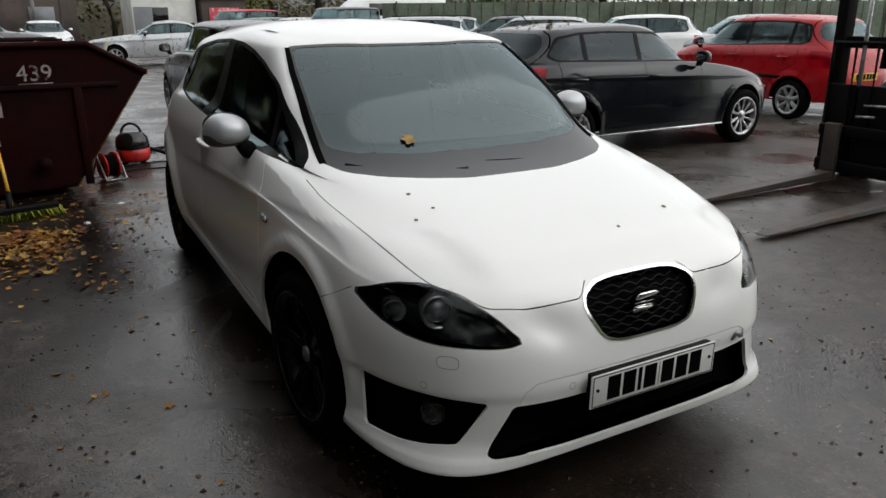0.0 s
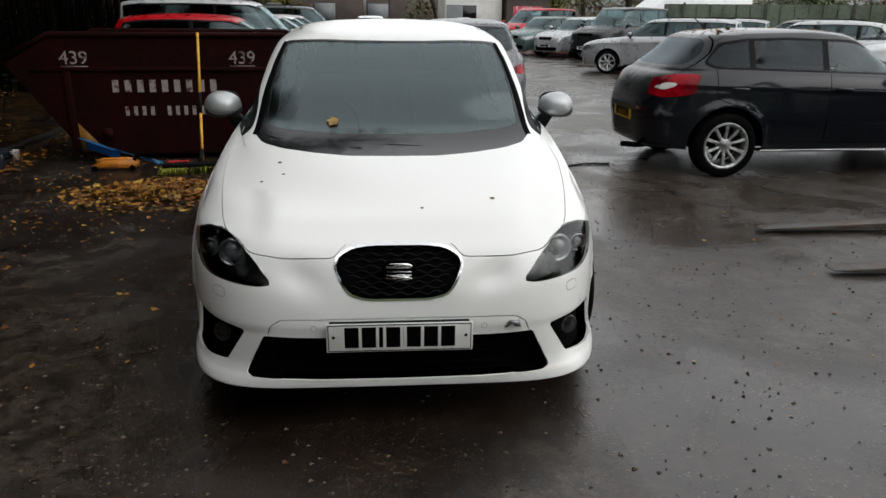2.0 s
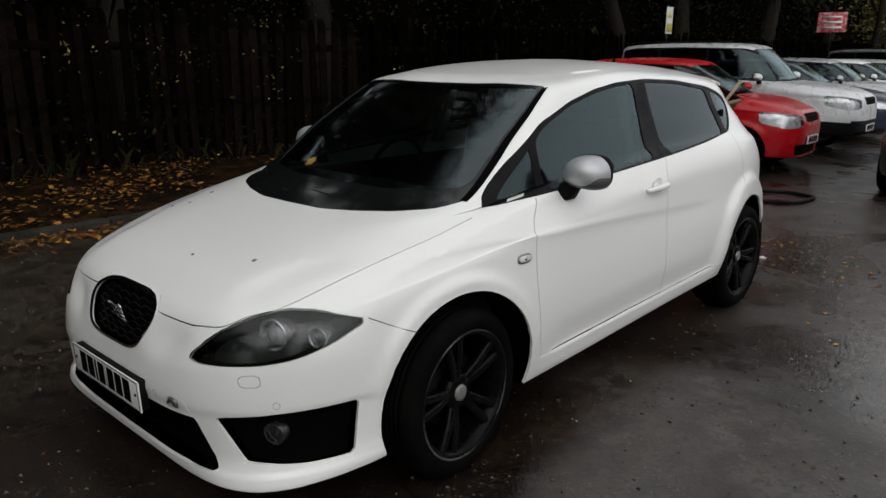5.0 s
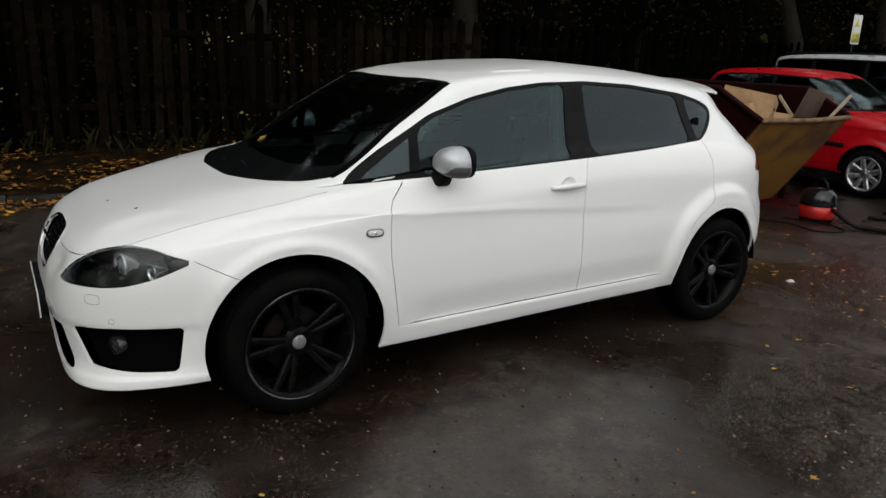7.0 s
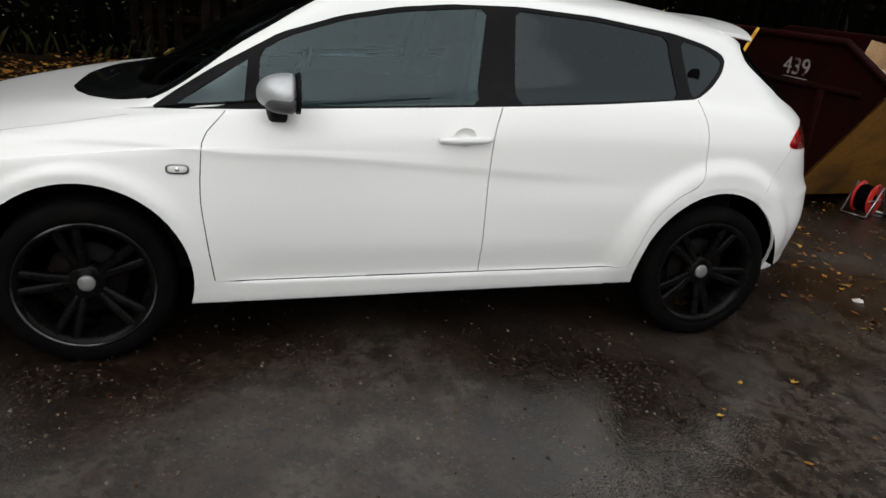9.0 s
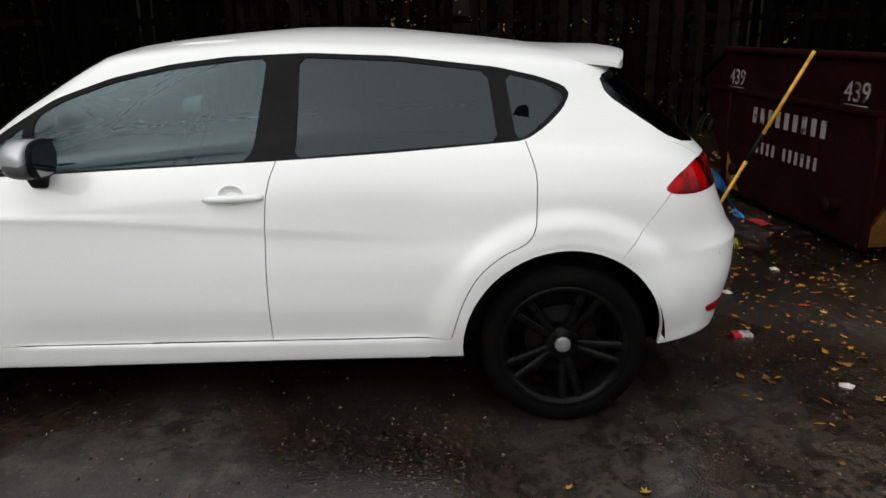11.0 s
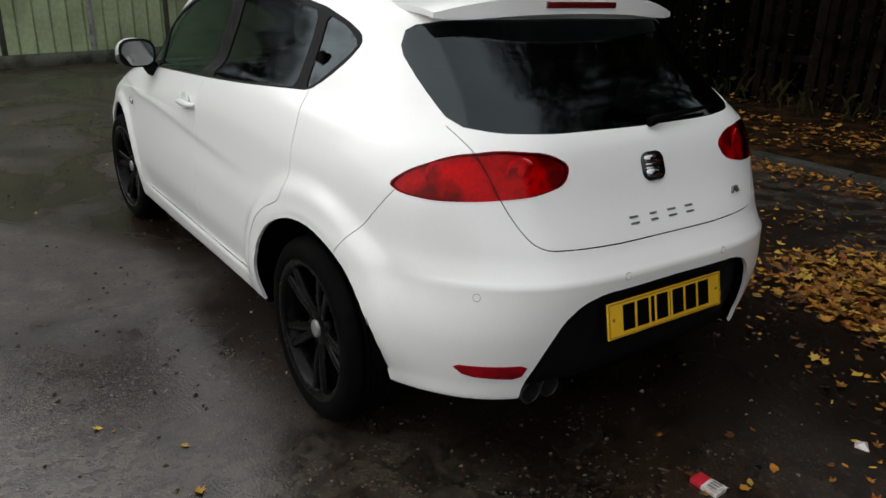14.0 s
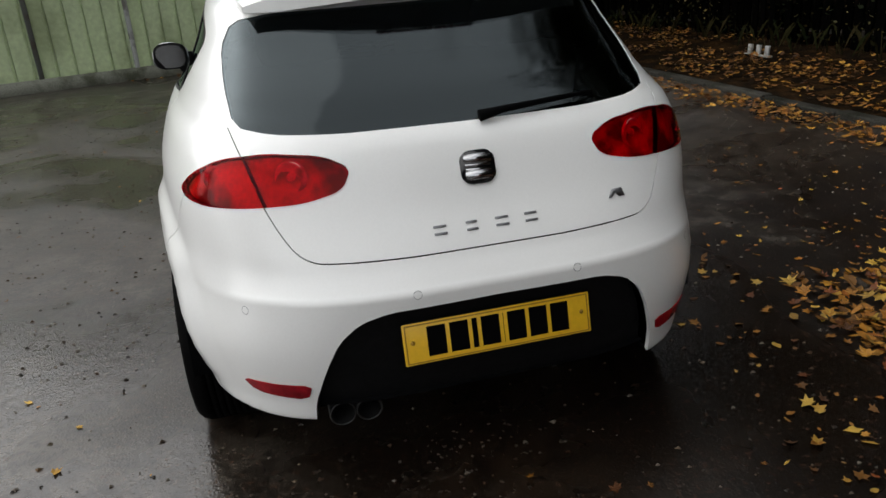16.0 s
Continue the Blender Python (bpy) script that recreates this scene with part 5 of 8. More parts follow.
    b.cut("intake", rounded([(-0.3, 0.40), (0.62 * w, 0.39), (0.58 * w, 0.25), (-0.3, 0.24)], 1), "front", nose, ("body",))
    flank = lambda c, n: n.x > 0.35 and c.z < belt + 0.1
    dl = [curve_through([(y0 + 0.02, belt + 0.05), (y0, belt - 0.15), (y0 - 0.01, sill_z)], 10) for y0, sill_z in ((s0 - 0.25, s["sill"] + 0.10), (cuts[0], s["sill"] + 0.10))]
    dl.append(curve_through([(last + 0.12, belt + 0.08), (last + 0.10, belt - 0.15), (wb1 + 0.30, 0.62), (wb1 + R + 0.12, s["sill"] + 0.10)], 14))
    if s.get("doors", 4) == 2:
        dl = dl[:2]
    for ln in dl:
        b.cut("gap", band(ln, 0.007), "side", flank, ("body",))
    b.cut("gap", band([(s0 - 0.26, s["sill"] + 0.10), (wb1 + R + 0.12, s["sill"] + 0.10)], 0.006), "side", flank, ("body",))
    tilt = (0, 0.5, 0.86)
    lid = [(0.3 * w, s["nose"] - 0.10, s["bonnet"] - 0.07), (0.62 * w, s["nose"] - 0.22, s["bonnet"] - 0.045), (0.80 * w, 0.5 * (s["nose"] + s0), s["bonnet"] + 0.03), (0.80 * w, s0 - 0.1, s["bonnet"] + 0.09)]
    b.cut("gap", band(curve_through(b.flat(tilt, lid), 20), 0.006), tilt, lambda c, n: c.y > s0 - 0.2 and n.z > 0.1, ("body",))
    for yw in (wb0, wb1):
        ring = [(yw + (R + 0.055) * math.cos(a), R + 0.012 + (R + 0.055) * math.sin(a)) for a in np.linspace(0, 2 * math.pi, 40, endpoint=False)]
        b.cut("arch", ring, "side", lambda c, n: c.x > 0.5 * w and c.z < 0.95)
    if s.get("trim_low"):
        b.assign("lower_trim", lambda c, n: c.z < s["trim_low"])
    b.finish()
    body = part("body", b.mesh("body", 0), colour, car)
    gate_ob = part("tailgate", b.mesh("tailgate", 0), s.get("gate_mat", colour), car)
    part("windscreen", b.mesh("windscreen", 0, 0.003, 0.004), GLASS, car)
    part("windscreen_border", b.mesh("screen_border", 0, 0.001, 0.006), GLOSS_BLACK, car)
    part("rear_window", b.mesh("rear_window", 0, 0.003, 0.004), s.get("rear_glass", GLASS), gate_ob)
    part("grille", b.mesh("grille", 0, 0.015, 0.0), s.get("grille_mat", MATT_BLACK), car)
    part("lower_intake", b.mesh("intake", 0, 0.03, 0.0), MATT_BLACK, car)
    if s.get("trim_low"):
        part("lower_trim", b.mesh("lower_trim", 0), BLACK_TRIM, car, "dark plastic lower trim")
    cabin(car, roof, r0 + 0.25, s0 - 0.1, 0.80 * w, 0.34, belt - 0.03)
    part("underbody", hull_bm([(q * x, y, z) for q in (-1, 1) for x, y, z in ((0.7 * w, s["nose"] - 0.25, s["sill"] + 0.02), (0.7 * w, s["tail"] + 0.25, s["sill"] + 0.03), (0.6 * w, s["nose"] - 0.25, 0.45), (0.6 * w, s["tail"] + 0.25, 0.45))]), MATT_BLACK, car)
    number_plate(car, pose(0, s["nose"] + 0.006, 0.44, 0, 0, 180), PLATE_WHITE, "white plate with black bars")
    number_plate(car, pose(0, s["tail"] + s.get("plate_in", 0.0) - 0.006, s.get("plate_z", 0.62), 0, 0, 0), PLATE_YELLOW, "yellow plate with black bars")
    part("plate_backing", box_bm(0.5, 0.04, 0.1, (0, s["nose"] - 0.018, 0.44)), BLACK_TRIM, car)
    part("plate_backing", box_bm(0.5, 0.04, 0.1, (0, s["tail"] + s.get("plate_in", 0.0) + 0.018, s.get("plate_z", 0.62))), BLACK_TRIM, car)
    for q in (1, -1):
        for k in range(len(edges) - 1):
            me = b.mesh("side_glass_%d" % k, q, 0.004, 0.003)
            if me:
                part("side_window", me, s.get("front_glass", GLASS) if k == 0 else s.get("rear_glass", GLASS), car)
        part("window_trim", b.mesh("trim", q, 0.001, 0.006), BLACK_TRIM, car)
        part("tail_light", b.mesh("tail_light", q, -0.004, 0.015), s.get("tail_mat", RED_LAMP), car)
        if s.get("white_lamp"):
            part("reversing_light", b.mesh("white_lamp", q, -0.005, 0.015), LAMP_WHITE, car)
        hb = part("headlight", b.mesh("headlight", q, 0.04, 0.0), s.get("lamp_back", HEAD_CHROME), car)
        part("lens", b.mesh("headlight", q, -0.002, 0.035), CLEAR_LAMP, hb, "clear lens")
        for yw in (wb0, wb1):
            mm = Matrix.Diagonal((q, 1, 1, 1)) @ Matrix.Translation((0, yw, R + 0.012))
            part("wheel_arch_liner", lathe_bm([(0.5 * w, 0.0), (0.5 * w, R + 0.052), (0.92 * w, R + 0.058)], 24, m=mm, a0=0.05, a1=math.pi - 0.05), MATT_BLACK, car)
            wm = Matrix.Translation((q * (w - 0.10), yw, R)) @ (Matrix.Rotation(math.pi, 4, "Z") if q < 0 else Matrix())
            n_sp, spread, sw = s.get("spokes", (7, 0.0, (0.05, 0.06)))
            wheel("wheel", wm, car, R, 0.20, s.get("rim", 0.72) * R, n_sp, s.get("rim_mat", ALLOY), s.get("rim_mat", ALLOY), spread, sw)
        door_mirror(car, q, s.get("mirror_mat", colour), (w + 0.06, s0 - 0.36, belt + 0.085), 0.85, MIRROR)
        for yh in ((cuts[0] + 0.14, last + 0.32) if s.get("doors", 4) == 4 else (cuts[0] + 0.14,)):
            part("door_handle", tube_bm([(q * (0.965 * w), yh - 0.09, belt - 0.09), (q * (0.99 * w), yh - 0.07, belt - 0.09), (q * (0.99 * w), yh + 0.07, belt - 0.095), (q * (0.965 * w), yh + 0.09, belt - 0.095)], 0.012, 6), s.get("handle_mat", colour), car)
    if s.get("rails"):
        for q in (1, -1):
            part("roof_rail", tube_bm([(q * 0.60 * w, y, roof + 0.015 - 0.035 * (abs(y - 0.5 * (s1 + r1)) / (0.5 * (s1 - r1))) ** 4) for y in np.linspace(s1 - 0.35, r1 + 0.2, 13)], 0.014, 6), BLACK_TRIM, car)
    if s.get("rub"):
        for q in (1, -1):
            part("rubbing_strip", box_bm(0.02, 1.9, 0.05, (q * (w - 0.002), -0.05, 0.60), 0.008), BLACK_TRIM, car)
    car.matrix_world = m
    return car


HEAD_CHROME = material("headlight_reflector", (0.80, 0.81, 0.82), 0.25, 0.5, spots=(0.42, 0.42, 0.43), spot_scale=18)


def hatch(**k):
    s = dict(nose=2.10, tail=-2.10, w=0.86, bonnet=0.84, belt=0.95, roof=1.45, sill=0.24, screen0=1.05, screen1=0.35, rear1=-1.45, rear0=-1.85, boot=0.98,
             axle0=1.30, axle1=-1.25, wheel=0.305, pillars=(-0.15, -1.05),
             tail_lamp=[(0.86, 0.80), (0.86, 0.99), (0.98, 1.0), (1.18, 0.95), (1.18, 0.82), (1.0, 0.76)],
             head_lamp=[(-1.62, 0.62), (-1.36, 0.60), (-1.24, 0.66), (-1.16, 0.76), (-1.34, 0.765), (-1.55, 0.70)])
    s.update(k)
    return s


def lamp_outline(view, x0, x1, y0, y1, z0, z1, slope=0.0):
    """A lamp outline from its inner (x0, y0) to its outer (x1, y1) corner, in the flat plane of a slanted view."""
    d = Vector(view).normalized()
    uu = Vector((-d.y, d.x, 0)).normalized()
    f = lambda x, y: Vector((x, y, 0)).dot(uu)
    a, c = f(x0, y0), f(x1, y1)
    return [(a, z0 + 0.02), (a + 0.5 * (c - a), z0), (c, z0 + 0.04 + slope), (c, z1 + slope * 0.6), (a + 0.5 * (c - a), z1), (a, z1 - 0.05)]


def lamps(s, tail=(0.62, 0.74, 0.98), head=(0.50, 0.60, 0.74), wrap_t=0.30, wrap_h=0.42):
    n, t, w = s["nose"], s["tail"], s["w"]
    s["tail_lamp"] = lamp_outline((0.6, -0.8, 0), tail[0] * w, 0.985 * w, t + 0.06, t + wrap_t, tail[1], tail[2], 0.0)
    s["head_lamp"] = lamp_outline((0.55, 0.83, 0), head[0] * w, 0.96 * w, n - 0.06, n - wrap_h, head[1], head[2], 0.03)
    return s


GREY_BLUE = paint("dark_grey_metallic", (0.0070, 0.0086, 0.0115), 0.1, 0.14)
SMOKED = glass("smoked_glass", (0.05, 0.055, 0.06), 1.36, (0.7, 0.8, 0.85))
MID_GREY = paint("mid_grey_metallic", (0.125, 0.128, 0.136), 0.4)
CAR_RED = paint("bright_red_paint", (0.38, 0.0035, 0.008), 0.0)
CAR_SILVER = paint("silver_metallic", (0.42, 0.43, 0.44), 0.5)
CAR_WHITE = paint("plain_white_paint", (0.72, 0.73, 0.73), 0.0)
CAR_PALE = paint("pale_silver_paint", (0.60, 0.61, 0.62), 0.2)
CAR_NAVY = paint("dark_blue_paint", (0.012, 0.018, 0.04), 0.2)
CAR_GREEN = paint("grey_green_metallic", (0.10, 0.15, 0.14), 0.4)
CAR_BLACK = paint("black_car_paint", (0.014, 0.015, 0.016), 0.1)

# the dark grey hatchback, side on
grey_spec = lamps(hatch(nose=2.13, tail=-2.10, w=0.875, bonnet=0.80, belt=0.955, roof=1.415, screen0=0.80, screen1=0.12, rear1=-1.52, rear0=-1.86, boot=0.98, axle0=1.33, axle1=-1.33, wheel=0.315,
                        pillars=(-0.32, -1.08), rear_glass=SMOKED, front_glass=CLEAR_GLASS, spokes=(10, 0.05, (0.018, 0.016)), rim=0.70, grille_mat=CHROME, plate_z=0.55, plate_in=0.01, gate_mat=CAR_BLACK), (0.58, 0.765, 0.985), wrap_t=0.34)
grey_spec["white_lamp"] = lamp_outline((0.6, -0.8, 0), 0.66 * 0.875, 0.88 * 0.875, -2.03, -1.92, 0.835, 0.905)
grey_car = parked_car("dark_grey_hatchback", pose(-4.60, -3.20, 0, 0, 0, 91.5), "dark grey five-door hatchback with silver multi-spoke wheels", "car", GREY_BLUE, grey_spec, True)
for side in (1, -1):
    part("sill_strip", box_bm(0.012, 1.95, 0.022, (side * 0.852, 0.0, 0.262), 0.004), CHROME, grey_car, "bright strip along the sill")
part("exhaust_pipe", tube_bm([(0.35, -1.7, 0.27), (0.36, -2.05, 0.25), (0.40, -2.22, 0.27)], 0.028, 8), MATT_BLACK, grey_car, "rusty black pipe hanging low")
part("roof_aerial", tube_bm([(0, -1.28, 1.395), (0, -1.32, 1.44), (0, -1.40, 1.50)], 0.006, 6), BLACK_TRIM, grey_car)
# mid grey hatchback seen from behind
mazda = lamps(hatch(nose=2.20, tail=-2.22, w=0.82, bonnet=0.86, belt=0.97, roof=1.46, rear1=-1.60, rear0=-2.02, boot=0.955, rear_glass=CLEAR_GLASS, plate_z=0.51, gate=0.62, spokes=(5, 0.0, (0.09, 0.06))), (0.60, 0.73, 0.865))
parked_car("grey_hatchback", pose(-1.22, -7.85, 0, 0, 0, 181), "mid grey hatchback seen from behind on wet asphalt", "car", MID_GREY, mazda, True)
# red hatchback behind the skip
getz = lamps(hatch(nose=1.90, tail=-1.90, w=0.83, bonnet=0.90, belt=0.98, roof=1.49, screen0=1.00, screen1=0.35, rear1=-1.40, rear0=-1.70, boot=1.0, axle0=1.20, axle1=-1.22, wheel=0.285, doors=2, pillars=(-0.30,), last=-1.35,
                   spokes=(8, 0.0, (0.05, 0.075)), rub=True), head=(0.42, 0.60, 0.80))
parked_car("red_hatchback", pose(2.55, -7.45, 0, 0, 0, 92), "bright red three-door hatchback parked behind the skip", "car", CAR_RED, getz, True)
suv = lamps(hatch(nose=2.20, tail=-2.20, w=0.89, bonnet=1.02, belt=1.10, roof=1.74, sill=0.34, screen0=1.05, screen1=0.45, rear1=-1.95, rear0=-2.10, boot=1.10, axle0=1.30, axle1=-1.28, wheel=0.345, last=-1.85,
                  pillars=(-0.25, -1.12), rails=True, trim_low=0.55, spokes=(5, 0.0, (0.10, 0.07)), nr=5.0, lean=0.10, top=0.74), head=(0.5, 0.72, 0.92))
parked_car("silver_estate_car", pose(2.75, -9.95, 0, 0, 0, 91), "tall silver-white estate car with roof rails and dark trim", "car", CAR_PALE, suv, True)
# the row along the fence
for y, mat, spec, lab in ((-12.6, CAR_NAVY, mazda, "dark blue hatchback in a row of parked cars"), (-15.1, CAR_SILVER, getz, "small silver hatchback in a row of parked cars"),
                          (-17.6, CAR_WHITE, mazda, "white hatchback in a row of parked cars"), (-20.2, CAR_SILVER, mazda, "silver hatchback in a row of parked cars"), (-22.8, MID_GREY, suv, "grey estate car in a row of parked cars")):
    parked_car("parked_hatchback", pose(2.9, y, 0, 0, 0, 91), lab, "car", mat, spec)
# red hatchback beyond the dark grey one
kalos = lamps(hatch(nose=1.78, tail=-1.78, w=0.80, bonnet=0.90, belt=0.98, roof=1.48, screen0=1.02, screen1=0.40, rear1=-1.35, rear0=-1.60, boot=1.02, axle0=1.15, axle1=-1.17, wheel=0.28, pillars=(-0.18, -0.98), rub=True, spokes=(7, 0.0, (0.05, 0.06))))
parked_car("red_hatchback", pose(-9.05, -4.55, 0, 0, 0, 176), "bright red five-door hatchback with a black rubbing strip", "car", CAR_RED, kalos, True)
# cars further back in the yard
saloon = lamps(hatch(nose=2.25, tail=-2.25, w=0.87, bonnet=0.82, belt=0.94, roof=1.40, screen0=0.80, screen1=0.10, rear1=-1.05, rear0=-1.60, boot=0.98, axle0=1.42, axle1=-1.36, wheel=0.315, pillars=(-0.35, -1.05), last=-1.30, plate_z=0.72), (0.55, 0.72, 0.90))
estate = lamps(hatch(nose=2.15, tail=-2.20, w=0.87, bonnet=0.86, belt=0.96, roof=1.47, rear1=-1.95, rear0=-2.12, boot=1.0, last=-1.85, pillars=(-0.15, -1.10), rails=True, lean=0.08))
van = lamps(hatch(nose=2.35, tail=-2.35, w=0.93, bonnet=1.05, belt=1.12, roof=1.82, sill=0.30, screen0=1.55, screen1=0.75, rear1=-2.12, rear0=-2.25, boot=1.15, axle0=1.45, axle1=-1.40, wheel=0.32, pillars=(0.10, -1.05), last=-2.0, top=0.76, lean=0.05))
for x, y, yaw, mat, spec, nm, lab in (
        (-2.45, -23.3, -92, CAR_SILVER, saloon, "silver_saloon", "silver saloon parked across the far end of the yard"),
        (0.6, -33.0, 5, CAR_WHITE, saloon, "white_saloon", "white saloon facing down the yard"),
        (-7.2, -31.0, -55, CAR_RED, van, "red_van", "red van among far parked cars"),
        (-6.6, -26.2, -50, CAR_GREEN, estate, "green_estate_car", "grey-green estate car in the far row"),
        (-7.6, -24.6, -50, CAR_SILVER, mazda, "silver_hatchback", "silver-blue hatchback in the far row"),
        (-8.7, -22.6, -52, CAR_BLACK, van, "black_people_carrier", "black people carrier in the far row"),
        (-7.6, -15.7, -120, CAR_SILVER, estate, "silver_estate_car", "silver estate car with roof rails standing in the yard"),
        (-10.3, -13.2, -125, CAR_SILVER, mazda, "silver_hatchback", "silver hatchback behind the dark grey car"),
        (-12.4, -11.4, -125, CAR_WHITE, getz, "white_hatchback", "small white hatchback with a large rear window"),
        (-14.6, -9.6, -125, CAR_SILVER, kalos, "silver_hatchback", "small silver hatchback near the far fence"),
        (-14.5, -14.0, -125, CAR_WHITE, mazda, "white_hatchback", "white hatchback near the far fence"),
        (-17.0, -12.0, -125, MID_GREY, saloon, "grey_saloon", "grey saloon near the far fence"),
        (-12.2, -17.2, -125, MID_GREY, estate, "grey_estate_car", "grey estate car near the far fence"),
        (-10.3, -19.4, -120, CAR_SILVER, estate, "silver_estate_car", "silver estate car near the end of the far fence")):
    parked_car(nm, pose(x, y, 0, 0, 0, yaw), lab, "car", mat, spec)
# a car standing beyond the white one, by the end of the green wall
wall_car = lamps(dict(suv, roof=1.69, tail_mat=LAMP_WHITE), (0.70, 0.52, 0.90), wrap_t=0.26)
parked_car("silver_estate_car", pose(2.72, 6.95, 0, 0, 0, 12), "tall silver estate car standing by the end of the green wall", "car", CAR_SILVER, wall_car)


# ---- ground, verge, fences ----
def ground_material():
    """Old brown wet tarmac: shade by the verge and sky sheen put into the colour, worn pale patches, standing damp that
    mirrors the sky, pale grit.
    """
    m = bpy.data.materials.new("wet_asphalt")
    m.use_nodes = True
    t = m.node_tree
    n, ln = t.nodes, t.links
    p = n["Principled BSDF"]
    tex = n.new("ShaderNodeTexCoord")

    def noise_of(scale, detail=5.0, warp=0.0):
        k = n.new("ShaderNodeTexNoise")
        k.inputs["Scale"].default_value, k.inputs["Detail"].default_value, k.inputs["Distortion"].default_value = scale, detail, warp
        ln.new(tex.outputs["Object"], k.inputs["Vector"])
        return k.outputs["Fac"]

    def remap(sock, a, c, lo=0.0, hi=1.0):
        r = n.new("ShaderNodeMapRange")
        r.interpolation_type = "SMOOTHSTEP"
        for key, v in (("From Min", a), ("From Max", c), ("To Min", lo), ("To Max", hi)):
            r.inputs[key].default_value = v
        ln.new(sock, r.inputs["Value"])
        return r.outputs["Result"]

    def blend(fac, a, c):
        k = n.new("ShaderNodeMix")
        k.data_type = "RGBA"
        ln.new(fac, k.inputs["Factor"])
        for key, v in (("A", a), ("B", c)):
            if isinstance(v, tuple):
                k.inputs[key].default_value = (*v, 1)
            else:
                ln.new(v, k.inputs[key])
        return k.outputs["Result"]

    def times(a, c):
        k = n.new("ShaderNodeMath")
        k.operation = "MULTIPLY"
        ln.new(a, k.inputs[0])
        ln.new(c, k.inputs[1])
        return k.outputs[0]

    # paler towards the middle of the yard, darker by the verge
    where = n.new("ShaderNodeSeparateXYZ")
    ln.new(tex.outputs["Object"], where.inputs[0])
    shift = n.new("ShaderNodeMath")
    shift.operation, shift.inputs[1].default_value = "MULTIPLY_ADD", 3.2
    ln.new(noise_of(0.45, 7, 0.6), shift.inputs[0])
    ln.new(where.outputs["X"], shift.inputs[2])
    apron = n.new("ShaderNodeMath")  # the paler part reaches round behind the car
    apron.operation = "SUBTRACT"
    ln.new(shift.outputs[0], apron.inputs[0])
    ln.new(remap(where.outputs["Y"], 0.6, -1.9, 0.0, 1.9), apron.inputs[1])
    # wear, with the open sky's sheen put into the colour as well
    far = remap(apron.outputs[0], -0.35, -1.75)
    # near-black by the verge: the wood's shade and reflection put into the colour
    verge_shade = times(remap(shift.outputs[0], 1.5, 3.0), remap(where.outputs["Y"], 1.9, -0.6, 0.30, 1.0))
    blot = remap(noise_of(1.1, 8, 1.0), 0.36, 0.62)
    col = blend(blot, (0.0064, 0.0038, 0.0023), (0.025, 0.0152, 0.0090))
    col = blend(times(verge_shade, remap(noise_of(2.6, 5), 0.2, 0.8, 0.55, 0.95)), col, (0.0032, 0.0022, 0.0016))
    col = blend(times(far, remap(noise_of(1.8, 8, 0.7), 0.26, 0.56)), col, (0.060, 0.0495, 0.0385))
    # paler to the right of the nose: mirrored sky put into the colour
    patch = times(times(remap(where.outputs["X"], 0.55, 1.5), remap(where.outputs["Y"], -0.4, 0.9)), remap(noise_of(1.4, 7, 0.6), 0.30, 0.55, 0.25, 0.95))
    col = blend(patch, col, (0.050, 0.0395, 0.0300))
    worn = times(remap(noise_of(0.8, 8, 0.8), 0.54, 0.62), remap(noise_of(6.0, 6), 0.36, 0.62))
    col = blend(worn, col, (0.055, 0.046, 0.037))
    col = blend(remap(noise_of(8, 7, 0.5), 0.46, 0.60, 0.0, 0.75), col, (0.0060, 0.0040, 0.0027))
    col = blend(remap(noise_of(30, 6), 0.48, 0.64, 0.0, 0.80), col, (0.0050, 0.0035, 0.0026))
    # the stones of the tarmac, each with a tone of its own, some pale
    stone = n.new("ShaderNodeTexVoronoi")
    stone.inputs["Scale"].default_value = 105.0
    ln.new(tex.outputs["Object"], stone.inputs["Vector"])
    tone = n.new("ShaderNodeSeparateColor")
    ln.new(stone.outputs["Color"], tone.inputs["Color"])
    bare = times(remap(noise_of(3.2, 6, 0.6), 0.38, 0.60, 0.25, 1.0), remap(verge_shade, 0.0, 1.0, 1.0, 0.10))
    col = blend(times(bare, remap(tone.outputs["Red"], 0.45, 1.0, 0.0, 0.50)), col, (0.052, 0.039, 0.029))
    col = blend(times(bare, remap(tone.outputs["Green"], 0.93, 0.99, 0.0, 0.7)), col, (0.105, 0.085, 0.068))
    col = blend(remap(noise_of(46, 4, 0.4), 0.58, 0.68, 0.0, 0.55), col, (0.070, 0.034, 0.020))
    col = blend(remap(noise_of(21, 3, 0.3), 0.66, 0.72, 0.0, 0.8), col, (0.0040, 0.0030, 0.0024))
    vor = n.new("ShaderNodeTexVoronoi")
    vor.inputs["Scale"].default_value = 30.0
    ln.new(tex.outputs["Object"], vor.inputs["Vector"])
    sel = n.new("ShaderNodeSeparateColor")
    ln.new(vor.outputs["Color"], sel.inputs["Color"])
    col = blend(times(remap(vor.outputs["Distance"], 0.15, 0.07), remap(sel.outputs["Red"], 0.84, 0.95)), col, (0.085, 0.068, 0.05))
    ln.new(col, p.inputs["Base Color"])
    damp = n.new("ShaderNodeMix")
    ln.new(verge_shade, damp.inputs["Factor"])
    ln.new(remap(noise_of(0.75, 7, 0.9), 0.38, 0.60, 0.19, 0.46), damp.inputs["A"])
    ln.new(remap(noise_of(0.9, 7, 0.9), 0.36, 0.62, 0.20, 0.42), damp.inputs["B"])
    ln.new(damp.outputs["Result"], p.inputs["Roughness"])
    ln.new(remap(verge_shade, 0.0, 1.0, 0.85, 0.42), p.inputs["Specular IOR Level"])
    bump = n.new("ShaderNodeBump")
    bump.inputs["Strength"].default_value, bump.inputs["Distance"].default_value = 0.14, 0.005
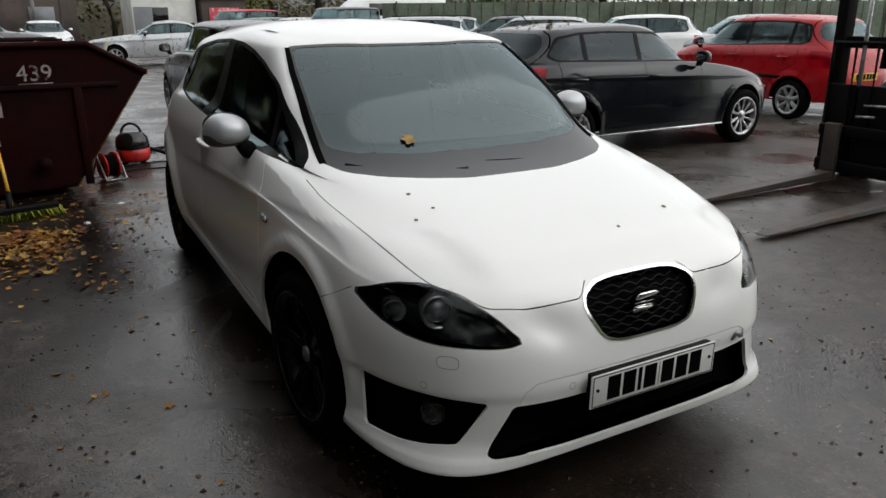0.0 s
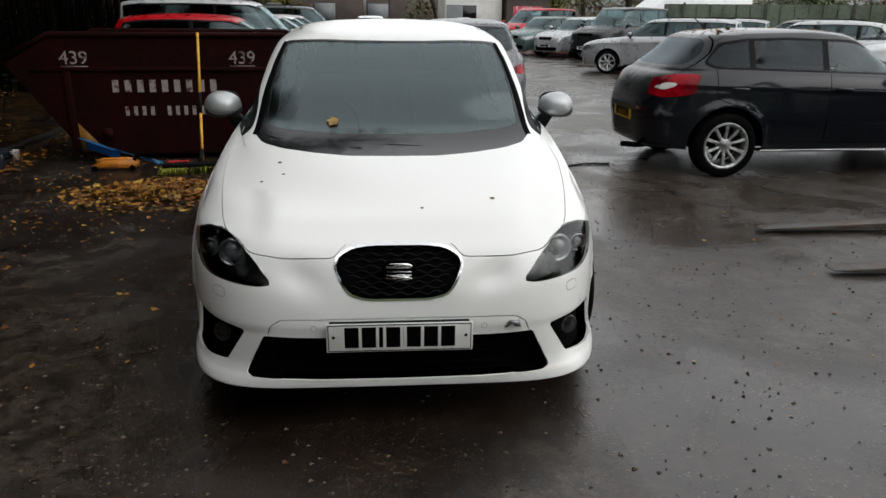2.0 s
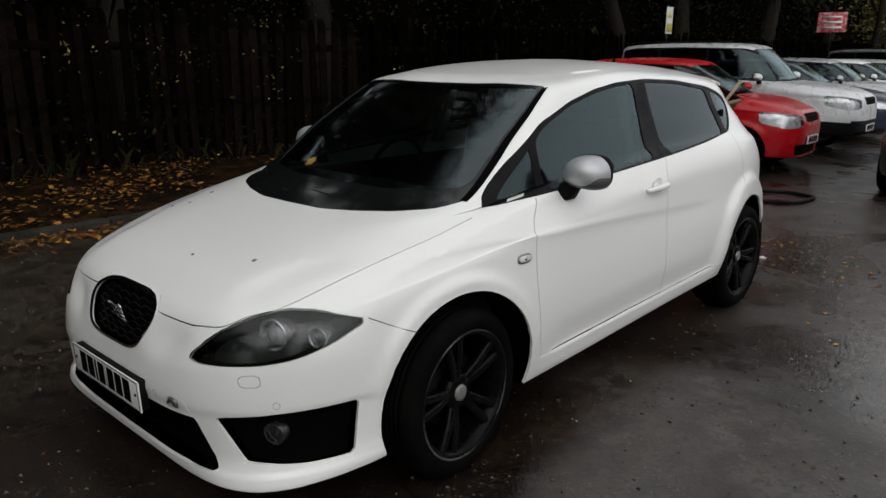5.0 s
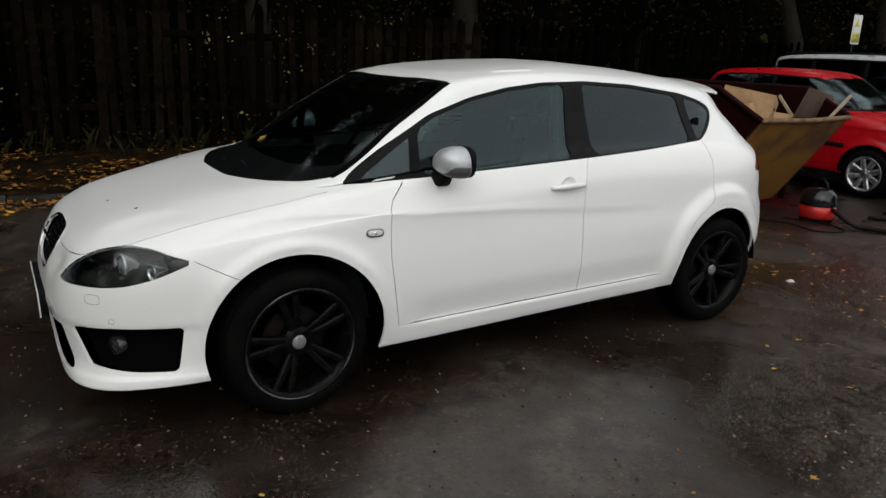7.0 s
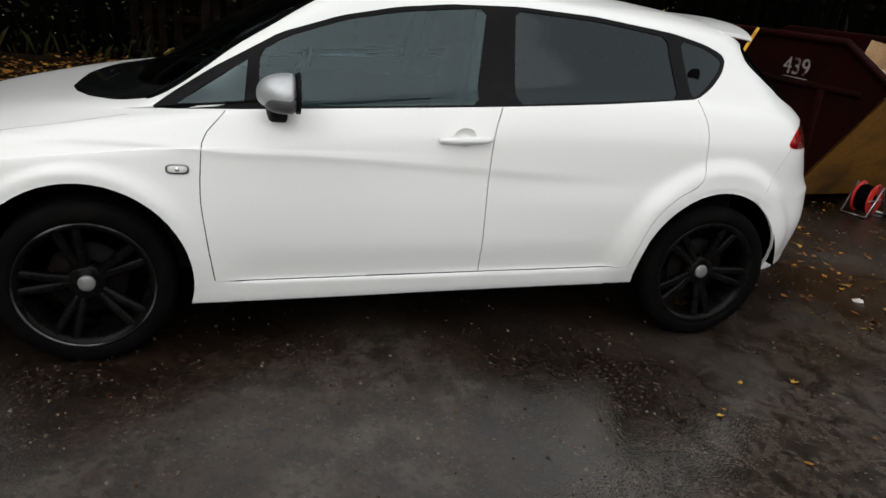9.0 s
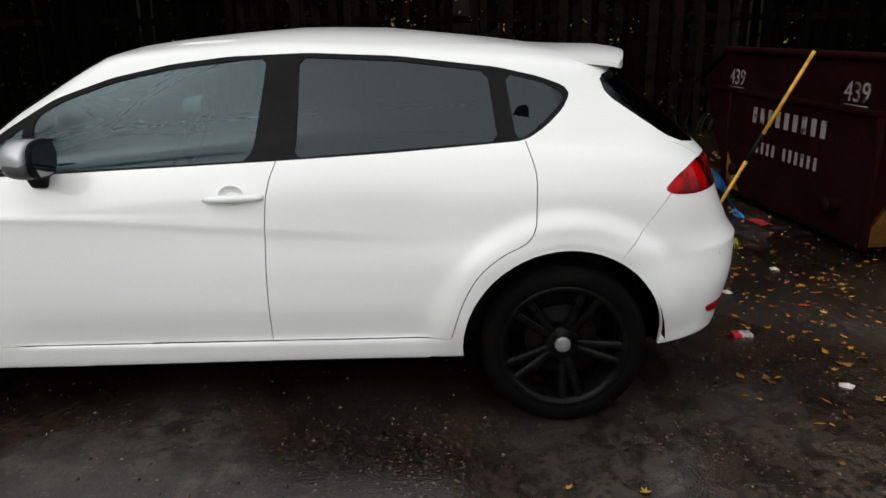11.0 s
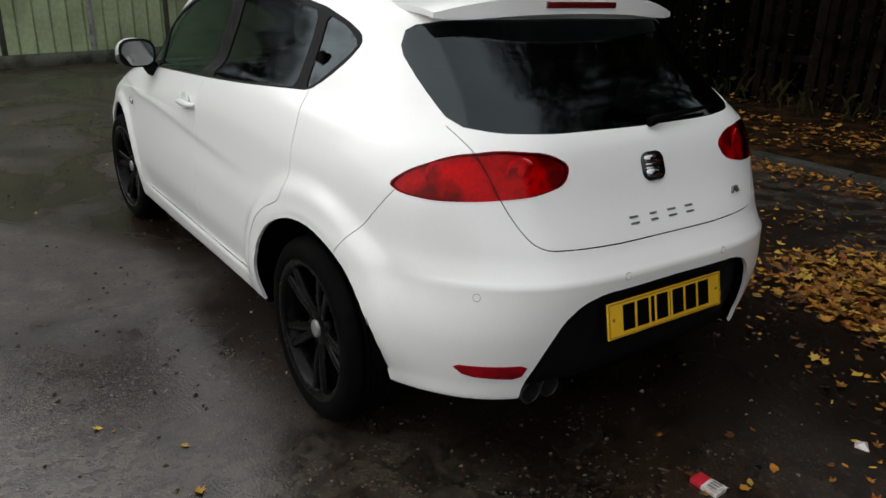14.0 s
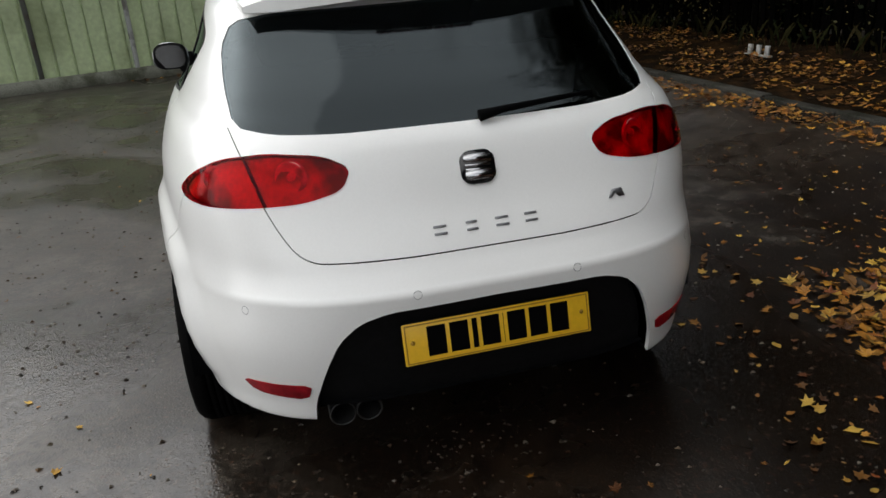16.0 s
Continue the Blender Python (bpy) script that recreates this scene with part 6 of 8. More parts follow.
    ln.new(times(remap(stone.outputs["Distance"], 0.75, 0.10), remap(tone.outputs["Blue"], 0.0, 1.0, 0.35, 1.0)), bump.inputs["Height"])
    wide = n.new("ShaderNodeBump")
    wide.inputs["Strength"].default_value, wide.inputs["Distance"].default_value = 0.10, 0.02
    ln.new(noise_of(9, 5), wide.inputs["Height"])
    ln.new(bump.outputs["Normal"], wide.inputs["Normal"])
    ln.new(wide.outputs["Normal"], p.inputs["Normal"])
    return m


ASPHALT = ground_material()
bm = bmesh.new()
bmesh.ops.create_grid(bm, x_segments=40, y_segments=40, size=300)
tagged(part("ground", bm, ASPHALT, None), "dark wet asphalt yard with grit and fallen leaves", "ground", kind="structure")

CONCRETE = material("kerb_concrete", (0.042, 0.040, 0.034), 0.9, spots=(0.018, 0.018, 0.013), spot_scale=3, grain=0.3, bump=0.4, bump_scale=60, each=0.3, spec=0.05)
SOIL = material("leaf_soil", (0.010, 0.007, 0.0045), 0.95, spots=(0.030, 0.016, 0.007), spot_scale=5, grain=0.5, grain_scale=40, bump=0.8, bump_scale=14, spec=0.0)
# verge: a low bank between kerb and fence
bm = bmesh.new()
rows = []
for k in range(121):
    y = -36 + 46 * k / 120
    edge = 4.30 + (0.9 if y < -6 else 0.0)
    row = []
    for i in range(11):
        u = i / 10
        x = edge + (6.9 - edge) * u
        z = 0.035 + 0.20 * u + 0.05 * noise.noise(Vector((x * 1.3, y * 1.3, 0))) * min(1, u * 4)
        row.append(bm.verts.new((x, y, z)))
    rows.append([bm.verts.new((edge, y, -0.05))] + row)
for a, c in zip(rows[:-1], rows[1:]):
    for i in range(len(a) - 1):
        bm.faces.new((a[i], a[i + 1], c[i + 1], c[i]))
bmesh.ops.recalc_face_normals(bm, faces=bm.faces)
tagged(part("verge", bm, SOIL, None), "low earth bank covered in fallen leaves below the fence", "verge", kind="structure")
kerb = thing("kerb", Matrix(), "worn concrete kerb along the leafy verge", "kerb", kind="structure")
kerb_mesh = bpy.data.meshes.new("kerbstone")
kb = box_bm(0.13, 0.905, 0.16, (0, 0, 0.03), 0.015)
kb.to_mesh(kerb_mesh)
kb.free()
kerb_mesh.materials.append(CONCRETE)
for k in range(17):
    ob = new("kerbstone", kerb_mesh)
    ob.parent = kerb
    ob.matrix_local = pose(4.235 + random.uniform(-0.008, 0.008), -5.55 + 0.92 * k, -0.055 + random.uniform(-0.012, 0.006), 0, 0, random.uniform(-0.6, 0.6))

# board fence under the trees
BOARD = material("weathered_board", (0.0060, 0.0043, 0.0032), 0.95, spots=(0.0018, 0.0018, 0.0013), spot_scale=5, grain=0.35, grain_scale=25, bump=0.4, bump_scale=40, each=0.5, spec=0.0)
# darker copy of the same board, with the trees' shade put into its colour
SHADED_BOARD = material("shaded_board", (0.0013, 0.0012, 0.0010), 0.95, spots=(0.0006, 0.0007, 0.0005), spot_scale=5, grain=0.35, grain_scale=25, bump=0.4, bump_scale=40, each=0.5, spec=0.0)
fence = thing("board_fence", Matrix(), "dark weathered fence of upright boards below trees", "fence", kind="structure")
meshes = []
for k in range(4):
    w = 0.085 + 0.012 * k
    me = bpy.data.meshes.new("fence_board")
    b2 = prism_bm([(-w / 2, 0), (w / 2, 0), (w / 2, 1.72 + 0.03 * k), (0.2 * w, 1.80), (-0.2 * w, 1.80), (-w / 2, 1.72)], 0.022, pose(0, 0, 0, 90, 0, 90))
    b2.to_mesh(me)
    b2.free()
    me.materials.append(BOARD)
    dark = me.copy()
    dark.materials[0] = SHADED_BOARD
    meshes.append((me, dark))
y = -36.0
while y < 11.6:
    # both ends of the fence take the shade-coloured boards
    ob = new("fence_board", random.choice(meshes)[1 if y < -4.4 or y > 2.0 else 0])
    ob.parent = fence
    ob.matrix_local = pose(6.22 + random.uniform(-0.012, 0.012), y, 0.20 + random.uniform(-0.06, 0.06), 0, random.uniform(-1.5, 1.5), random.uniform(-3, 3)) @ pose(0, 0, 0, random.uniform(-2.2, 2.2), 0, 0)
    y += random.choice((0.15, 0.155, 0.165, 0.17)) + (0.16 if random.random() < 0.05 else 0)
for z in (0.65, 1.55):
    part("fence_rail", box_bm(0.05, 46, 0.09, (6.27, -13, z + 0.05), 0.008), BOARD, fence)
for k in range(19):
    part("fence_post", box_bm(0.10, 0.10, 2.1, (6.34, -35.5 + 2.5 * k, 1.05), 0.008), BOARD, fence)

# the wood behind the fence: a near-black sheet for its shade, blocking the sky
WOOD_SHADE = material("wood_shade", (0.0018, 0.0018, 0.0013), 0.95, spots=(0.0034, 0.0028, 0.0018), spot_scale=1.2, grain=0.5, grain_scale=12, bump=0.8, bump_scale=6, spec=0.0)
def thicket(name, start, end, steps):
    """A ragged near-black sheet for the wood's shaded depth along a line, leaning away from the yard."""
    a, c = Vector((*start, 0)), Vector((*end, 0))
    along = (c - a).normalized()
    out = Vector((along.y, -along.x, 0))
    bm = bmesh.new()
    rows = []
    for k in range(steps):
        q = a + (c - a) * k / (steps - 1)
        row = []
        for i in range(15):
            z = 7.0 * i / 14
            v = q + out * (0.25 * z + 1.1 * noise.noise(Vector((k * 0.30, z * 0.5, 3))))
            row.append(bm.verts.new((v.x, v.y, z + 0.6 * noise.noise(Vector((k * 0.6, 7, z))) * (i > 0))))
        for z in (7.2, 0.0):
            v = q + out * 7.4
            row.append(bm.verts.new((v.x, v.y, z)))
        rows.append(row)
    for r0, r1 in zip(rows[:-1], rows[1:]):
        for i in range(len(r0) - 1):
            bm.faces.new((r0[i], r1[i], r1[i + 1], r0[i + 1]))
    return tagged(part(name, bm, WOOD_SHADE, None), "near-black sheet for the shaded depth of the wood", "thicket", kind="structure")


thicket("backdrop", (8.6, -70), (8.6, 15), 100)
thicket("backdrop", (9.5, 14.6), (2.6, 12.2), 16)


def leaf_mat(name, colours, rough=0.55, spec=0.3):
    """Leaves whose colour changes from leaf to leaf."""
    m = bpy.data.materials.new(name)
    m.use_nodes = True
    t = m.node_tree
    p = t.nodes["Principled BSDF"]
    p.inputs["Roughness"].default_value = rough
    p.inputs["Specular IOR Level"].default_value = spec
    g = t.nodes.new("ShaderNodeNewGeometry")
    r = t.nodes.new("ShaderNodeValToRGB")
    el = r.color_ramp.elements
    el[0].color, el[0].position = (*colours[0], 1), 0.0
    el[1].color, el[1].position = (*colours[-1], 1), 1.0
    for k, c in enumerate(colours[1:-1], 1):
        e = el.new(k / (len(colours) - 1))
        e.color = (*c, 1)
    t.links.new(g.outputs["Random Per Island"], r.inputs["Fac"])
    tex, ns, hs, mr = t.nodes.new("ShaderNodeTexCoord"), t.nodes.new("ShaderNodeTexNoise"), t.nodes.new("ShaderNodeHueSaturation"), t.nodes.new("ShaderNodeMapRange")
    ns.inputs["Scale"].default_value = 45
    mr.inputs["To Min"].default_value, mr.inputs["To Max"].default_value = 0.55, 1.4
    t.links.new(tex.outputs["Object"], ns.inputs["Vector"])
    t.links.new(ns.outputs["Fac"], mr.inputs["Value"])
    t.links.new(r.outputs["Color"], hs.inputs["Color"])
    t.links.new(mr.outputs["Result"], hs.inputs["Value"])
    t.links.new(hs.outputs["Color"], p.inputs["Base Color"])
    return m


LITTER = leaf_mat("leaf_litter", [(0.05, 0.022, 0.008), (0.24, 0.10, 0.012), (0.50, 0.31, 0.05), (0.09, 0.036, 0.010), (0.42, 0.20, 0.022), (0.20, 0.052, 0.010), (0.06, 0.026, 0.009), (0.36, 0.15, 0.016), (0.13, 0.06, 0.016)])
MULCH = leaf_mat("leaf_mulch", [(0.035, 0.015, 0.005), (0.16, 0.060, 0.009), (0.40, 0.18, 0.022), (0.065, 0.026, 0.007), (0.30, 0.110, 0.012), (0.05, 0.021, 0.006), (0.52, 0.27, 0.035), (0.10, 0.038, 0.009)])
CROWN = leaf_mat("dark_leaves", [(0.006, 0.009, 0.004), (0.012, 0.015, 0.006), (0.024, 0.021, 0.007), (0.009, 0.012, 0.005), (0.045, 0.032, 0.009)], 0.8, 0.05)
GREEN_YELLOW = leaf_mat("yellowing_leaves", [(0.10, 0.11, 0.02), (0.17, 0.15, 0.03), (0.08, 0.10, 0.02), (0.22, 0.17, 0.03)])
GREEN = leaf_mat("green_leaves", [(0.03, 0.06, 0.015), (0.05, 0.09, 0.02), (0.08, 0.10, 0.03), (0.04, 0.06, 0.02)])
BARK = material("bark", (0.016, 0.013, 0.010), 0.9, spots=(0.010, 0.010, 0.006), spot_scale=3, grain=0.35, bump=0.8, bump_scale=18, spec=0.1)

LOBES = [(0.0, -0.50), (0.16, -0.30), (0.46, -0.34), (0.30, -0.06), (0.50, 0.16), (0.20, 0.16), (0.0, 0.52), (-0.20, 0.16), (-0.50, 0.16), (-0.30, -0.06), (-0.46, -0.34), (-0.16, -0.30)]


def leaves_mesh(name, places, rng, lobed=True, flat=True):
    """places: (x, y, z, size). One joined mesh of single leaves, lying (flat) or hanging at all angles."""
    vs, fs = [], []
    shape = LOBES if lobed else [(0, -0.5), (0.26, -0.05), (0.0, 0.5), (-0.26, -0.05)]
    for x, y, z, s in places:
        a = rng.uniform(0, 2 * math.pi)
        if flat:
            e = Euler((rng.gauss(0, 0.22), rng.gauss(0, 0.22), a))
        else:
            e = Euler((rng.uniform(-1.5, 1.5), rng.uniform(-1.5, 1.5), a))
        curl = rng.uniform(-0.2, 1.1)
        wide, kind = rng.uniform(0.65, 1.1), rng.random()
        r = e.to_matrix()
        k = len(vs)
        for u, v in shape:
            if lobed:
                far = math.hypot(u, v)
                if kind > 0.60:  # a plainer pointed leaf, or one folded along its rib
                    u, v = u * 0.36 / far * (0.8 if kind < 0.85 else 0.45), v * 0.5 / far
                    u *= 1 - 2.6 * v * v
                u, v = u * wide * rng.uniform(0.72, 1.2), v * rng.uniform(0.72, 1.2)
            p = r @ Vector((u * s, v * s, curl * s * (u * u + 0.4 * v * v)))
            vs.append((x + p.x, y + p.y, max(z + p.z, 0.003) if flat else z + p.z))
        if lobed:
            c = len(vs)
            vs.append((x, y, max(z, 0.004)))
            fs += [(c, k + i, k + (i + 1) % 12) for i in range(12)]
        else:
            fs.append((k, k + 1, k + 2, k + 3))
    me = bpy.data.meshes.new(name)
    me.from_pydata(vs, [], fs)
    return me


rng = random.Random(5)
spots = []
for _ in range(1250):  # the swept heap
    r, a = rng.random() ** 0.6, rng.uniform(0, 2 * math.pi)
    ragged = 1 + 0.45 * noise.noise(Vector((1.6 * math.cos(a), 1.6 * math.sin(a), 5))) + rng.gauss(0, 0.12)
    x, y = 2.05 + 0.70 * r * ragged * math.cos(a), -1.82 + 0.54 * r * ragged * math.sin(a)
    spots.append((x, y, 0.004 + 0.075 * max(1 - r * r, 0) * rng.random(), rng.uniform(0.035, 0.085)))
heap = part("leaf_heap", leaves_mesh("leaf_heap", spots, rng), LITTER, None)
tagged(heap, "swept heap of yellow and orange leaves on asphalt", "leaves", kind="stuff")
spots = []
for _ in range(3000):  # along the gutter
    y = rng.uniform(-5.5, 9.0)
    spots.append((4.05 + 0.12 * noise.noise(Vector((y * 0.8, 1, 1))) + rng.gauss(-0.04, 0.15) - 0.25 * rng.random() ** 3, y, 0.003 + 0.03 * rng.random(), rng.uniform(0.03, 0.08)))
for _ in range(9000):  # on the bank
    y = rng.uniform(-12, 9.3)
    x = rng.uniform(4.32 + (0.9 if y < -6 else 0), 6.2)
    if noise.noise(Vector((x * 1.1, y * 0.9, 3))) + 0.5 * noise.noise(Vector((x * 3, y * 3, 1))) < rng.gauss(0.0 if y > -3.2 else 0.30, 0.15):
        continue
    u = (x - 4.3) / 2.6
    spots.append((x, y, 0.055 + 0.20 * u + 0.06 * rng.random(), rng.uniform(0.035, 0.085)))
for _ in range(260):
    spots.append((rng.uniform(-9, 4), 9.75 + 0.33 * 0 + rng.uniform(-0.9, -0.15), 0.004, rng.uniform(0.04, 0.08)))
tagged(part("leaf_litter", leaves_mesh("leaf_litter", spots, rng), MULCH, None), "yellow, orange and brown leaves along the kerb and verge", "leaves", kind="stuff")
spots = []
for _ in range(760):  # strewn towards the car
    x, y = rng.gauss(2.1, 1.0), rng.gauss(-2.1, 1.25)
    if 0.95 < x < 4.0 or (y < -2.3 and x > -1.2):
        spots.append((x, y, 0.003, rng.uniform(0.018, 0.055)))
for _ in range(620):
    x, y = rng.uniform(-4.0, 4.0), rng.uniform(-5.5, 6.5)
    if abs(x) > 1.0 or abs(y) > 2.25:
        spots.append((x, y, 0.003, rng.uniform(0.008, 0.040)))
for _ in range(220):
    spots.append((rng.gauss(-0.1, 0.9), rng.gauss(-2.75, 0.35), 0.003, rng.uniform(0.015, 0.055)))
for _ in range(110):  # trodden in front of the car
    spots.append((rng.gauss(0.3, 0.75), 2.72 + abs(rng.gauss(0, 0.35)), 0.003, rng.uniform(0.015, 0.05)))
for cx, cy, n_leaf in ((1.05, -2.55, 26), (1.65, -2.75, 22), (0.75, -3.05, 24), (1.35, -0.9, 18), (2.9, -0.9, 30), (1.0, -2.15, 16)):
    for _ in range(n_leaf):
        spots.append((rng.gauss(cx, 0.13), rng.gauss(cy, 0.11), 0.003 + 0.012 * rng.random(), rng.uniform(0.025, 0.06)))
tagged(part("strewn_leaves", leaves_mesh("strewn_leaves", spots, rng), LITTER, None), "single fallen leaves strewn over the wet asphalt", "leaves", kind="stuff")
# leaf crumbs and grit
vs, fs = [], []
for _ in range(12000):
    x, y = rng.uniform(-5.0, 4.1), rng.uniform(-6, 7)
    s = 0.003 + 0.012 * rng.random() ** 2.2
    k = len(vs)
    a = rng.uniform(0, 6.28)
    vs += [(x + s * math.cos(a + q), y + s * math.sin(a + q) * 0.7, 0.002) for q in (0, 2.1, 4.2)] + [(x, y, 0.002 + 0.6 * s)]
    fs += [(k, k + 1, k + 3), (k + 1, k + 2, k + 3), (k + 2, k, k + 3)]
me = bpy.data.meshes.new("grit")
me.from_pydata(vs, [], fs)
GRIT = leaf_mat("grit", [(0.02, 0.012, 0.007), (0.06, 0.03, 0.012), (0.010, 0.007, 0.005), (0.03, 0.025, 0.02), (0.10, 0.08, 0.06), (0.13, 0.11, 0.09), (0.09, 0.05, 0.02), (0.17, 0.15, 0.12), (0.06, 0.04, 0.02)], 0.7)
tagged(part("grit", me, GRIT, None), "pale grit and leaf crumbs on wet asphalt", "grit", kind="stuff")


# ---- trees ----
def tree(name, m, height, spread, count, leaf, crown_mat, label, seed, bare=False, lobed=False, low=0.25):
    """A tapered trunk with limbs and twigs, and a crown of single leaves gathered round the twigs."""
    r = random.Random(seed)
    ob = thing(name, m, label, "tree", "trees round the yard")
    bm = bmesh.new()
    tips = []

    def limb(p, d, length, rad, depth):
        pts, rr = [p], [rad]
        q, dd = p.copy(), d.copy()
        n = 5
        for k in range(n):
            dd = (dd + Vector((r.gauss(0, 0.16), r.gauss(0, 0.16), r.gauss(0.05, 0.10)))).normalized()
            q = q + dd * (length / n)
            pts.append(q.copy())
            rr.append(rad * (1 - 0.62 * (k + 1) / n))
            if depth > 0 and k >= 1:
                tips.append(q.copy())
        tube_bm(pts, rr, 6 if depth < 2 else 4, bm)
        if depth < (3 if bare else 2):
            for _ in range(5 if depth == 0 else 4):
                k = r.randint(2, n)
                a = r.uniform(0, 2 * math.pi)
                out = Vector((math.cos(a), math.sin(a), r.uniform(0.15, 0.9))).normalized()
                limb(pts[k], (0.45 * dd + out).normalized(), length * r.uniform(0.42, 0.62), rr[k] * 0.62, depth + 1)

    limb(Vector((0, 0, -0.1)), Vector((0, 0, 1)), height * 0.62, height * 0.022, 0)
    part("trunk", bm, BARK, ob)
    if count:
        places = []
        for _ in range(count):
            c = r.choice(tips)
            g = Vector((r.gauss(0, spread), r.gauss(0, spread), r.gauss(0, spread * 0.8)))
            p = c + g
            if p.z > height * low * 0.5:
                places.append((p.x, p.y, p.z, leaf * r.uniform(0.6, 1.3)))
        part("crown", leaves_mesh("crown", places, r, lobed, False), crown_mat, ob)
    return ob


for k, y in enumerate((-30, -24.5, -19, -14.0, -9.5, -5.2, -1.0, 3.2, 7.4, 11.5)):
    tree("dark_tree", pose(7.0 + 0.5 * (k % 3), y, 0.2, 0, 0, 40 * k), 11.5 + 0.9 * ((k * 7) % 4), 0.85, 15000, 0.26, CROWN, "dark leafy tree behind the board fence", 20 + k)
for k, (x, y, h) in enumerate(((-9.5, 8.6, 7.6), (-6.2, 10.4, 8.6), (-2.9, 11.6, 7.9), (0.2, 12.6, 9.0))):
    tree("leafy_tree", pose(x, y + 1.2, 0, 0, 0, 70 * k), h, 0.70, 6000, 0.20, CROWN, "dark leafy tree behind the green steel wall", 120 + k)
# ivy and brambles in the fence
spots = []
for _ in range(15000):
    y = rng.uniform(-34, 9.8)
    z = 0.3 + 3.4 * rng.random() ** 1.5
    spots.append((6.55 + rng.gauss(0.30, 0.28) + 0.12 * z, y, z, rng.uniform(0.04, 0.09)))
for _ in range(700):
    y = rng.uniform(-12, 9.6)
    spots.append((6.12 + rng.gauss(0, 0.12), y, 0.3 + 0.7 * rng.random() ** 2, rng.uniform(0.05, 0.10)))
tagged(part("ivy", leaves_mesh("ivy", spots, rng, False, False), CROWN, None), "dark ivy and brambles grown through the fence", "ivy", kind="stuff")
# pale leaves still hanging in the thicket
spots = []
for _ in range(2600):
    y, z = rng.uniform(-5.5, 10), rng.uniform(0.4, 2.9)
    if noise.noise(Vector((y * 0.55, z * 0.9, 9))) + 0.6 * noise.noise(Vector((y * 2.1, z * 2.5, 2))) > 0.28:
        spots.append((6.08 + rng.gauss(0, 0.10), y, z, rng.uniform(0.02, 0.065)))
PALE = leaf_mat("pale_leaves", [(0.10, 0.08, 0.028), (0.26, 0.20, 0.06), (0.03, 0.03, 0.012), (0.36, 0.29, 0.12), (0.05, 0.035, 0.012)], 0.6, 0.15)
tagged(part("hanging_leaves", leaves_mesh("hanging_leaves", spots, rng, False, False), PALE, None), "pale yellow leaves still hanging in front of the fence", "leaves", kind="stuff")
# weeds at the foot of the fence
vs, fs = [], []
for _ in range(340):
    x, y = rng.gauss(5.80, 0.22), rng.uniform(-7, 9.5)
    h, a, w = rng.uniform(0.08, 0.34), rng.uniform(0, 6.28), rng.uniform(0.005, 0.010)
    lx, ly = 0.5 * h * math.cos(a), 0.5 * h * math.sin(a)
    k = len(vs)
    vs += [(x - w, y, 0.2), (x + w, y, 0.2), (x + 0.4 * lx + w * 0.6, y + 0.4 * ly, 0.2 + 0.7 * h), (x + lx, y + ly, 0.2 + h)]
    fs += [(k, k + 1, k + 2), (k, k + 2, k + 3)]
me = bpy.data.meshes.new("weeds")
me.from_pydata(vs, [], fs)
tagged(part("weeds", me, leaf_mat("dry_grass", [(0.011, 0.014, 0.004), (0.024, 0.020, 0.007), (0.007, 0.010, 0.003), (0.032, 0.024, 0.010)], 0.8, 0.03), None), "thin green weeds along the fence foot", "weeds", kind="stuff")

# ---- the pale green sheet wall ahead of the white car ----
SHEET = material("pale_green_sheet", (0.50, 0.57, 0.39), 0.5, spots=(0.37, 0.42, 0.27), spot_scale=1.6, grain=0.12, grain_scale=14, bump=0.1, bump_scale=20, rough_var=0.1)
PLINTH = material("whitewashed_plinth", (0.17, 0.175, 0.14), 0.8, spots=(0.06, 0.065, 0.04), spot_scale=4, grain=0.25, bump=0.5, bump_scale=25)
STEEL_POST = material("galvanised_post", (0.42, 0.43, 0.42), 0.5, 0.3, spots=(0.16, 0.15, 0.13), spot_scale=6, grain=0.1)
DARK_POST = material("dark_post", (0.06, 0.065, 0.055), 0.6, spots=(0.04, 0.03, 0.02), spot_scale=7)


def sheet_wall(name, m, x0, x1, height, pitch, label, plinth, posts, sheet=SHEET):
    """Upright trapezoid sheet, bay by bay between posts, facing -y of m."""
    wall = thing(name, Matrix(), label, "wall", kind="structure")
    bays = [x0] + [p for p, _ in posts] + [x1]
    for a, c in zip(bays[:-1], bays[1:]):
        bm = bmesh.new()
        line, x = [(a, 0.0)], a
        while x + pitch < c:
            line += [(x + pitch - 0.042, 0.0), (x + pitch - 0.034, 0.050), (x + pitch - 0.008, 0.050), (x + pitch, 0.0)]
            x += pitch
        line.append((c, 0.0))
        lo = [bm.verts.new((q, d, plinth)) for q, d in line]
        hi = [bm.verts.new((q, d, height)) for q, d in line]
        for k in range(len(line) - 1):
            bm.faces.new((lo[k], lo[k + 1], hi[k + 1], hi[k]))
        got = bmesh.ops.solidify(bm, geom=bm.faces[:], thickness=-0.004)
        part("sheet", bm, sheet, wall, smooth_faces=False)
    for p, mat in posts:
        part("post", box_bm(0.07, 0.06, height + 0.05, (p, -0.035, (height + 0.05) / 2), 0.006), mat, wall)
    part("rail", box_bm(x1 - x0, 0.05, 0.06, ((x0 + x1) / 2, 0.075, height - 0.2)), DARK_POST, wall)
    if plinth:
        bm = box_bm(x1 - x0, 0.22, plinth + 0.1, ((x0 + x1) / 2, 0.04, (plinth - 0.1) / 2))
        part("plinth", bm, PLINTH, wall)
    wall.matrix_world = m
    return wall


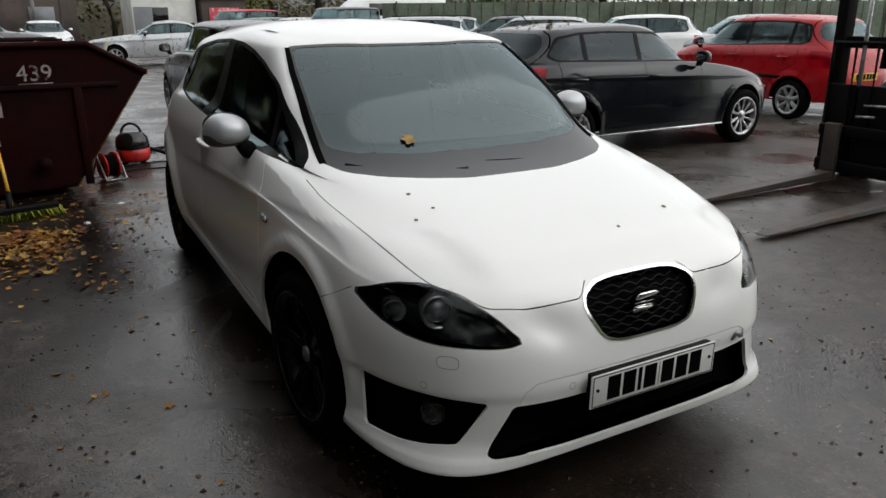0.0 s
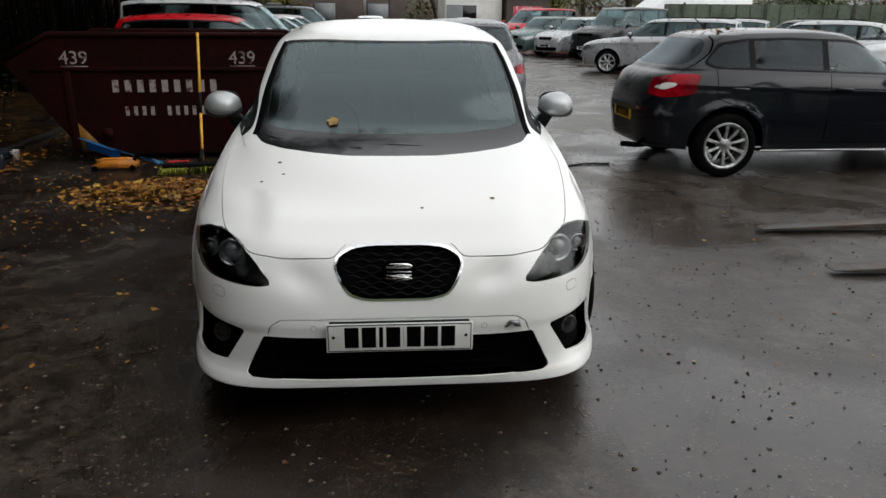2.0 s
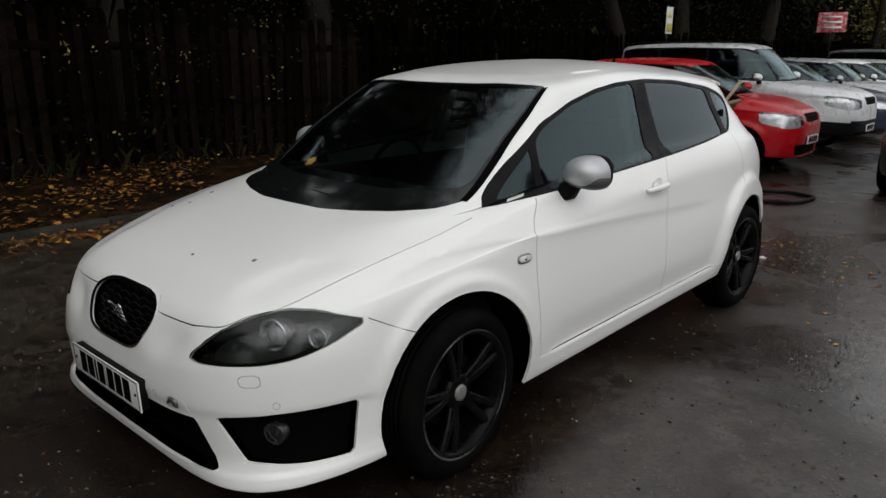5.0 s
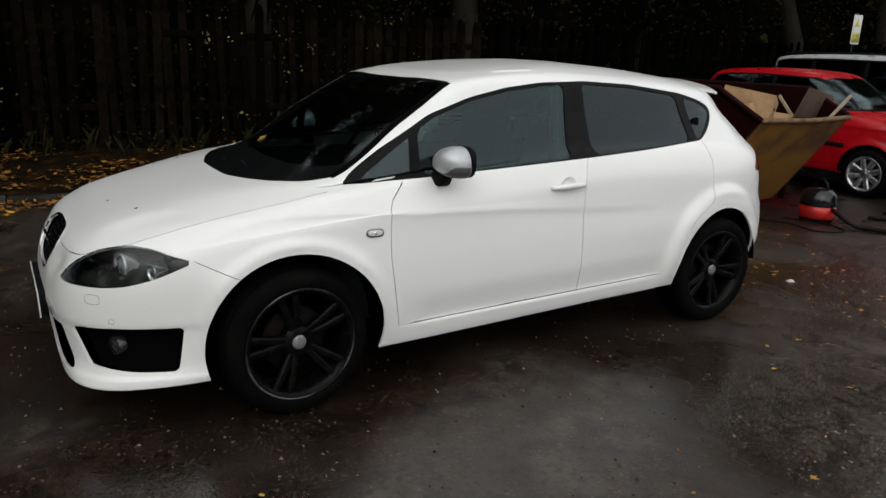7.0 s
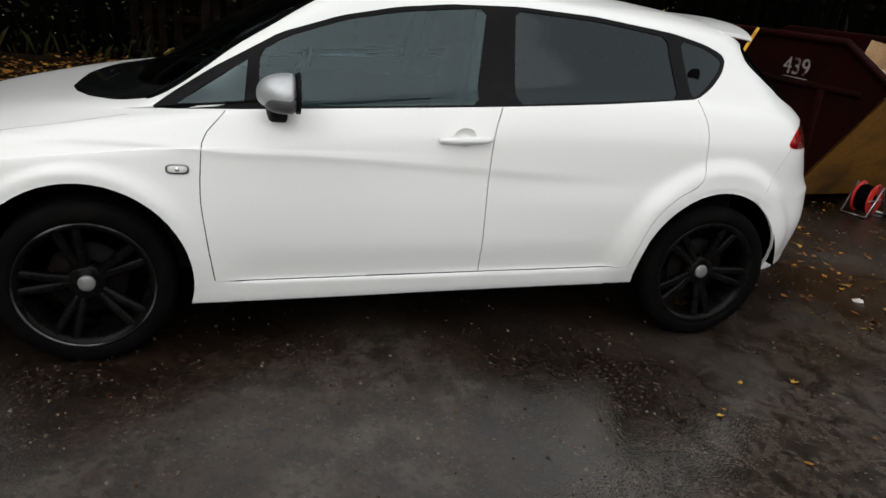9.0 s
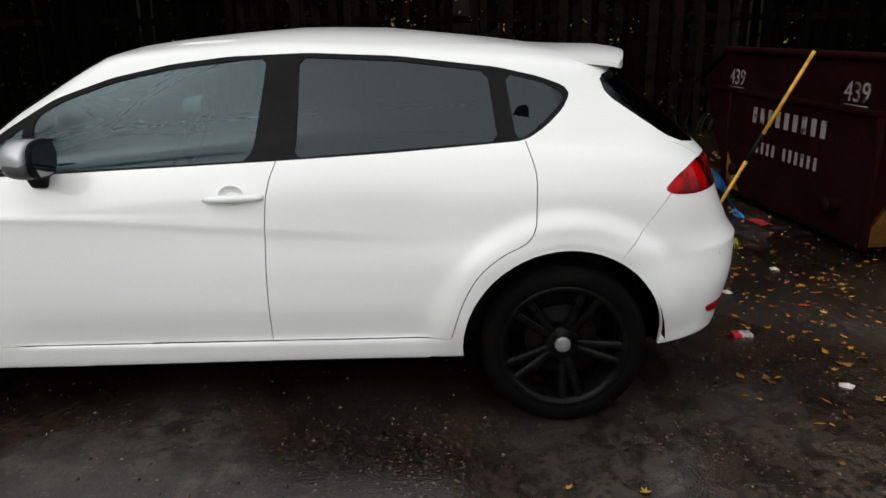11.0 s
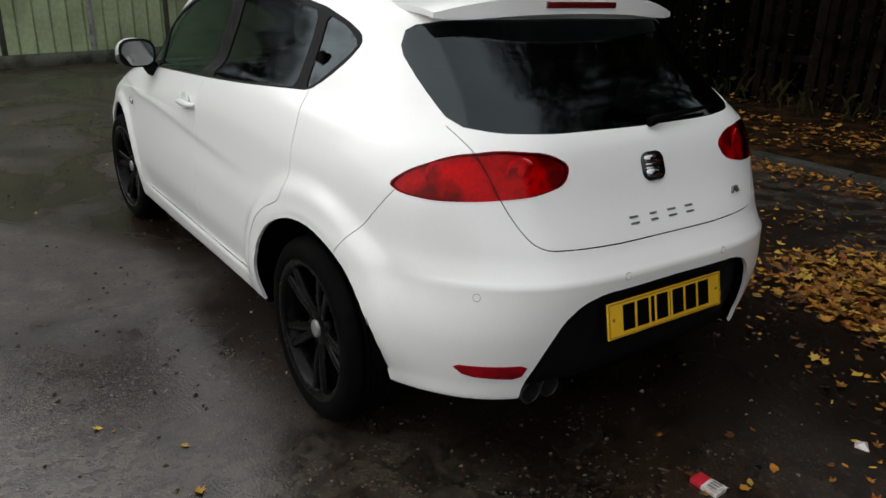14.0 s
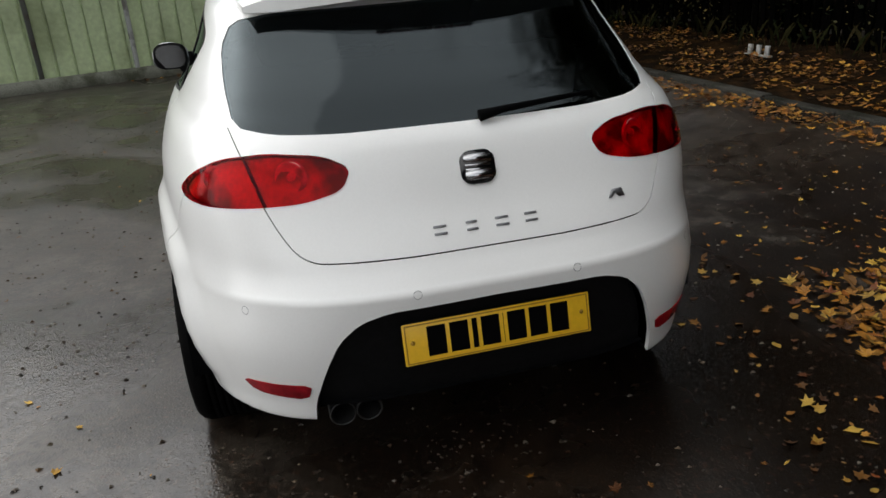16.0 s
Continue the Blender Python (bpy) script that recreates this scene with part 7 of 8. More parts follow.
posts = []
for k in range(-4, 5):
    posts += [(-3.60 + 2.74 * k, DARK_POST), (-2.22 + 2.74 * k, STEEL_POST)]
sheet_wall("wall_green", pose(0, 9.85, 0, 0, 0, 18.3), -15.5, 3.1, 3.4, 0.262, "pale green corrugated steel wall on a whitewashed plinth", 0.19, [p for p in sorted(posts, key=lambda p: p[0]) if -15 < p[0] < 3.1] + [(3.06, STEEL_POST)])
far_posts = [(x, DARK_POST) for x in np.arange(-0.5, 28, 2.6)]
FAR_SHEET = material("grey_green_sheet", (0.20, 0.235, 0.175), 0.6, spots=(0.12, 0.14, 0.10), spot_scale=0.9, grain=0.15, grain_scale=8)
sheet_wall("wall_far", pose(-10.6, -20.6, 0, 0, 0, 156), -1.0, 30.0, 1.92, 0.42, "grey-green sheet fence behind the rows of cars", 0.0, far_posts, FAR_SHEET)


# ---- the rubbish skip and what stands round it ----
SKIP_RED = material("maroon_skip_paint", (0.014, 0.0020, 0.0019), 0.6, spots=(0.008, 0.0022, 0.0017), spot_scale=2.5, grain=0.25, grain_scale=30, bump=0.25, bump_scale=20, rough_var=0.15, spec=0.06)
SKIP_YELLOW = material("ochre_skip_paint", (0.22, 0.098, 0.010), 0.6, spots=(0.09, 0.04, 0.012), spot_scale=3, grain=0.25, bump=0.3, bump_scale=20)
RUST = material("rusty_edge", (0.20, 0.12, 0.06), 0.75, 0.2, spots=(0.09, 0.045, 0.02), spot_scale=8, grain=0.3, bump=0.4)
SKIP_LETTER = material("worn_white_lettering", (0.27, 0.23, 0.22), 0.7, spots=(0.05, 0.016, 0.014), spot_scale=22, spot_edge=(0.52, 0.66), grain=0.2)
CARD = material("cardboard", (0.36, 0.22, 0.11), 0.85, spots=(0.24, 0.14, 0.07), spot_scale=5, grain=0.12, bump=0.15, bump_scale=90)
CHIPBOARD = material("brown_board", (0.075, 0.045, 0.03), 0.8, spots=(0.05, 0.03, 0.02), spot_scale=6, grain=0.2)
SPLINTER = material("pale_timber", (0.36, 0.29, 0.20), 0.8, grain=0.2, bump=0.3)

skip_m = pose(2.33, -4.27, 0, 0, 0, 6)
skip = thing("skip", Matrix(), "maroon steel rubbish skip with ochre end, heaped with boxes", "skip")
HALF_B, HALF_T, TIP, Z0, ZT, ZTIP, DEEP = 0.93, 1.15, 1.62, 0.06, 1.29, 1.03, 0.84


def plate(name, corners, thick, mat, parent, label=""):
    """A steel plate from its outer corners, thickened inwards."""
    bm = bmesh.new()
    bm.faces.new([bm.verts.new(c) for c in corners])
    bm.normal_update()
    bmesh.ops.solidify(bm, geom=bm.faces[:], thickness=thick)
    bmesh.ops.recalc_face_normals(bm, faces=bm.faces)
    return part(name, bm, mat, parent, label, False)


for s in (1, -1):
    outline = [(-HALF_B, s * DEEP, Z0), (HALF_B, s * DEEP, Z0), (TIP, s * DEEP, ZTIP), (HALF_T, s * DEEP, ZT), (-HALF_T, s * DEEP, ZT), (-TIP, s * DEEP, ZTIP)]
    plate("side_panel", outline if s < 0 else outline[::-1], 0.012, SKIP_RED, skip)
    rim = [(-TIP, s * DEEP, ZTIP), (-HALF_T, s * DEEP, ZT), (HALF_T, s * DEEP, ZT), (TIP, s * DEEP, ZTIP)]
    part("rim", tube_bm([(x, y + s * 0.012, z) for x, y, z in rim], 0.028, 8), SKIP_RED, skip)
    part("ledge", box_bm(2 * HALF_T + 0.45, 0.03, 0.04, (0, s * (DEEP + 0.012), 0.945), 0.008), SKIP_RED, skip)
    for x in (-0.62, 0.62):
        part("rib", box_bm(0.07, 0.035, 0.86, (x * 1.65, s * (DEEP + 0.012), 0.50), 0.008), SKIP_RED, skip)
        part("lifting_lug", lathe_bm([(-0.03, 0.045), (0.05, 0.045), (0.06, 0.055), (0.075, 0.055), (0.075, 0.0)], 20, m=pose(x * 1.1, s * (DEEP + 0.03), 0.30, 0, 0, 90 * s)), SKIP_RED, skip)
for s in (1, -1):
    q = [(s * HALF_B, -DEEP, Z0), (s * HALF_B, DEEP, Z0), (s * TIP, DEEP, ZTIP), (s * TIP, -DEEP, ZTIP)]
    plate("end_plate", q if s > 0 else q[::-1], 0.012, SKIP_YELLOW if s < 0 else SKIP_RED, skip, "ochre painted end" if s < 0 else "")
    part("end_rim", tube_bm([(s * TIP, -DEEP, ZTIP), (s * (TIP + 0.02), 0, ZTIP - 0.015), (s * TIP, DEEP, ZTIP)], 0.024, 8), RUST, skip)
plate("floor", [(-HALF_B, -DEEP, Z0), (-HALF_B, DEEP, Z0), (HALF_B, DEEP, Z0), (HALF_B, -DEEP, Z0)], 0.02, SKIP_RED, skip)
for y in (-0.5, 0.5):
    part("skid", box_bm(1.7, 0.10, 0.07, (0, y, 0.035), 0.01), SKIP_RED, skip)
part("corner_patch", prism_bm([(-0.97, 0.10), (-0.72, 0.10), (-0.98, 0.40)], 0.004, pose(0, DEEP + 0.002, 0, 90, 0, 180) @ pose(0, 0, 0, 0, 0, 0)), SKIP_YELLOW, skip, "ochre paint patch")


def letters(body, size, m, mat, parent, name):
    cu = bpy.data.curves.new(name, "FONT")
    cu.body, cu.size, cu.extrude, cu.align_x, cu.align_y = body, size, 0.0015, "CENTER", "CENTER"
    tmp = bpy.data.objects.new(name, cu)
    me = bpy.data.meshes.new_from_object(tmp)
    bpy.data.objects.remove(tmp)
    me.transform(m)
    return part(name, me, mat, parent)


# the lettered long side looks towards +y
face_m = pose(0, DEEP + 0.004, 0, 90, 0, 180)
for x in (-0.72, 0.94):
    letters("439", 0.185, pose(0, DEEP + 0.003, 0, 90, 0, 180) @ Matrix.Translation((-x, 1.055, 0)), SKIP_LETTER, skip, "number")
    part("underline", box_bm(0.26, 0.002, 0.007, (x, DEEP + 0.003, 0.975)), SKIP_LETTER, skip)
x = -0.52
for w in (0.062,) * 9:
    part("name_bar", box_bm(w, 0.002, 0.125, (-x + 0.05, DEEP + 0.002, 0.775), 0.0), SKIP_LETTER, skip, smooth_faces=False)
    x += 0.122
x = -0.40
for k in range(11):
    if k != 4:
        part("figure_bar", box_bm(0.038, 0.002, 0.095, (-x + 0.08, DEEP + 0.002, 0.52), 0.0), SKIP_LETTER, skip, smooth_faces=False)
    x += 0.084
skip.matrix_world = skip_m

# rubbish heaped in the skip
fill = bmesh.new()
rows = []
for i in range(19):
    rows.append([fill.verts.new((-1.25 + 2.5 * i / 18, -0.80 + 1.6 * j / 10, 0.78 + 0.10 * noise.noise(Vector((i * 0.7, j * 0.8, 2))))) for j in range(11)])
for a, c in zip(rows[:-1], rows[1:]):
    for j in range(10):
        fill.faces.new((a[j], c[j], c[j + 1], a[j + 1]))
ob = part("rubbish", fill, CHIPBOARD, None)
ob.matrix_world = skip_m
tagged(ob, "mixed brown rubbish filling the skip", "rubbish", kind="stuff")


def carton(m, sx, sy, sz, label, opening=True):
    """A fruit tray style cardboard carton with a cut-out in its top."""
    t = 0.012
    box = thing("cardboard_box", Matrix(), label, "box", "boxes in the skip")
    part("base", box_bm(sx, sy, t, (0, 0, t / 2)), CARD, box, smooth_faces=False)
    for s in (1, -1):
        part("side", box_bm(sx, t, sz - t, (0, s * (sy - t) / 2, (sz + t) / 2)), CARD, box, smooth_faces=False)
        part("end", box_bm(t, sy - 2 * t, sz - t, (s * (sx - t) / 2, 0, (sz + t) / 2)), CARD, box, smooth_faces=False)
        part("grip", prism_bm(rounded([(-0.045, -0.014), (0.045, -0.014), (0.045, 0.014), (-0.045, 0.014)], 2), 0.004, pose(s * (sx / 2 + 0.001), 0, sz * 0.62, 90, 0, 90) @ Matrix.Translation((0, 0, -0.002))), MATT_BLACK, box)
    if opening:
        for s in (1, -1):
            part("top_flap", box_bm(sx, sy * 0.24, t, (0, s * sy * 0.38, sz + t / 2)), CARD, box, smooth_faces=False)
            part("top_flap", box_bm(sx * 0.20, sy * 0.52, t, (s * sx * 0.40, 0, sz + t / 2)), CARD, box, smooth_faces=False)
    box.matrix_world = m
    return box


carton(pose(1.36, -4.32, 0.98, 14, -9, 28), 0.50, 0.40, 0.24, "brown cardboard box with a cut-out top lying in the skip")
carton(pose(1.22, -3.98, 0.86, -12, 20, 12), 0.42, 0.34, 0.20, "brown cardboard box tipped on its side in the skip")
carton(pose(1.30, -4.72, 0.84, 5, 12, -14), 0.36, 0.28, 0.17, "small brown cardboard box in the skip", False)
ob = part("board_panel", box_bm(0.02, 0.62, 0.46, (0, 0, 0.23), 0.002), CHIPBOARD, None)
ob.matrix_world = pose(1.18, -5.02, 0.84, 8, -18, 8)
tagged(ob, "dark brown board standing in the skip", "board")
for k, (x, y, z, rx, ry) in enumerate(((0.98, -5.00, 0.86, 20, -28), (1.05, -4.90, 0.84, -16, 34), (1.5, -3.75, 0.9, 60, 20))):
    ob = part("timber_batten", box_bm(0.03, 0.018, 0.55, (0, 0, 0.2), 0.002), SPLINTER, None)
    ob.matrix_world = pose(x, y, z, rx, ry, 12 * k)
    tagged(ob, "thin pale timber batten sticking out of the skip", "timber", "battens in the skip")
ob = part("timber_offcut", hull_bm([(0, 0, 0), (0.42, 0.03, 0), (0.40, 0.16, 0.02), (0.02, 0.14, 0), (0.05, 0.02, 0.05), (0.38, 0.08, 0.07)], 0.004), SPLINTER, None)
ob.matrix_world = pose(1.10, -3.72, 1.14, 0, 26, 170)
tagged(ob, "pale splintered timber offcut on the skip edge", "timber")

# broom leaning on the skip
BROOM_YELLOW = material("yellow_broom_handle", (0.62, 0.33, 0.02), 0.4, spots=(0.4, 0.2, 0.02), spot_scale=14, grain=0.08)
BRISTLE = material("lime_bristles", (0.26, 0.28, 0.02), 0.75, grain=0.35, grain_scale=120, bump=0.6, bump_scale=160, spots=(0.12, 0.12, 0.02), spot_scale=9)
broom = thing("broom", Matrix(), "yellow-handled yard broom with lime bristles leaning on the skip", "broom")
foot, topp = Vector((1.84, -2.74, 0.12)), Vector((1.935, -3.385, 1.31))
along = topp - foot
part("handle_lower", tube_bm([tuple(foot), tuple(foot + 0.36 * along)], 0.014, 10), BROOM_YELLOW, broom)
part("handle_grip", tube_bm([tuple(foot + 0.36 * along), tuple(foot + 0.52 * along)], 0.0155, 10), BLACK_TRIM, broom, "black grip tape")
part("handle_upper", tube_bm([tuple(foot + 0.52 * along), tuple(topp)], 0.014, 10), BROOM_YELLOW, broom)
hm = pose(1.86, -2.70, 0.0, 0, 0, 14)
part("head", box_bm(0.70, 0.075, 0.045, (0, 0, 0.085), 0.008, m=hm), BLACK_TRIM, broom)
bm = bmesh.new()
for i in range(50):
    for j in range(4):
        x, y = -0.36 + 0.72 * i / 49, -0.03 + 0.02 * j
        lean = 0.03 * (x / 0.36) + random.uniform(-0.012, 0.012)
        tube_bm([tuple(hm @ Vector((x, y, 0.075))), tuple(hm @ Vector((x + lean, y * 1.5 + random.uniform(-0.01, 0.01), 0.002)))], 0.0075, 4, bm)
part("bristles", bm, BRISTLE, broom)
part("socket", tube_bm([tuple(hm @ Vector((0, 0, 0.08))), tuple(foot + 0.08 * along)], 0.022, 10), BLACK_TRIM, broom)

# blue shovel
BLUE = material("blue_plastic", (0.035, 0.22, 0.50), 0.4, spots=(0.03, 0.15, 0.33), spot_scale=9, grain=0.1)
shovel = thing("shovel", Matrix(), "bright blue plastic shovel propped against the skip", "shovel")
bm = bmesh.new()
rows = []
for i in range(9):
    u = i / 8
    rows.append([bm.verts.new((0.34 * (j / 8 - 0.5), 0.05 * ((j / 8 - 0.5) * 2) ** 2 + 0.02 * u, 0.36 * u)) for j in range(9)])
for a, c in zip(rows[:-1], rows[1:]):
    for j in range(8):
        bm.faces.new((a[j], a[j + 1], c[j + 1], c[j]))
bmesh.ops.solidify(bm, geom=bm.faces[:], thickness=0.006)
part("blade", bm, BLUE, shovel)
part("shaft", tube_bm([(0, 0.02, 0.30), (0.0, 0.02, 0.70)], 0.016, 10), BLUE, shovel)
part("grip", tube_bm([(-0.055, 0.02, 0.80), (-0.05, 0.02, 0.74), (0, 0.02, 0.69), (0.05, 0.02, 0.74), (0.055, 0.02, 0.80), (-0.055, 0.02, 0.80)], 0.012, 8), BLUE, shovel)
shovel.matrix_world = pose(3.12, -3.17, 0.26, 0, 0, 0) @ pose(0, 0, 0, 0, -107, 0) @ pose(0, 0, 0, 0, 0, 62)

# orange trolley jack
ORANGE = material("orange_paint", (0.55, 0.19, 0.015), 0.45, spots=(0.30, 0.10, 0.02), spot_scale=10, grain=0.15)
jack = thing("trolley_jack", Matrix(), "small orange trolley jack on the ground by the skip", "jack")
for s in (1, -1):
    part("side_plate", prism_bm([(-0.24, 0.03), (0.24, 0.03), (0.25, 0.07), (0.10, 0.12), (-0.20, 0.135), (-0.25, 0.09)], 0.010, pose(0, s * 0.085, 0, 90, 0, 0)), ORANGE, jack)
    for x in (-0.20, 0.22):
        part("castor", lathe_bm([(-0.016, 0.0), (-0.016, 0.034), (0.016, 0.034), (0.016, 0.0)], 18, m=pose(x, s * 0.11, 0.034, 0, 0, 90)), MATT_BLACK, jack)
part("lift_arm", hull_bm([(-0.18, -0.05, 0.09), (-0.18, 0.05, 0.09), (0.20, -0.04, 0.10), (0.20, 0.04, 0.10), (0.22, -0.04, 0.14), (0.22, 0.04, 0.14), (-0.15, -0.05, 0.15), (-0.15, 0.05, 0.15)], 0.006), ORANGE, jack)
part("saddle", lathe_bm([(0.0, 0.045), (0.02, 0.05), (0.025, 0.0)], 20, axis="z", m=pose(0.2, 0, 0.14)), MATT_BLACK, jack)
part("handle_socket", tube_bm([(-0.2, 0, 0.11), (-0.27, 0, 0.20)], 0.022, 10), MATT_BLACK, jack)
jack.matrix_world = pose(2.72, -2.86, 0, 0, 0, 6) @ Matrix.Diagonal((0.85, 0.62, 0.85, 1))

# red cloth, red litter and a crumpled packet
RED_CLOTH = material("red_cloth", (0.36, 0.012, 0.012), 0.8, grain=0.2)
bm = bmesh.new()
bmesh.ops.create_grid(bm, x_segments=14, y_segments=8, size=0.5, matrix=Matrix.Diagonal((0.34, 0.16, 1, 1)))
for v in bm.verts:
    v.co.z = 0.006 + 0.035 * abs(noise.noise(Vector((v.co.x * 16, v.co.y * 20, 4))))
bmesh.ops.solidify(bm, geom=bm.faces[:], thickness=0.003)
ob = part("red_rag", bm, RED_CLOTH, None)
ob.matrix_world = pose(2.22, -3.26, 0, 0, 0, 10) @ Matrix.Diagonal((0.62, 0.62, 0.8, 1))
tagged(ob, "crumpled red rag on the ground by the skip", "rag")
PACK_RED = material("packet_red", (0.50, 0.015, 0.03), 0.4, grain=0.1, spots=(0.35, 0.01, 0.02), spot_scale=30)
PACK_WHITE = material("packet_white", (0.62, 0.58, 0.55), 0.5, spots=(0.4, 0.33, 0.30), spot_scale=40, grain=0.1)
pack = thing("cigarette_packet", Matrix(), "crushed red and white cigarette packet on asphalt", "packet")
for x0, x1, mat, nm in ((-0.048, -0.008, PACK_RED, "lid"), (-0.008, 0.048, PACK_WHITE, "box")):
    bm = box_bm(x1 - x0, 0.056, 0.020, ((x0 + x1) / 2, 0, 0.011), 0.002)
    for v in bm.verts:
        v.co.z *= 0.75 + 0.5 * noise.noise(Vector((v.co.x * 40, v.co.y * 40, 1)))
        v.co.y += 0.006 * noise.noise(Vector((v.co.x * 30, 3, v.co.z * 30)))
    part(nm, bm, mat, pack, smooth_faces=False)
for k in range(3):
    part("print_bar", box_bm(0.030, 0.004, 0.0012, (0.022, -0.015 + 0.014 * k, 0.0225)), BADGE_GREY, pack, smooth_faces=False)
pack.matrix_world = pose(-0.005, -2.302, 0, 0, 0, -86)
ob = part("red_leaf", prism_bm([(0.07 * x, 0.07 * y) for x, y in LOBES], 0.004), material("russet_leaf", (0.30, 0.045, 0.012), 0.6, grain=0.25), None)
ob.matrix_world = pose(0.41, -2.79, 0.004, 4, 6, 30)
tagged(ob, "russet maple leaf flat on wet asphalt", "leaf")
for x, y, rz in ((1.05, -2.9, 10), (-0.55, -2.55, 60), (1.35, -2.35, 100), (0.62, -2.45, 30)):
    ob = part("paper_scrap", hull_bm([(-0.03, -0.02, 0.002), (0.035, -0.016, 0.002), (0.03, 0.022, 0.002), (-0.02, 0.026, 0.002), (0.0, 0.0, 0.018)], 0.0), PACK_WHITE, None, smooth_faces=False)
    ob.matrix_world = pose(x, y, 0, 0, 0, rz)
    tagged(ob, "small crumpled white paper scrap on asphalt", "litter", "paper scraps on the asphalt")

# red vacuum cleaner with its hose, and a cable reel
VAC_RED = material("red_plastic", (0.50, 0.018, 0.012), 0.35, spots=(0.33, 0.012, 0.01), spot_scale=8, grain=0.08)
vac = thing("vacuum_cleaner", Matrix(), "red tub vacuum cleaner with a black lid and hose", "vacuum cleaner")
part("tub", lathe_bm([(0.03, 0.0), (0.03, 0.15), (0.06, 0.170), (0.155, 0.172), (0.165, 0.160), (0.165, 0.0)], 40, axis="z"), VAC_RED, vac)
part("lid", lathe_bm([(0.165, 0.168), (0.185, 0.174), (0.28, 0.160), (0.33, 0.11), (0.345, 0.0)], 40, axis="z"), GLOSS_BLACK, vac)
part("handle", tube_bm([(0.10 * math.cos(a), 0, 0.31 + 0.115 * math.sin(a)) for a in np.linspace(0, math.pi, 13)], 0.013, 8), BLACK_TRIM, vac)
for k in range(4):
    a = 0.8 + math.pi / 2 * k
    part("castor", lathe_bm([(-0.014, 0.0), (-0.014, 0.028), (0.014, 0.028), (0.014, 0.0)], 16, m=pose(0.13 * math.cos(a), 0.13 * math.sin(a), 0.028, 0, 0, 30 * k)), MATT_BLACK, vac)
hose = curve_through([(0.16, 0.02, 0.15), (0.30, 0.02, 0.10), (0.44, 0.14, 0.022), (0.66, 0.36, 0.022), (0.60, 0.74, 0.022), (0.30, 0.84, 0.022), (0.02, 0.66, 0.022)], 90)
bm = bmesh.new()
tube_bm([tuple(p) for p in hose], [0.019 + 0.0025 * (k % 2) for k in range(90)], 10, bm)
part("hose", bm, BLACK_TRIM, vac, "black ribbed hose")
vac.matrix_world = pose(0.70, -4.80, 0, 0, 0, 165)
reel = thing("cable_reel", Matrix(), "red cable reel with dark cable lying beside the skip", "cable reel")
for x in (-0.06, 0.06):
    part("flange", lathe_bm([(x - 0.006, 0.05), (x - 0.006, 0.125), (x, 0.130), (x + 0.006, 0.125), (x + 0.006, 0.05)], 36, m=Matrix.Translation((0, 0, 0.13))), VAC_RED, reel)
part("cable", lathe_bm([(-0.05, 0.05), (-0.05, 0.10), (-0.025, 0.108), (0.0, 0.10), (0.025, 0.108), (0.05, 0.10), (0.05, 0.05)], 30, m=Matrix.Translation((0, 0, 0.13))), MATT_BLACK, reel)
for k in range(4):
    part("spoke", tube_bm([(-0.07, 0, 0.13), (-0.07, 0.12 * math.cos(0.8 * k * 2), 0.13 + 0.12 * math.sin(0.8 * k * 2))], 0.007, 6), ALLOY, reel)
part("stand", tube_bm([(-0.10, -0.15, 0.012), (-0.10, 0.0, 0.24), (-0.10, 0.15, 0.012), (0.10, 0.15, 0.012), (0.10, 0.0, 0.24), (0.10, -0.15, 0.012), (-0.10, -0.15, 0.012)], 0.010, 6), ALLOY, reel)
reel.matrix_world = pose(1.02, -4.05, 0, 0, 0, 20)
ob = part("cable", tube_bm([tuple(p) for p in curve_through([(0.95, -4.2, 0.008), (0.7, -4.35, 0.008), (0.4, -4.3, 0.008), (0.25, -4.55, 0.008), (0.5, -4.7, 0.008), (0.9, -4.55, 0.008)], 50)], 0.007, 6), BLACK_TRIM, None)
tagged(ob, "dark cable snaking over the wet asphalt", "cable")

# garden machine and odds and ends at the foot of the bank
SIGN_WHITE = material("sign_white", (0.62, 0.63, 0.60), 0.5, grain=0.06)
trim = thing("garden_trimmer", Matrix(), "orange-red petrol hedge trimmer lying by the kerb", "trimmer")
part("engine", box_bm(0.24, 0.20, 0.15, (0, 0, 0.085), 0.035), VAC_RED, trim)
part("tank", box_bm(0.16, 0.16, 0.09, (0.17, 0.02, 0.055), 0.02), ORANGE, trim)
part("starter", lathe_bm([(0.0, 0.065), (0.02, 0.06), (0.025, 0.0)], 24, m=pose(0.05, -0.10, 0.09, 0, 0, -90)), PACK_WHITE, trim)
part("blade", hull_bm([(-0.13, -0.035, 0.05), (-0.13, 0.035, 0.05), (-0.50, -0.030, 0.03), (-0.50, 0.030, 0.03), (-0.13, 0, 0.09), (-0.48, 0, 0.06)], 0.004), ORANGE, trim, "orange blade guard")
part("handle", tube_bm([(-0.06, -0.13, 0.10), (-0.08, -0.14, 0.24), (-0.08, 0.14, 0.24), (-0.06, 0.13, 0.10)], 0.012, 8), MATT_BLACK, trim)
part("air_filter", box_bm(0.12, 0.14, 0.08, (0.02, 0.0, 0.19), 0.02), MATT_BLACK, trim)
trim.matrix_world = pose(4.0, -2.58, 0.0, 0, 0, -78)
CASE = material("dark_blue_case", (0.012, 0.014, 0.022), 0.5, grain=0.2, spots=(0.02, 0.02, 0.025), spot_scale=9, spec=0.2)
case = thing("tool_case", Matrix(), "dark blue plastic tool case lying by the kerb", "case")
part("body", box_bm(0.24, 0.38, 0.11, (0, 0, 0.055), 0.018), CASE, case)
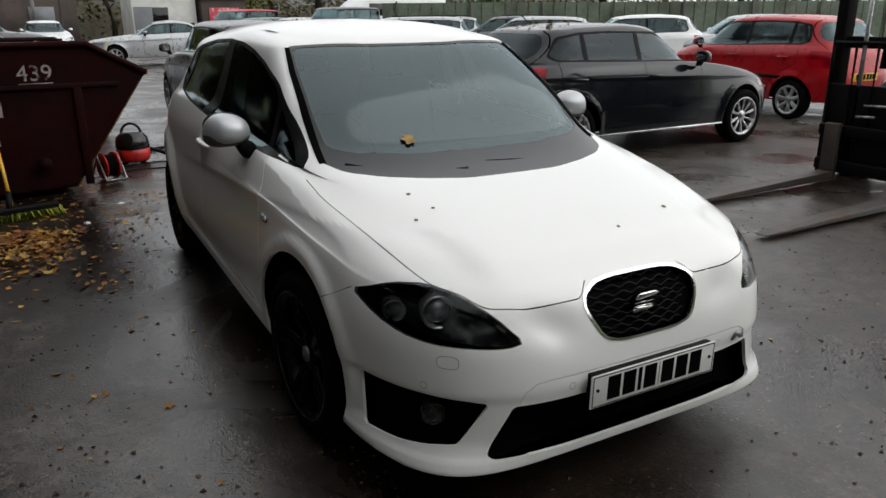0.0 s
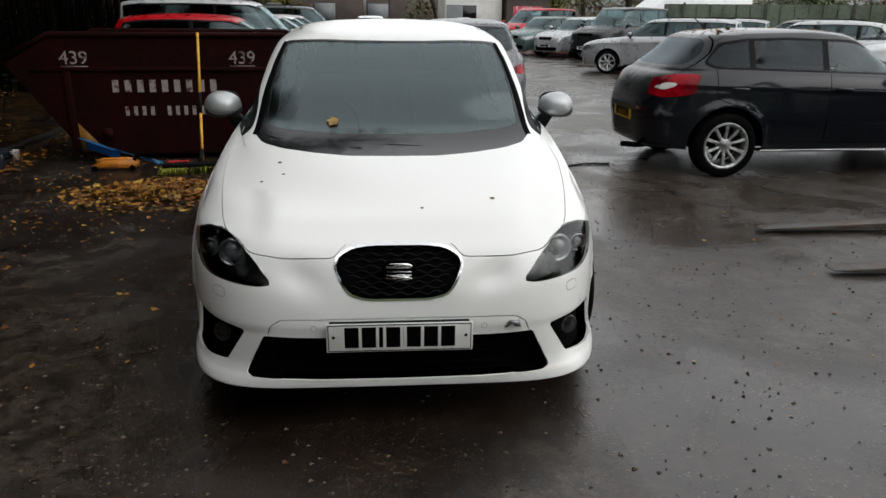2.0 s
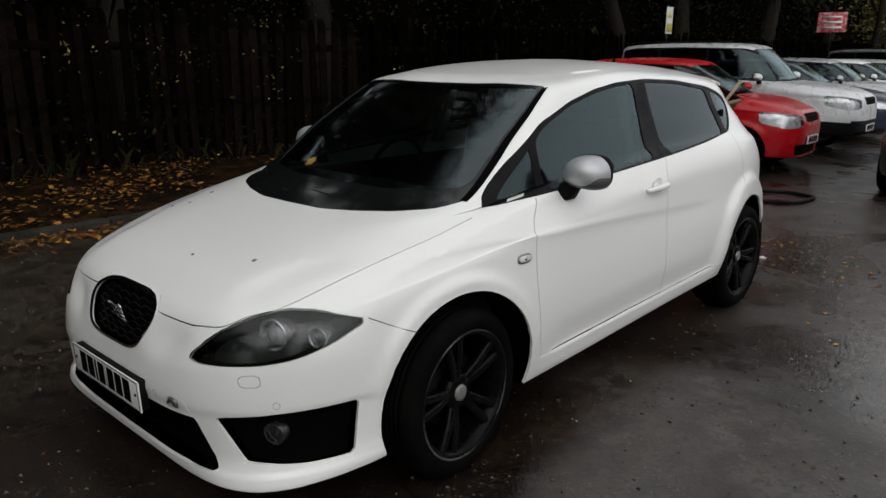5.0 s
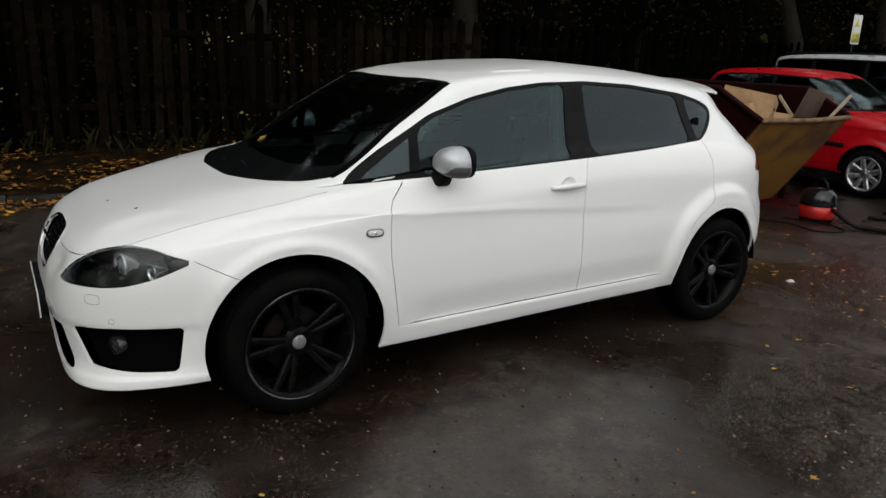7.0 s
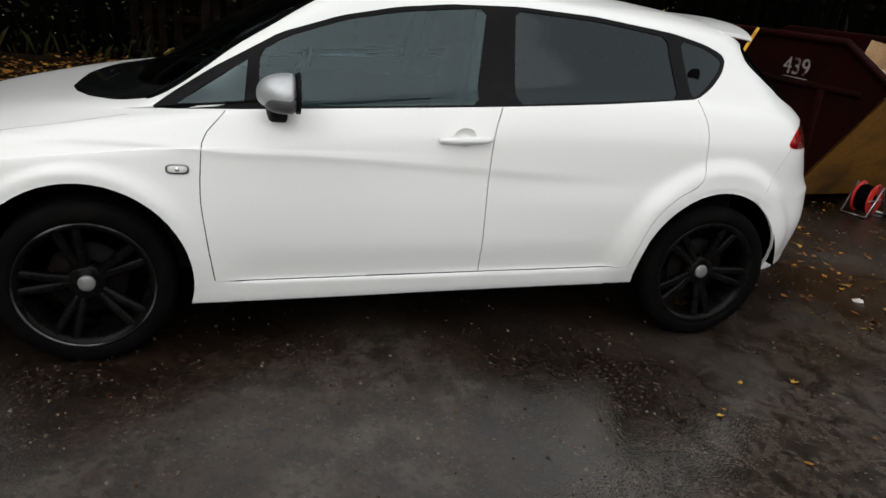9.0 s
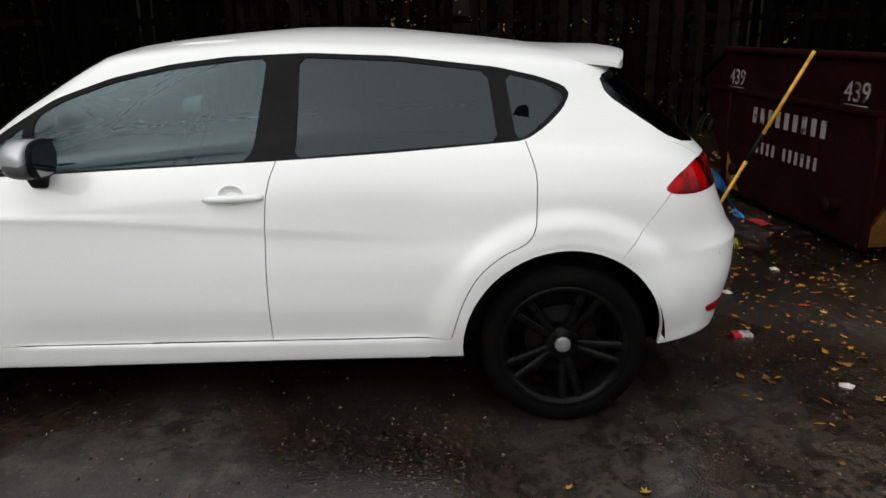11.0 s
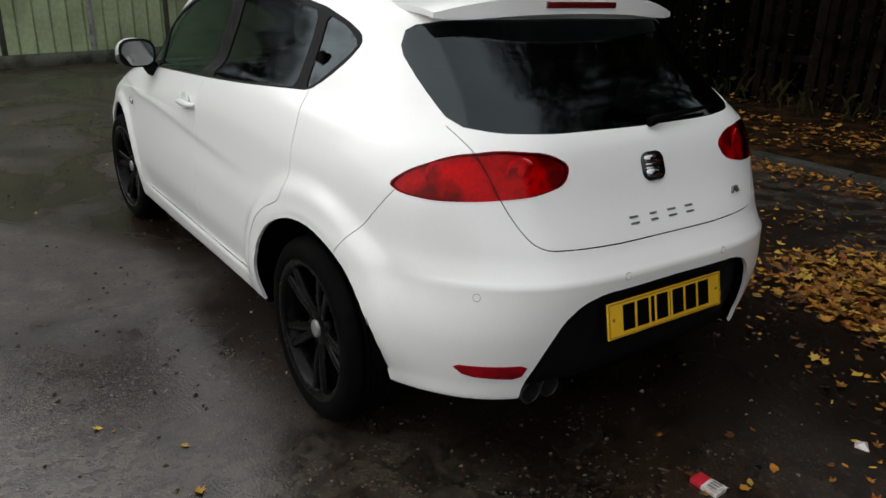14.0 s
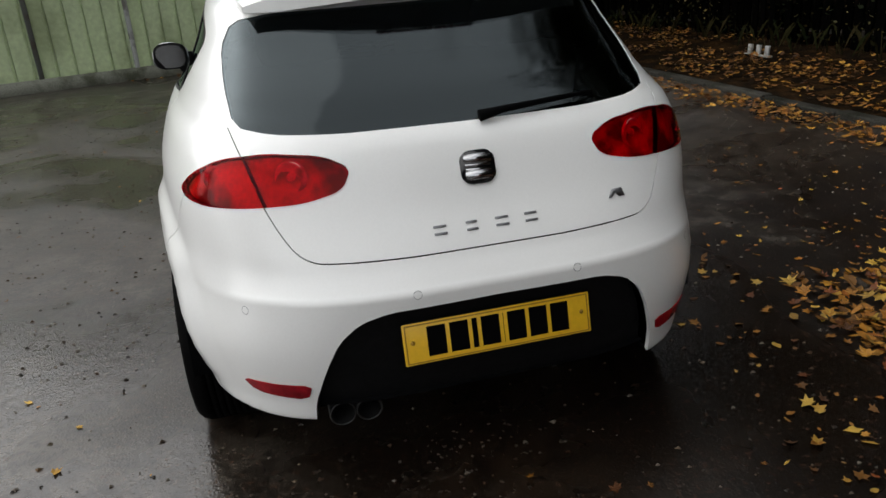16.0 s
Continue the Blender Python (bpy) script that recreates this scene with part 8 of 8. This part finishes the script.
part("lid", box_bm(0.245, 0.385, 0.045, (0, 0, 0.136), 0.016), CASE, case)
part("handle", tube_bm([(-0.12, -0.06, 0.10), (-0.16, -0.05, 0.10), (-0.16, 0.05, 0.10), (-0.12, 0.06, 0.10)], 0.010, 8), MATT_BLACK, case)
for y in (-0.12, 0.12):
    part("latch", box_bm(0.012, 0.04, 0.05, (-0.124, y, 0.115), 0.003), ALLOY, case)
case.matrix_world = pose(3.98, -3.06, 0, 0, 0, 6)
tub = part("plastic_tub", lathe_bm([(0.0, 0.0), (0.0, 0.050), (0.10, 0.062), (0.105, 0.066), (0.11, 0.060), (0.02, 0.044), (0.02, 0.0)], 28, axis="z"), PACK_WHITE, None)
tub.matrix_world = pose(3.95, -3.40, 0.0)
tagged(tub, "small white plastic tub on the ground by the kerb", "tub")
# a broken white rack at the foot of the fence
rack = thing("plastic_rack", Matrix(), "broken white plastic rack with three stubs on the bank", "rack")
GRUBBY = material("grubby_white_plastic", (0.36, 0.36, 0.34), 0.6, spots=(0.16, 0.15, 0.12), spot_scale=14, grain=0.15)
part("base", box_bm(0.05, 0.52, 0.035, (0, 0, 0.018), 0.008), GRUBBY, rack)
for y in (-0.17, 0.0, 0.17):
    part("stub", box_bm(0.04, 0.075, 0.13, (0, y, 0.098), 0.008), GRUBBY, rack)
rack.matrix_world = pose(5.50, 4.08, 0.118, 0, 4, 3) @ Matrix.Scale(0.85, 4)

# leaves lying on the dark grey car's roof
spots = []
for _ in range(260):
    u, v = rng.uniform(-0.42, 0.42), rng.uniform(-1.35, -0.1)
    q = grey_car.matrix_world @ Vector((u, v, 1.408 - 0.10 * u * u - 0.035 * abs(v + 0.6) ** 2))
    spots.append((q.x, q.y, q.z, rng.uniform(0.03, 0.07)))
tagged(part("roof_leaves", leaves_mesh("roof_leaves", spots, rng), LITTER, None), "wet brown leaves on the dark grey car roof", "leaves", kind="stuff")

# a strip of rubber on the ground
STRIP = material("rubber_strip", (0.012, 0.012, 0.012), 0.6)
ob = part("rubber_strip", tube_bm([tuple(p) for p in curve_through([(-1.66, -2.77, 0.010), (-1.9, -2.90, 0.010), (-2.15, -3.00, 0.012), (-2.36, -3.00, 0.010)], 24)], 0.011, 6), STRIP, None)
tagged(ob, "thin black rubber strip lying on wet asphalt", "rubber strip")

# ---- forklift at the edge of the yard ----
FORK = material("worn_fork_steel", (0.075, 0.07, 0.066), 0.5, 0.3, spots=(0.08, 0.05, 0.035), spot_scale=7, grain=0.2, bump=0.2)
FL_BLACK = material("black_mast_paint", (0.003, 0.003, 0.0033), 0.6, spots=(0.006, 0.005, 0.0045), spot_scale=6, grain=0.2, spec=0.12)
lift = thing("forklift", Matrix(), "black forklift truck with its long forks lowered", "forklift")
for y in (-0.46, 0.46):
    part("fork", hull_bm([(x, y + q, z) for x, w, z0, z1 in ((2.02, 0.045, 0.028, 0.036), (1.86, 0.065, 0.025, 0.050), (0.0, 0.07, 0.04, 0.115), (-0.06, 0.07, 0.04, 0.115)) for q in (-w, w) for z in (z0, z1)], 0.006), FORK, lift)
    part("fork_heel", box_bm(0.06, 0.14, 0.50, (-0.03, y, 0.30), 0.012), FORK, lift)
for y in (-0.62, 0.62):
    part("mast_upright", box_bm(0.14, 0.10, 2.6, (-0.22, y, 1.36), 0.012), FL_BLACK, lift)
    part("tilt_ram", tube_bm([(-0.3, y * 0.9, 0.5), (-0.75, y * 0.9, 0.62)], 0.035, 10), FL_BLACK, lift)
    part("chain", box_bm(0.02, 0.03, 1.9, (-0.12, y * 0.55, 1.2)), ALLOY, lift)
for z in (0.16, 0.48):
    part("carriage_bar", box_bm(0.05, 1.26, 0.10, (-0.09, 0, z), 0.01), FL_BLACK, lift)
for z in (1.25, 2.58):
    part("mast_crossbar", box_bm(0.08, 1.30, 0.10, (-0.24, 0, z), 0.01), FL_BLACK, lift)
guard = bmesh.new()
for y in np.linspace(-0.6, 0.6, 7):
    tube_bm([(-0.10, y, 0.5), (-0.10, y, 1.25)], 0.014, 6, guard)
tube_bm([(-0.10, -0.6, 1.25), (-0.10, 0.6, 1.25)], 0.018, 6, guard)
part("load_guard", guard, FL_BLACK, lift)
part("chassis", hull_bm([(x, y, z) for x, z0, z1 in ((-0.55, 0.22, 0.75), (-1.2, 0.2, 1.05), (-2.4, 0.25, 1.10), (-2.6, 0.4, 0.9)) for y in (-0.55, 0.55) for z in (z0, z1)], 0.04), FL_BLACK, lift)
for x in (-0.62, -2.2):
    for y in (-0.58, 0.58):
        wh = new("wheel")
        wh.parent = lift
        wh.matrix_local = Matrix.Translation((x, y, 0.33)) @ Matrix.Rotation(radians(90 if y > 0 else -90), 4, "Z")
        part("tyre", tyre_bm(0.33, 0.22, 0.18), RUBBER, wh)
        part("rim", lathe_bm([(-0.08, 0.18), (0.02, 0.165), (0.05, 0.08), (0.07, 0.0)], 28), FORK, wh)
for x, y in ((-0.7, -0.5), (-0.7, 0.5), (-2.1, -0.5), (-2.1, 0.5)):
    part("cage_post", tube_bm([(x, y, 1.0), (x - 0.08, y, 2.1)], 0.03, 8), FL_BLACK, lift)
part("cage_roof", box_bm(1.5, 1.1, 0.06, (-1.48, 0, 2.12), 0.02), FL_BLACK, lift)
part("seat", box_bm(0.45, 0.5, 0.5, (-1.7, 0, 1.3), 0.06), INTERIOR, lift)
part("carriage_plate", box_bm(0.04, 1.28, 0.80, (-0.13, 0, 0.49), 0.01), FL_BLACK, lift)
for k, z in enumerate((0.62, 0.72)):
    part("hose_fitting", tube_bm([(-0.08, -0.30 + 0.06 * k, z), (-0.07, -0.12 + 0.1 * k, z + 0.01)], 0.012, 6), ALLOY, lift)
lift.matrix_world = pose(-4.74, 0.04, 0, 0, 0, 0)

# ---- signs on the fence ----
SIGN_YELLOW = material("sign_yellow", (0.55, 0.50, 0.05), 0.5, grain=0.06)
SIGN_RED = material("sign_red", (0.48, 0.03, 0.05), 0.5, spots=(0.6, 0.4, 0.42), spot_scale=9, grain=0.1)
sign = thing("warning_sign", Matrix(), "yellow and white warning sign fixed high on the fence", "sign")
part("panel", box_bm(0.012, 0.32, 0.62, (0, 0, 0), 0.004), SIGN_WHITE, sign)
part("yellow_field", box_bm(0.006, 0.28, 0.20, (-0.008, 0, -0.17), 0.0), SIGN_YELLOW, sign)
part("triangle", prism_bm([(-0.10, 0.0), (0.10, 0.0), (0.0, 0.17)], 0.005, pose(-0.007, 0, 0.06, 90, 0, -90)), SIGN_YELLOW, sign)
for k in range(3):
    part("text_bar", box_bm(0.004, 0.22, 0.018, (-0.012, 0, -0.12 - 0.045 * k)), BADGE_GREY, sign)
sign.matrix_world = pose(6.17, -14.2, 2.35)
part("sign_post", tube_bm([(0.04, 0, -2.2), (0.04, 0, 0.35)], 0.03, 8), DARK_POST, sign)
board = thing("red_sign", Matrix(), "red and white notice board on a post behind the cars", "sign")
part("panel", box_bm(0.9, 0.03, 0.65, (0, 0, 0), 0.01), SIGN_RED, board)
for k in range(3):
    part("text_bar", box_bm(0.62, 0.008, 0.07, (0, 0.018, 0.17 - 0.17 * k)), SIGN_WHITE, board)
part("post", tube_bm([(0, -0.04, -2.6), (0, -0.04, 0.3)], 0.035, 8), DARK_POST, board)
board.matrix_world = pose(5.6, -25.0, 2.65, 0, 0, 8)


# ---- beyond the yard ----
FAR_GREY = material("pale_cladding", (0.20, 0.21, 0.22), 0.7, spots=(0.14, 0.15, 0.155), spot_scale=0.4, grain=0.1, grain_scale=3)
FAR_GLAZING = material("far_glazing", (0.16, 0.17, 0.18), 0.4, grain=0.1)
CABIN_WHITE = material("cabin_white", (0.55, 0.55, 0.52), 0.6, spots=(0.42, 0.42, 0.39), spot_scale=1.2, grain=0.1)
CABIN_TEAL = material("cabin_teal", (0.05, 0.15, 0.17), 0.6, grain=0.1)
BRICK_DARK = material("dark_brickwork", (0.060, 0.045, 0.038), 0.85, spots=(0.04, 0.032, 0.028), spot_scale=1.5, grain=0.3)
cab = thing("site_cabin", Matrix(), "white site cabin with a teal stripe", "cabin")
part("wall", box_bm(3.0, 2.6, 2.5, (0, 0, 1.25), 0.03), CABIN_WHITE, cab)
part("stripe", box_bm(1.5, 0.02, 0.75, (-0.6, 1.312, 0.85)), CABIN_TEAL, cab)
part("roof", box_bm(3.15, 2.75, 0.12, (0, 0, 2.56), 0.02), FAR_GREY, cab)
part("door", box_bm(0.85, 0.03, 1.95, (1.0, 1.312, 1.0), 0.01), FAR_GREY, cab)
part("window", box_bm(0.9, 0.02, 0.8, (0.3, 1.312, 1.55), 0.01), GLOSS_BLACK, cab)
cab.matrix_world = pose(-4.6, -36.5, 0, 0, 0, 4)
kiosk = thing("dark_kiosk", Matrix(), "dark kiosk with a red sign beside the cabin", "kiosk")
part("wall", box_bm(2.2, 2.0, 2.3, (0, 0, 1.15), 0.02), BRICK_DARK, kiosk)
part("sign", box_bm(1.5, 0.04, 0.75, (0, 1.03, 1.55), 0.01), SIGN_RED, kiosk)
part("roof", box_bm(2.4, 2.2, 0.10, (0, 0, 2.35), 0.02), BRICK_DARK, kiosk)
kiosk.matrix_world = pose(-7.4, -36.0, 0, 0, 0, 4)
whv = thing("white_panel_van", Matrix(), "tall white panel van behind the far fence", "van", "parked cars")
part("body", hull_bm([(x, y, z) for y, z0, z1, w in ((2.6, 0.4, 1.2, 0.9), (1.7, 0.35, 1.45, 1.0), (1.0, 0.35, 2.3, 1.0), (0.6, 0.35, 2.5, 1.0), (-2.8, 0.35, 2.5, 1.0)) for x in (-w, w) for z in (z0, z1)], 0.08), CAR_WHITE, whv)
part("windscreen", hull_bm([(s * x, y, z) for s in (-1, 1) for x, y, z in ((0.86, 1.70, 1.50), (0.80, 1.06, 2.20), (0.86, 1.62, 1.46), (0.80, 0.98, 2.16))]), GLOSS_BLACK, whv)
for s in (-1, 1):
    part("side_window", box_bm(0.02, 0.8, 0.5, (s * 1.0, 0.75, 1.75), 0.005), GLOSS_BLACK, whv)
    for y in (1.7, -1.7):
        part("wheel", lathe_bm([(-0.1, 0.0), (-0.1, 0.32), (-0.06, 0.35), (0.06, 0.35), (0.1, 0.32), (0.1, 0.0)], 24, m=pose(s * 0.92, y, 0.35)), RUBBER, whv)
whv.matrix_world = pose(-12.6, -27.5, 0, 0, 0, -85)

shed = thing("warehouse", Matrix(), "long pale grey warehouse beyond the yard", "warehouse")
part("wall", box_bm(90, 14, 5.4, (0, 0, 2.7)), FAR_GREY, shed)
part("roof", hull_bm([(s * 45.5, y, z) for s in (-1, 1) for y, z in ((-7.4, 5.4), (7.4, 5.4), (0, 6.8))]), FAR_GREY, shed)
for k in range(14):
    part("window", box_bm(3.2, 0.1, 1.0, (-42 + 6.3 * k, 7.06, 3.6)), FAR_GLAZING, shed)
shed.matrix_world = pose(-32, -92, 0, 0, 0, 4)
low = thing("low_brick_building", Matrix(), "low dark brick building at the end of the yard", "building")
part("wall", box_bm(14, 5, 3.0, (0, 0, 1.5)), BRICK_DARK, low)
part("roof", box_bm(14.5, 5.5, 0.25, (0, 0, 3.1), 0.03), BRICK_DARK, low)
for k in range(4):
    part("window", box_bm(1.3, 0.06, 1.0, (-5.2 + 3.4 * k, 2.52, 1.6)), FAR_GREY, low)
low.matrix_world = pose(5.5, -48, 0, 0, 0, 0)
bank = bmesh.new()
rows = []
for k in range(60):
    u = k / 59
    x, y = 2 - 75 * u, -50 - 6 * math.sin(2 * u) + 26 * max(u - 0.35, 0)
    rows.append([bank.verts.new((x + 0.3 * j * 0.4, y - 1.6 * j, 2.3 * math.sin(math.pi * j / 6) * (1 + 0.5 * noise.noise(Vector((x * 0.2, j * 0.6, 5))))) ) for j in range(7)])
for a, c in zip(rows[:-1], rows[1:]):
    for j in range(6):
        bank.faces.new((a[j], c[j], c[j + 1], a[j + 1]))
SCRUB = material("winter_scrub", (0.055, 0.042, 0.026), 0.95, spots=(0.035, 0.04, 0.018), spot_scale=0.7, grain=0.4, grain_scale=6, bump=0.8, bump_scale=5)
tagged(part("scrub_bank", bank, SCRUB, None), "brown scrub-covered bank behind the far fence", "bank", kind="structure")
spots = []
for _ in range(15000):
    u = rng.random()
    x, y = 2 - 75 * u, -50 - 6 * math.sin(2 * u) + 26 * max(u - 0.35, 0)
    spots.append((x + rng.gauss(0, 1), y + rng.uniform(-7, 1), abs(rng.gauss(1.7, 1.3)), rng.uniform(0.25, 0.5)))
tagged(part("scrub", leaves_mesh("scrub", spots, rng, False, False), leaf_mat("scrub_leaves", [(0.06, 0.04, 0.02), (0.09, 0.07, 0.03), (0.05, 0.06, 0.02), (0.10, 0.06, 0.03)]), None), "tangled brown and green scrub", "scrub", kind="stuff")
for k, (x, y, h) in enumerate(((-3.5, -47, 9), (-7, -50, 10), (-11.5, -46, 9), (-16, -44, 11), (-19, -40, 10), (-24, -37, 12), (-29, -31, 10), (-34, -26, 11), (-40, -20, 11), (-1, -58, 9), (-13, -54, 11), (-21.5, -48, 10),
                                (-5.2, -52, 10), (-9.4, -56, 11), (-14.6, -50, 10), (-17.6, -50, 11), (-20.5, -44, 9), (-26.5, -40, 11), (-31.5, -35, 10), (-37, -24, 10), (2.4, -60, 10))):
    tree("bare_tree", pose(x, y, 0, 0, 0, 50 * k), h, 0.5, 0, 0.1, GREEN, "bare winter tree beyond the yard", 60 + k, True)
for k, (x, y, h, mat, n, lab) in enumerate(((-8.8, -47.5, 6.5, GREEN, 4200, "green tree beyond the site cabin"), (-10.8, -43.5, 5.0, GREEN_YELLOW, 2800, "yellowing bush beyond the cabin"), (-22.0, -33, 5.5, GREEN, 2600, "dull green tree behind the far fence"),
                                            (6.0, -33, 8.5, GREEN_YELLOW, 9000, "yellowing tree drooping over the fence end"), (5.4, -39, 8.0, GREEN_YELLOW, 6000, "yellowing tree at the end of the fence"))):
    tree("leafy_tree", pose(x, y, 0, 0, 0, 33 * k), h, 0.75, n, 0.20, mat, lab, 90 + k)
POLE = material("grey_pole", (0.20, 0.21, 0.21), 0.5, 0.4, grain=0.1)
for x, y, h in ((-0.4, -40, 8.0), (0.9, -34, 3.4), (-15, -38, 9.0)):
    lamp = thing("street_lamp", Matrix(), "grey street lamp beyond the yard", "street lamp", "street lamps")
    part("pole", tube_bm([(0, 0, 0), (0, 0, h * 0.6), (0, 0, h)], [0.09, 0.07, 0.05], 8), POLE, lamp)
    part("arm", tube_bm([(0, 0, h), (0.5, 0, h + 0.25), (1.2, 0, h + 0.3)], 0.035, 6), POLE, lamp)
    part("head", box_bm(0.6, 0.2, 0.12, (1.4, 0, h + 0.30), 0.03), POLE, lamp)
    lamp.matrix_world = pose(x, y, 0)
